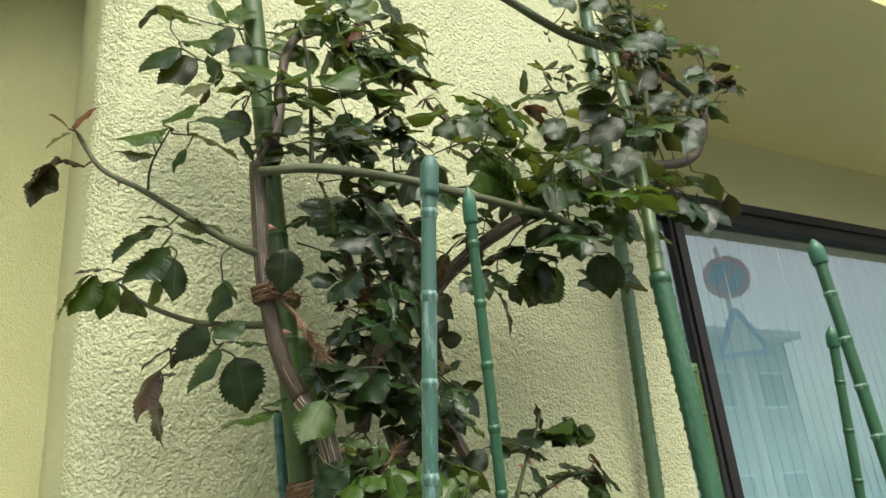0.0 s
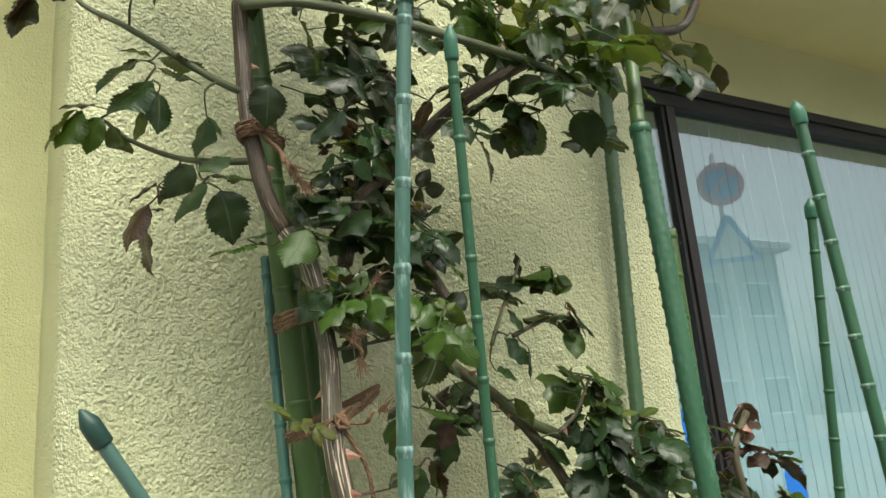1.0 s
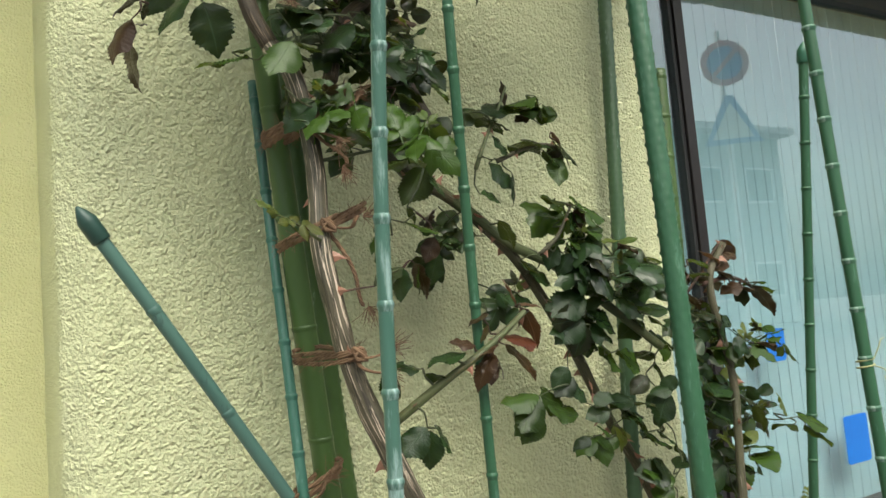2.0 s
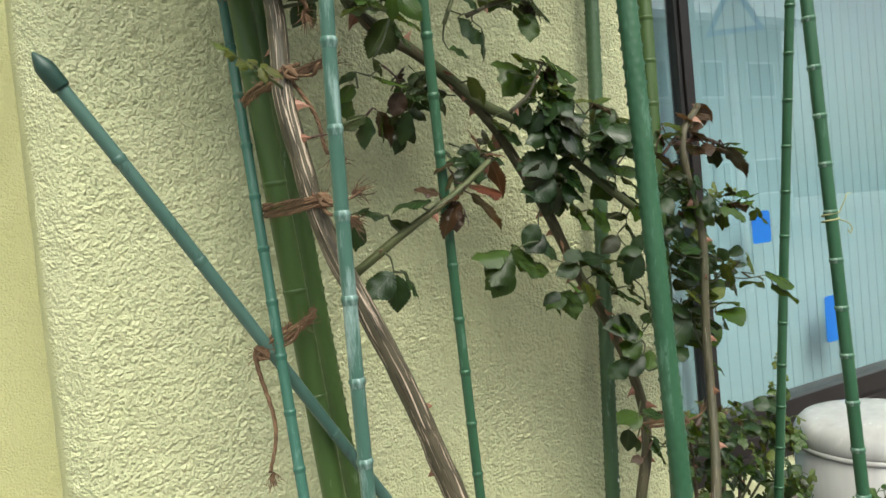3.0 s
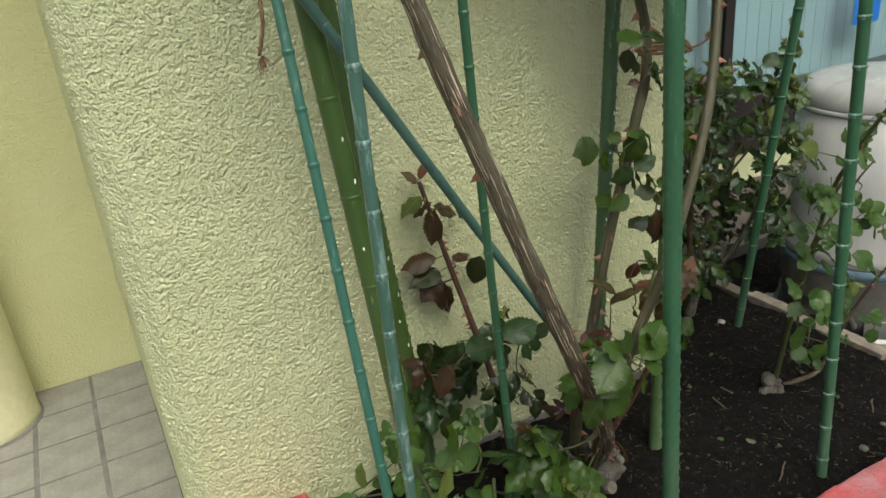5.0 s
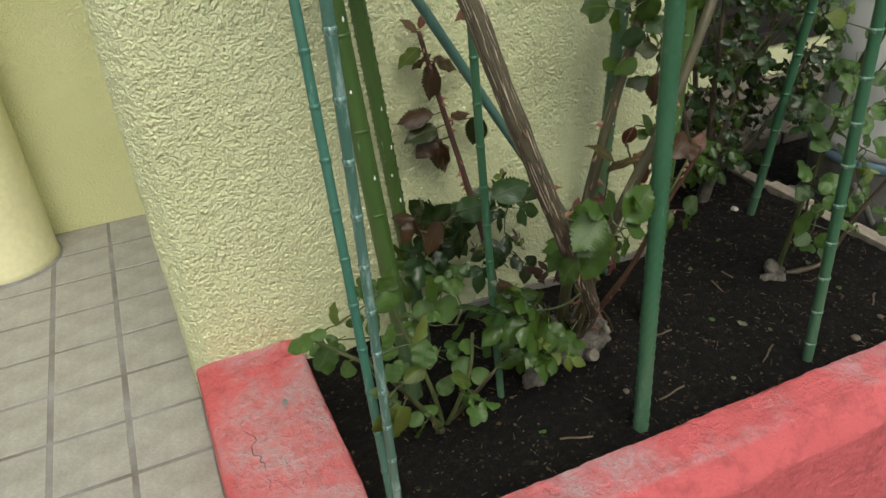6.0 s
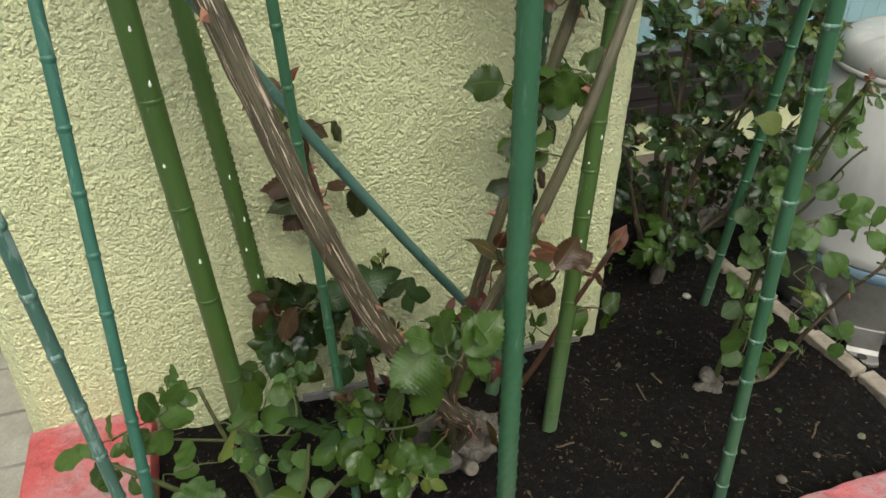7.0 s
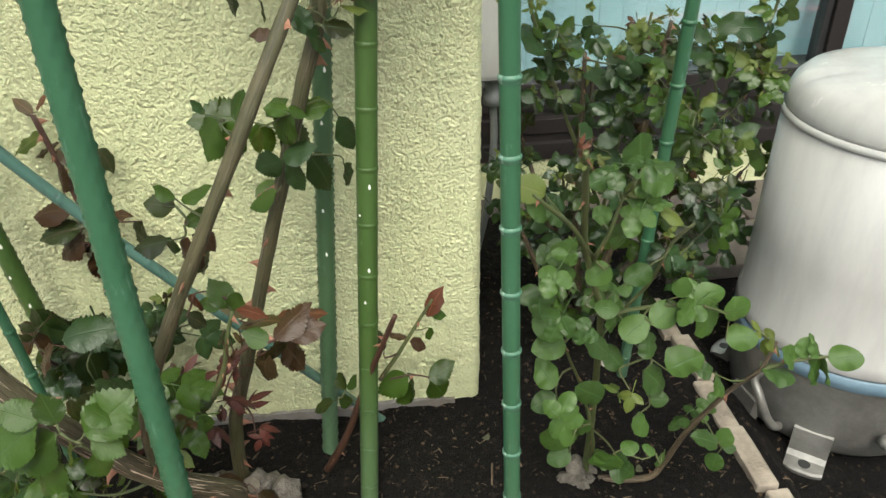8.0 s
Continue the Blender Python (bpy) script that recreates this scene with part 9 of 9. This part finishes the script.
for group in (BLADES_CORNER_HIGH, BLADES_CORNER_MID, BLADES_OLIVE_SHOOT, BLADES_WEST_CANE, BLADES_WEST_LOW, BLADES_BY_STAKE, BLADES_HANGING, BLADES_ARCH_TIP, BLADES_EAST_TANGLE, BLADES_TENDER_TIP, BLADES_BY_POLE, BLADES_THORNY_TOP, BLADES_BEHIND_STAKE, BLADES_CROWN_WEST, BLADES_CENTRE_MIXED, BLADES_POLE_GREEN, BLADES_POLE_DARK, BLADES_HIGH_DARK, BLADES_HIGH_TENDER, BLADES_BY_CAP, BLADES_POLE_EAST, BLADES_ARCH_BEND, BLADES_EAST_HIGH, BLADES_EAST_SPRIG, BLADES_EAST_SHADE, BLADES_ABOVE, BLADES_SHOOT_TOP, BLADES_SHOOT_MID, BLADES_SHOOT_LOW, BLADES_SHOOT_FOOT, BLADES_PAST_STAKE, BLADES_PAST_STAKE_LOW, BLADES_CENTRE_NEAR, BLADES_CENTRE_BELOW, BLADES_LIMB_RIGHT, BLADES_REACHING, BLADES_PINK_SHOOT, BLADES_DARK_THREES, BLADES_THORNY_SIDE, BLADES_THORNY_CLUSTER, BLADES_THORNY_LOW, BLADES_RED_TIP, BLADES_GREY_CANE_HIGH, BLADES_GREY_CANE_MID, BLADES_LOW_THREES, BLADES_THORNY_THREES, BLADES_SPROUT, BLADES_RUST_THREES, BLADES_LOW_SPRIG, BLADES_FOOT_NEAR, BLADES_SPROUT_DROOPING, BLADES_FOOT_FORK, BLADES_FOOT_RING):
    for row in group:
        climber.blade(*row)

for k in range(26):
    climber.spray(0.775 + climber.rng.gauss(0, 0.045), -0.14 + climber.rng.uniform(-0.05, 0.05), 1.876 + climber.rng.gauss(0, 0.07), 2, 0.024, climber.rng.choice("ddddmr"), 0.72)

small = Rose("small_rose", (0.30, -0.225, 0.05), "small rose with round light green leaves by the kerb", 11)
small.cane([(0.30, -0.225, 0.04), (0.26, -0.25, 0.12), (0.20, -0.29, 0.24), (0.13, -0.285, 0.31)], 0.0045, 0.0022, SHOOT, 12, 0.004)
small.cane([(0.30, -0.225, 0.04), (0.28, -0.24, 0.14), (0.25, -0.23, 0.25), (0.235, -0.22, 0.31)], 0.0040, 0.0020, SHOOT, 12, 0.004)
small.cane([(0.30, -0.225, 0.04), (0.31, -0.25, 0.10), (0.33, -0.26, 0.17), (0.34, -0.25, 0.22)], 0.0040, 0.0020, SHOOT, 12, 0.004)
small.cane([(0.30, -0.225, 0.04), (0.27, -0.28, 0.10), (0.25, -0.31, 0.17)], 0.0038, 0.0020, SHOOT, 12, 0.004)
small.cane([(0.30, -0.225, 0.045), (0.33, -0.24, 0.09), (0.36, -0.27, 0.16)], 0.0045, 0.0022, BROWNCANE, 12, 0.004)
for group in (BLADES_KERB_LEFT, BLADES_KERB_RIGHT, BLADES_KERB_FRONT):
    for row in group:
        small.blade(*row)
for row in LEAVES_BY_KERB:
    small.spray(*row, 0.95)

young = Rose("young_rose", (0.98, -0.165, 0.05), "young rose with round light green leaves beside the pump", 13)
young.cane([(0.985, -0.160, 0.045), (0.975, -0.190, 0.22), (0.957, -0.230, 0.375), (0.939, -0.250, 0.433), (0.917, -0.280, 0.498), (0.897, -0.330, 0.581), (0.885, -0.360, 0.624)], 0.0048, 0.0026, SHOOT, 8, 0.005)
young.cane([(0.985, -0.162, 0.050), (1.056, -0.189, 0.068), (1.075, -0.195, 0.100), (1.090, -0.210, 0.170), (1.116, -0.235, 0.255), (1.137, -0.250, 0.297), (1.148, -0.250, 0.335)], 0.0052, 0.0018, BROWNCANE, 12, 0.005)
for branch in ([(0.926, -0.270, 0.479), (0.899, -0.300, 0.526), (0.878, -0.320, 0.553), (0.856, -0.330, 0.577)],
               [(0.930, -0.270, 0.473), (0.937, -0.280, 0.502), (0.944, -0.290, 0.549)],
               [(0.962, -0.215, 0.330), (0.986, -0.205, 0.355), (1.010, -0.220, 0.406), (1.013, -0.250, 0.471), (1.027, -0.260, 0.497)],
               [(1.137, -0.250, 0.297), (1.171, -0.250, 0.305), (1.213, -0.250, 0.307)],
               [(0.978, -0.190, 0.120), (0.976, -0.200, 0.160), (0.949, -0.220, 0.265), (0.926, -0.240, 0.326), (0.915, -0.250, 0.358)],
               [(0.956, -0.230, 0.375), (0.999, -0.240, 0.389), (1.042, -0.260, 0.402), (1.080, -0.260, 0.387)]):
    young.cane(branch, 0.0026, 0.0014, SHOOT, 9, 0.004)
stump(young, (0.975, -0.165, 0.058), 0.017, 9.0)
for group in (BLADES_YOUNG_HIGH, BLADES_YOUNG_MID, BLADES_YOUNG_LOW, BLADES_YOUNG_SIDE):
    for row in group:
        young.blade(*row)
for row in LEAVES_YOUNG:
    young.spray(*row, 1.08)
young.spray(0.884, -0.362, 0.632, 2, 0.012, "p", 0.45)
young.spray(0.886, -0.358, 0.616, 2, 0.012, "y", 0.5)

bush = Rose("rose_bush", (1.06, 0.115, 0.05), "dense rose bush with dark leaves in front of the window", 17)
for tip, bend in (((0.96, 0.20, 0.40), (1.02, 0.15, 0.2)), ((1.02, 0.10, 0.55), (1.03, 0.1, 0.25)), ((1.14, 0.12, 0.58), (1.10, 0.12, 0.28)), ((1.22, 0.16, 0.42), (1.15, 0.14, 0.22)), ((1.08, 0.25, 0.48), (1.07, 0.19, 0.25)), ((0.94, 0.08, 0.30), (1.0, 0.1, 0.16)), ((1.27, 0.10, 0.36), (1.17, 0.1, 0.2))):
    bush.cane([(1.06, 0.115, 0.04), (1.058, 0.118, 0.10), bend, tip], 0.0085, 0.0028, BROWNCANE, 10, 0.005)
bush.cane([(1.050, 0.113, 0.03), (1.054, 0.112, 0.07), (1.064, 0.110, 0.115), (1.072, 0.110, 0.145)], 0.0125, 0.0105, STUMP, 0, 0.005, "pale grey woody trunk", "trunk")
bush.cane([(1.068, 0.110, 0.13), (1.09, 0.106, 0.15), (1.118, 0.108, 0.162), (1.15, 0.115, 0.20)], 0.0085, 0.0060, STUMP, 0, 0.005, "", "limb")
bush.cane([(1.068, 0.110, 0.13), (1.060, 0.106, 0.17), (1.04, 0.108, 0.23)], 0.0080, 0.0060, STUMP, 0, 0.005, "", "limb")
for tip, bend in (((0.933, 0.08, 0.64), (0.985, 0.10, 0.50)), ((1.272, 0.08, 0.66), (1.235, 0.10, 0.50)), ((1.265, 0.07, 0.545), (1.22, 0.09, 0.45)), ((1.10, 0.09, 0.60), (1.085, 0.1, 0.48))):
    bush.cane([(1.07, 0.115, 0.30), bend, tip], 0.0032, 0.0018, SHOOT, 10, 0.004)
    for q in range(5):
        f = 0.25 + 0.75 * q / 4
        bush.spray(bend[0] + (tip[0] - bend[0]) * f, bend[1] + (tip[1] - bend[1]) * f, bend[2] + (tip[2] - bend[2]) * f, 2, 0.020, "mdmyy"[q], 0.72)
brng = random.Random(23)
for k in range(125):
    a, b = brng.uniform(0, 6.283), math.sqrt(brng.random())
    z = brng.uniform(0.14, 0.56)
    w = 0.19 * math.sin(math.pi * min(0.95, (z - 0.06) / 0.62)) + 0.03
    bush.spray(1.11 + w * b * math.cos(a), 0.125 + 0.75 * w * b * math.sin(a), z, 2, 0.026, brng.choice("dddmm" if z < 0.45 else "mmdmyd"), 0.84)


for group in (BLADES_BUSH_LEFT, BLADES_BUSH_RIGHT, BLADES_BUSH_FRONT):
    for row in group:
        bush.blade(*row)

strip = bmesh.new()
for k in range(60):
    a = 0.36 + 0.0078 * k
    box(strip, a, a + 0.0079, -0.0075 + 0.0012 * noise.noise((k * 0.6, 0, 0)), 0.004, 0.03, 0.073 + 0.006 * noise.noise((k * 0.35, 2, 0)) + 0.003 * noise.noise((k * 1.1, 5, 0)))
tagged(obj("trim_footing", strip, GROUT), "ragged grey mortar footing of the pier at the soil", "footing", kind="structure")

curl = empty("tendril", (0.826, -0.338, 0.962))
spiral = [Vector((0.0095 * math.cos(a), 0.0095 * math.sin(a), 0.0012 * a - 0.006)) for a in [k * 0.35 for k in range(40)]]
part("coil", tube(bmesh.new(), spiral, 0.0011, 6), TENDRIL, curl, smooth=True)
part("tip", tube(bmesh.new(), [q for q, _ in smooth_path([(0.008, -0.006, 0.006), (0.014, -0.010, 0.020), (0.024, -0.008, 0.028), (0.038, -0.004, 0.029)], 0.003)], 0.0007, 6), TENDRIL, curl, smooth=True)
part("tip", tube(bmesh.new(), [q for q, _ in smooth_path([(0.008, -0.006, -0.002), (0.018, -0.010, -0.006), (0.026, -0.010, -0.014), (0.022, -0.010, -0.020), (0.018, -0.010, -0.015)], 0.003)], 0.0008, 6), TENDRIL, curl, smooth=True)
tagged(curl, "pale dry curling tendril wound round a stake", "tendril")

# ---- edging, litter ----
edging = empty("brick_edging", (1.21, -0.1, 0.046))
for k, y in enumerate((-0.395, -0.285, -0.176, -0.070, 0.038, 0.145)):
    bm = boxed(-0.015, 0.015, -0.0525, 0.0525, -0.05, 0.032, 0.003)
    bmesh.ops.subdivide_edges(bm, edges=bm.edges, cuts=2, use_grid_fill=True)
    for v in bm.verts:
        v.co += Vector((noise.noise(v.co * 60 + Vector((k, 0, 0))), noise.noise(v.co * 60 + Vector((0, k, 9))), noise.noise(v.co * 60 + Vector((k, 5, 0))))) * (0.0014 if k < 3 else 0.0030)
    b = part("brick", bm, BRICK, edging)
    b.location = (0.006 * math.sin(k * 2.0), y + 0.1, -0.004 * (k % 2) - (0.006 if k > 2 else 0))
tagged(edging, "pale rough brick edging set along the soil", "edging")

paving = tagged(empty("paving_back", (1.5, 0.515, 0.03)), "reddish beige pavers beneath the window", "paving", kind="structure")
pav = done(boxed(-0.098, 0.098, -0.083, 0.083, -0.02, 0.012, 0.004), "paver")
pav.materials.append(PAVER)
for i in range(14):
    for j in range(2):
        q = part("paver", pav, None, paving)
        q.location = (-0.53 + i * 0.205 + 0.05 * j, -0.115 + j * 0.178, 0.002 * math.sin(i * 3 + j))
        q.rotation_euler = (radians(0.8 * math.sin(i * 2.2 + j)), radians(0.8 * math.cos(i * 1.7)), radians(0.8 * math.sin(i + j * 4)))


def litter():
    """Crumbs, chips, dead leaves and twigs strewn on the soil."""
    rng = random.Random(31)
    crumbs, chips = bmesh.new(), bmesh.new()

    def spot():
        while True:
            x, y = rng.uniform(0.17, 1.9), rng.uniform(-0.405, 0.33)
            if not (x < 0.88 and y > -0.006) and not (1.18 < x < 1.24) and math.hypot(x - 1.415, y + 0.015) > 0.2:
                return x, y
    for k in range(9000):
        x, y = spot()
        r = 0.0011 + 0.0042 * rng.random() ** 4
        z = soil_height(x, y)
        vs = [crumbs.verts.new((x + r * (1 + rng.uniform(-0.3, 0.3)) * a, y + r * (1 + rng.uniform(-0.3, 0.3)) * b, z + r * 0.8 * c)) for a, b, c in ((1, 0, 0), (-1, 0, 0), (0, 1, 0), (0, -1, 0), (0, 0, 1), (0, 0, -1))]
        for a, b, c in ((0, 2, 4), (2, 1, 4), (1, 3, 4), (3, 0, 4), (2, 0, 5), (1, 2, 5), (3, 1, 5), (0, 3, 5)):
            crumbs.faces.new((vs[a], vs[b], vs[c]))
    tagged(obj("soil_crumbs", crumbs, CRUMB), "crumbs of dark soil", "soil", kind="stuff")
    for k in range(1100):
        x, y = spot()
        l, w, a = 0.0012 + 0.007 * rng.random() ** 3, rng.uniform(0.0002, 0.0007), rng.uniform(0, 3.14)
        d = Vector((math.cos(a), math.sin(a), rng.uniform(-0.1, 0.1)))
        p = Vector((x, y, soil_height(x, y) + 0.0016))
        tube(chips, [p - d * l, p + Vector((0, 0, 0.0006)), p + d * l], w, 4)
    tagged(obj("bark_chips", chips, STRAW), "small pale bark chips and fibres on the soil", "mulch", kind="stuff")
    stick = [(0.90, -0.13), (0.86, -0.15), (0.70, -0.21), (1.06, -0.30), (0.62, -0.33), (0.45, -0.34), (0.80, -0.33)]
    for k, (x, y) in enumerate(stick):
        a, l = rng.uniform(0, 3.14), rng.uniform(0.010, 0.026)
        pts = [Vector((math.cos(a) * l * s, math.sin(a) * l * s + 0.0008 * math.sin(s * 4), 0.002)) for s in (-1, -0.3, 0.4, 1)]
        o = obj("dry_twig", tube(bmesh.new(), pts, 0.0014, 6), STRAW, True)
        o.location = (x, y, soil_height(x, y) + 0.001)
        tagged(o, "short dry twig lying on the soil", "twig", group="twigs on the soil")
    rngs = random.Random(5)
    fallen = [(0.817, -0.245, 1.0), (0.79, -0.225, 0.7), (0.845, -0.29, 0.6), (1.06, -0.17, 0.8), (1.03, -0.25, 0.7), (0.93, -0.31, 0.6), (0.60, -0.30, 0.6), (0.42, -0.31, 0.7), (0.86, -0.08, 0.8), (1.12, -0.33, 0.8), (0.98, -0.02, 0.8), (0.72, -0.34, 0.5)]
    for k, (x, y, s) in enumerate(fallen):
        bm = bmesh.new()
        leaflet(bm, Matrix.Rotation(rngs.uniform(0, 6.28), 4, "Z"), 0.017 * s, 0.0065 * s, 0.1, 0.1, 0.3, rngs)
        o = obj("fallen_leaflet", bm, LEAF["l"] if k % 3 == 1 else DEADLEAF)
        o.location = (x, y, soil_height(x, y) + 0.0035)
        tagged(o, "fallen dull leaflet lying on the soil", "leaf", group="fallen leaflets")
    stones = [(1.075, 0.045, 0.008), (0.95, -0.36, 0.007), (1.05, -0.39, 0.006), (1.29, -0.27, 0.016), (1.34, -0.30, 0.013), (1.31, -0.22, 0.010), (1.40, -0.26, 0.018), (1.02, -0.345, 0.005), (0.56, -0.30, 0.005), (1.27, -0.33, 0.011)]
    for k, (x, y, r) in enumerate(stones):
        bm = bmesh.new()
        bmesh.ops.create_icosphere(bm, subdivisions=2, radius=r)
        for v in bm.verts:
            v.co *= 1 + 0.35 * noise.noise(v.co / r * 0.9 + Vector((k * 3, 0, 0)))
            v.co.z *= 0.65
        o = obj("stone", bm, PEBBLE if k % 3 else MORTAR, True)
        o.location = (x, y, soil_height(x, y) + r * 0.35)
        tagged(o, "small pale stone on the soil", "stone", group="stones on the soil")


litter()


# ---- the street that the glass reflects ----
def road_sign():
    s = empty("road_sign", (6.80, -3.11, -0.12))
    part("post", lathe(bmesh.new(), [(0.030, 0.0), (0.030, 4.1)], 16), WHITE, s)
    face = Matrix.Translation((0, 0.06, 3.72)) @ Matrix.Rotation(radians(-142), 4, "Z") @ Matrix.Rotation(radians(90), 4, "X")
    disc = part("disc", lathe(bmesh.new(), [(0.26, -0.004), (0.26, 0.0)], 40, face), SIGNRED, s, "red-rimmed round sign plate")
    part("field", lathe(bmesh.new(), [(0.19, 0.001), (0.19, 0.003)], 40, face), SIGNBLUE, disc, "blue field")
    bar = boxed(-0.19, 0.19, -0.025, 0.025, 0.004, 0.006)
    bmesh.ops.transform(bar, matrix=face @ Matrix.Rotation(radians(-45), 4, "Z"), verts=bar.verts)
    part("slash", bar, SIGNRED, disc, "red slash")
    tri = bmesh.new()
    f2 = Matrix.Translation((0, 0.06, 3.05)) @ Matrix.Rotation(radians(-142), 4, "Z") @ Matrix.Rotation(radians(90), 4, "X")
    for z in (0.0, 0.004):
        tri.faces.new([tri.verts.new(f2 @ Vector(q)) for q in ((-0.31, -0.25, z), (0.31, -0.25, z), (0.04, 0.30, z), (-0.04, 0.30, z))])
    plate = part("crossing_plate", tri, SIGNBLUE, s, "blue triangular plate")
    inner = bmesh.new()
    inner.faces.new([inner.verts.new(f2 @ Vector(q)) for q in ((-0.22, -0.19, 0.006), (0.22, -0.19, 0.006), (0.0, 0.22, 0.006))])
    part("white_field", inner, WHITE, plate, "white field")
    return tagged(s, "street sign post with a round and a triangular plate", "sign")


road_sign()


def house_opposite(x, y, w, h, storeys):
    hs = empty("house_opposite", (x, y, -0.12))
    part("wall", boxed(-w / 2, w / 2, -3, 0, 0, h, 0.02), CONCRETE, hs)
    part("roof", boxed(-w / 2 - 0.3, w / 2 + 0.3, -3.2, 0.5, h, h + 0.25, 0.02), WHITE, hs)
    n = int(w / 2.2)
    for s in range(storeys):
        for k in range(n):
            wx = -w / 2 + (k + 0.5) * w / n
            wz = 0.9 + s * h / storeys
            wd = part("window", boxed(wx - 0.7, wx + 0.7, 0.0, 0.04, wz, wz + 1.2, 0.01), WHITE, hs)
            part("pane", boxed(wx - 0.62, wx + 0.62, 0.042, 0.05, wz + 0.07, wz + 1.13), GREYBOX, wd)
    return tagged(hs, "pale house across the street with rows of windows", "house", group="houses across the street")


house_opposite(4.0, -13.0, 12.0, 5.6, 2)
house_opposite(18.0, -14.0, 10.0, 6.4, 2)
house_opposite(-10.0, -14.0, 12.0, 5.0, 2)
for px, py in ((10.0, -6.5), (3.0, -7.5)):
    pole = empty("utility_pole", (px, py, -0.12))
    part("shaft", lathe(bmesh.new(), [(0.16, 0.0), (0.11, 8.0)], 20), CONCRETE, pole, smooth=True)
    part("crossarm", boxed(-0.9, 0.9, -0.05, 0.05, 7.0, 7.1), WHITE, pole)
    part("crossarm", boxed(-0.7, 0.7, -0.05, 0.05, 6.4, 6.5), WHITE, pole)
    tagged(pole, "concrete utility pole with two crossarms", "pole", group="poles along the street")

# ---- porch tiles ----
tile_mesh = done(boxed(-0.0540, 0.0540, -0.0570, 0.0570, -0.012, 0.0020, 0.0016), "tile")
tile_mesh.materials.append(TILE)
cut_mesh = done(boxed(-0.0550, 0.0550, -0.0555, 0.0555, -0.012, 0.0020, 0.0016), "tile")
cut_mesh.materials.append(TILE)
for i in range(12):
    for j in range(12):
        q = part("tile", tile_mesh if j else cut_mesh, None, porch)
        q.location = (-0.0705 - 0.1168 * i, 0.607 - 0.1218 * (j - 1) if j else 0.7265, 0.0)
        q.rotation_euler = (radians(0.2 * math.sin(i * 7.1 + j * 3.3)), radians(0.2 * math.cos(i * 2.9 + j * 5.7)), 0)
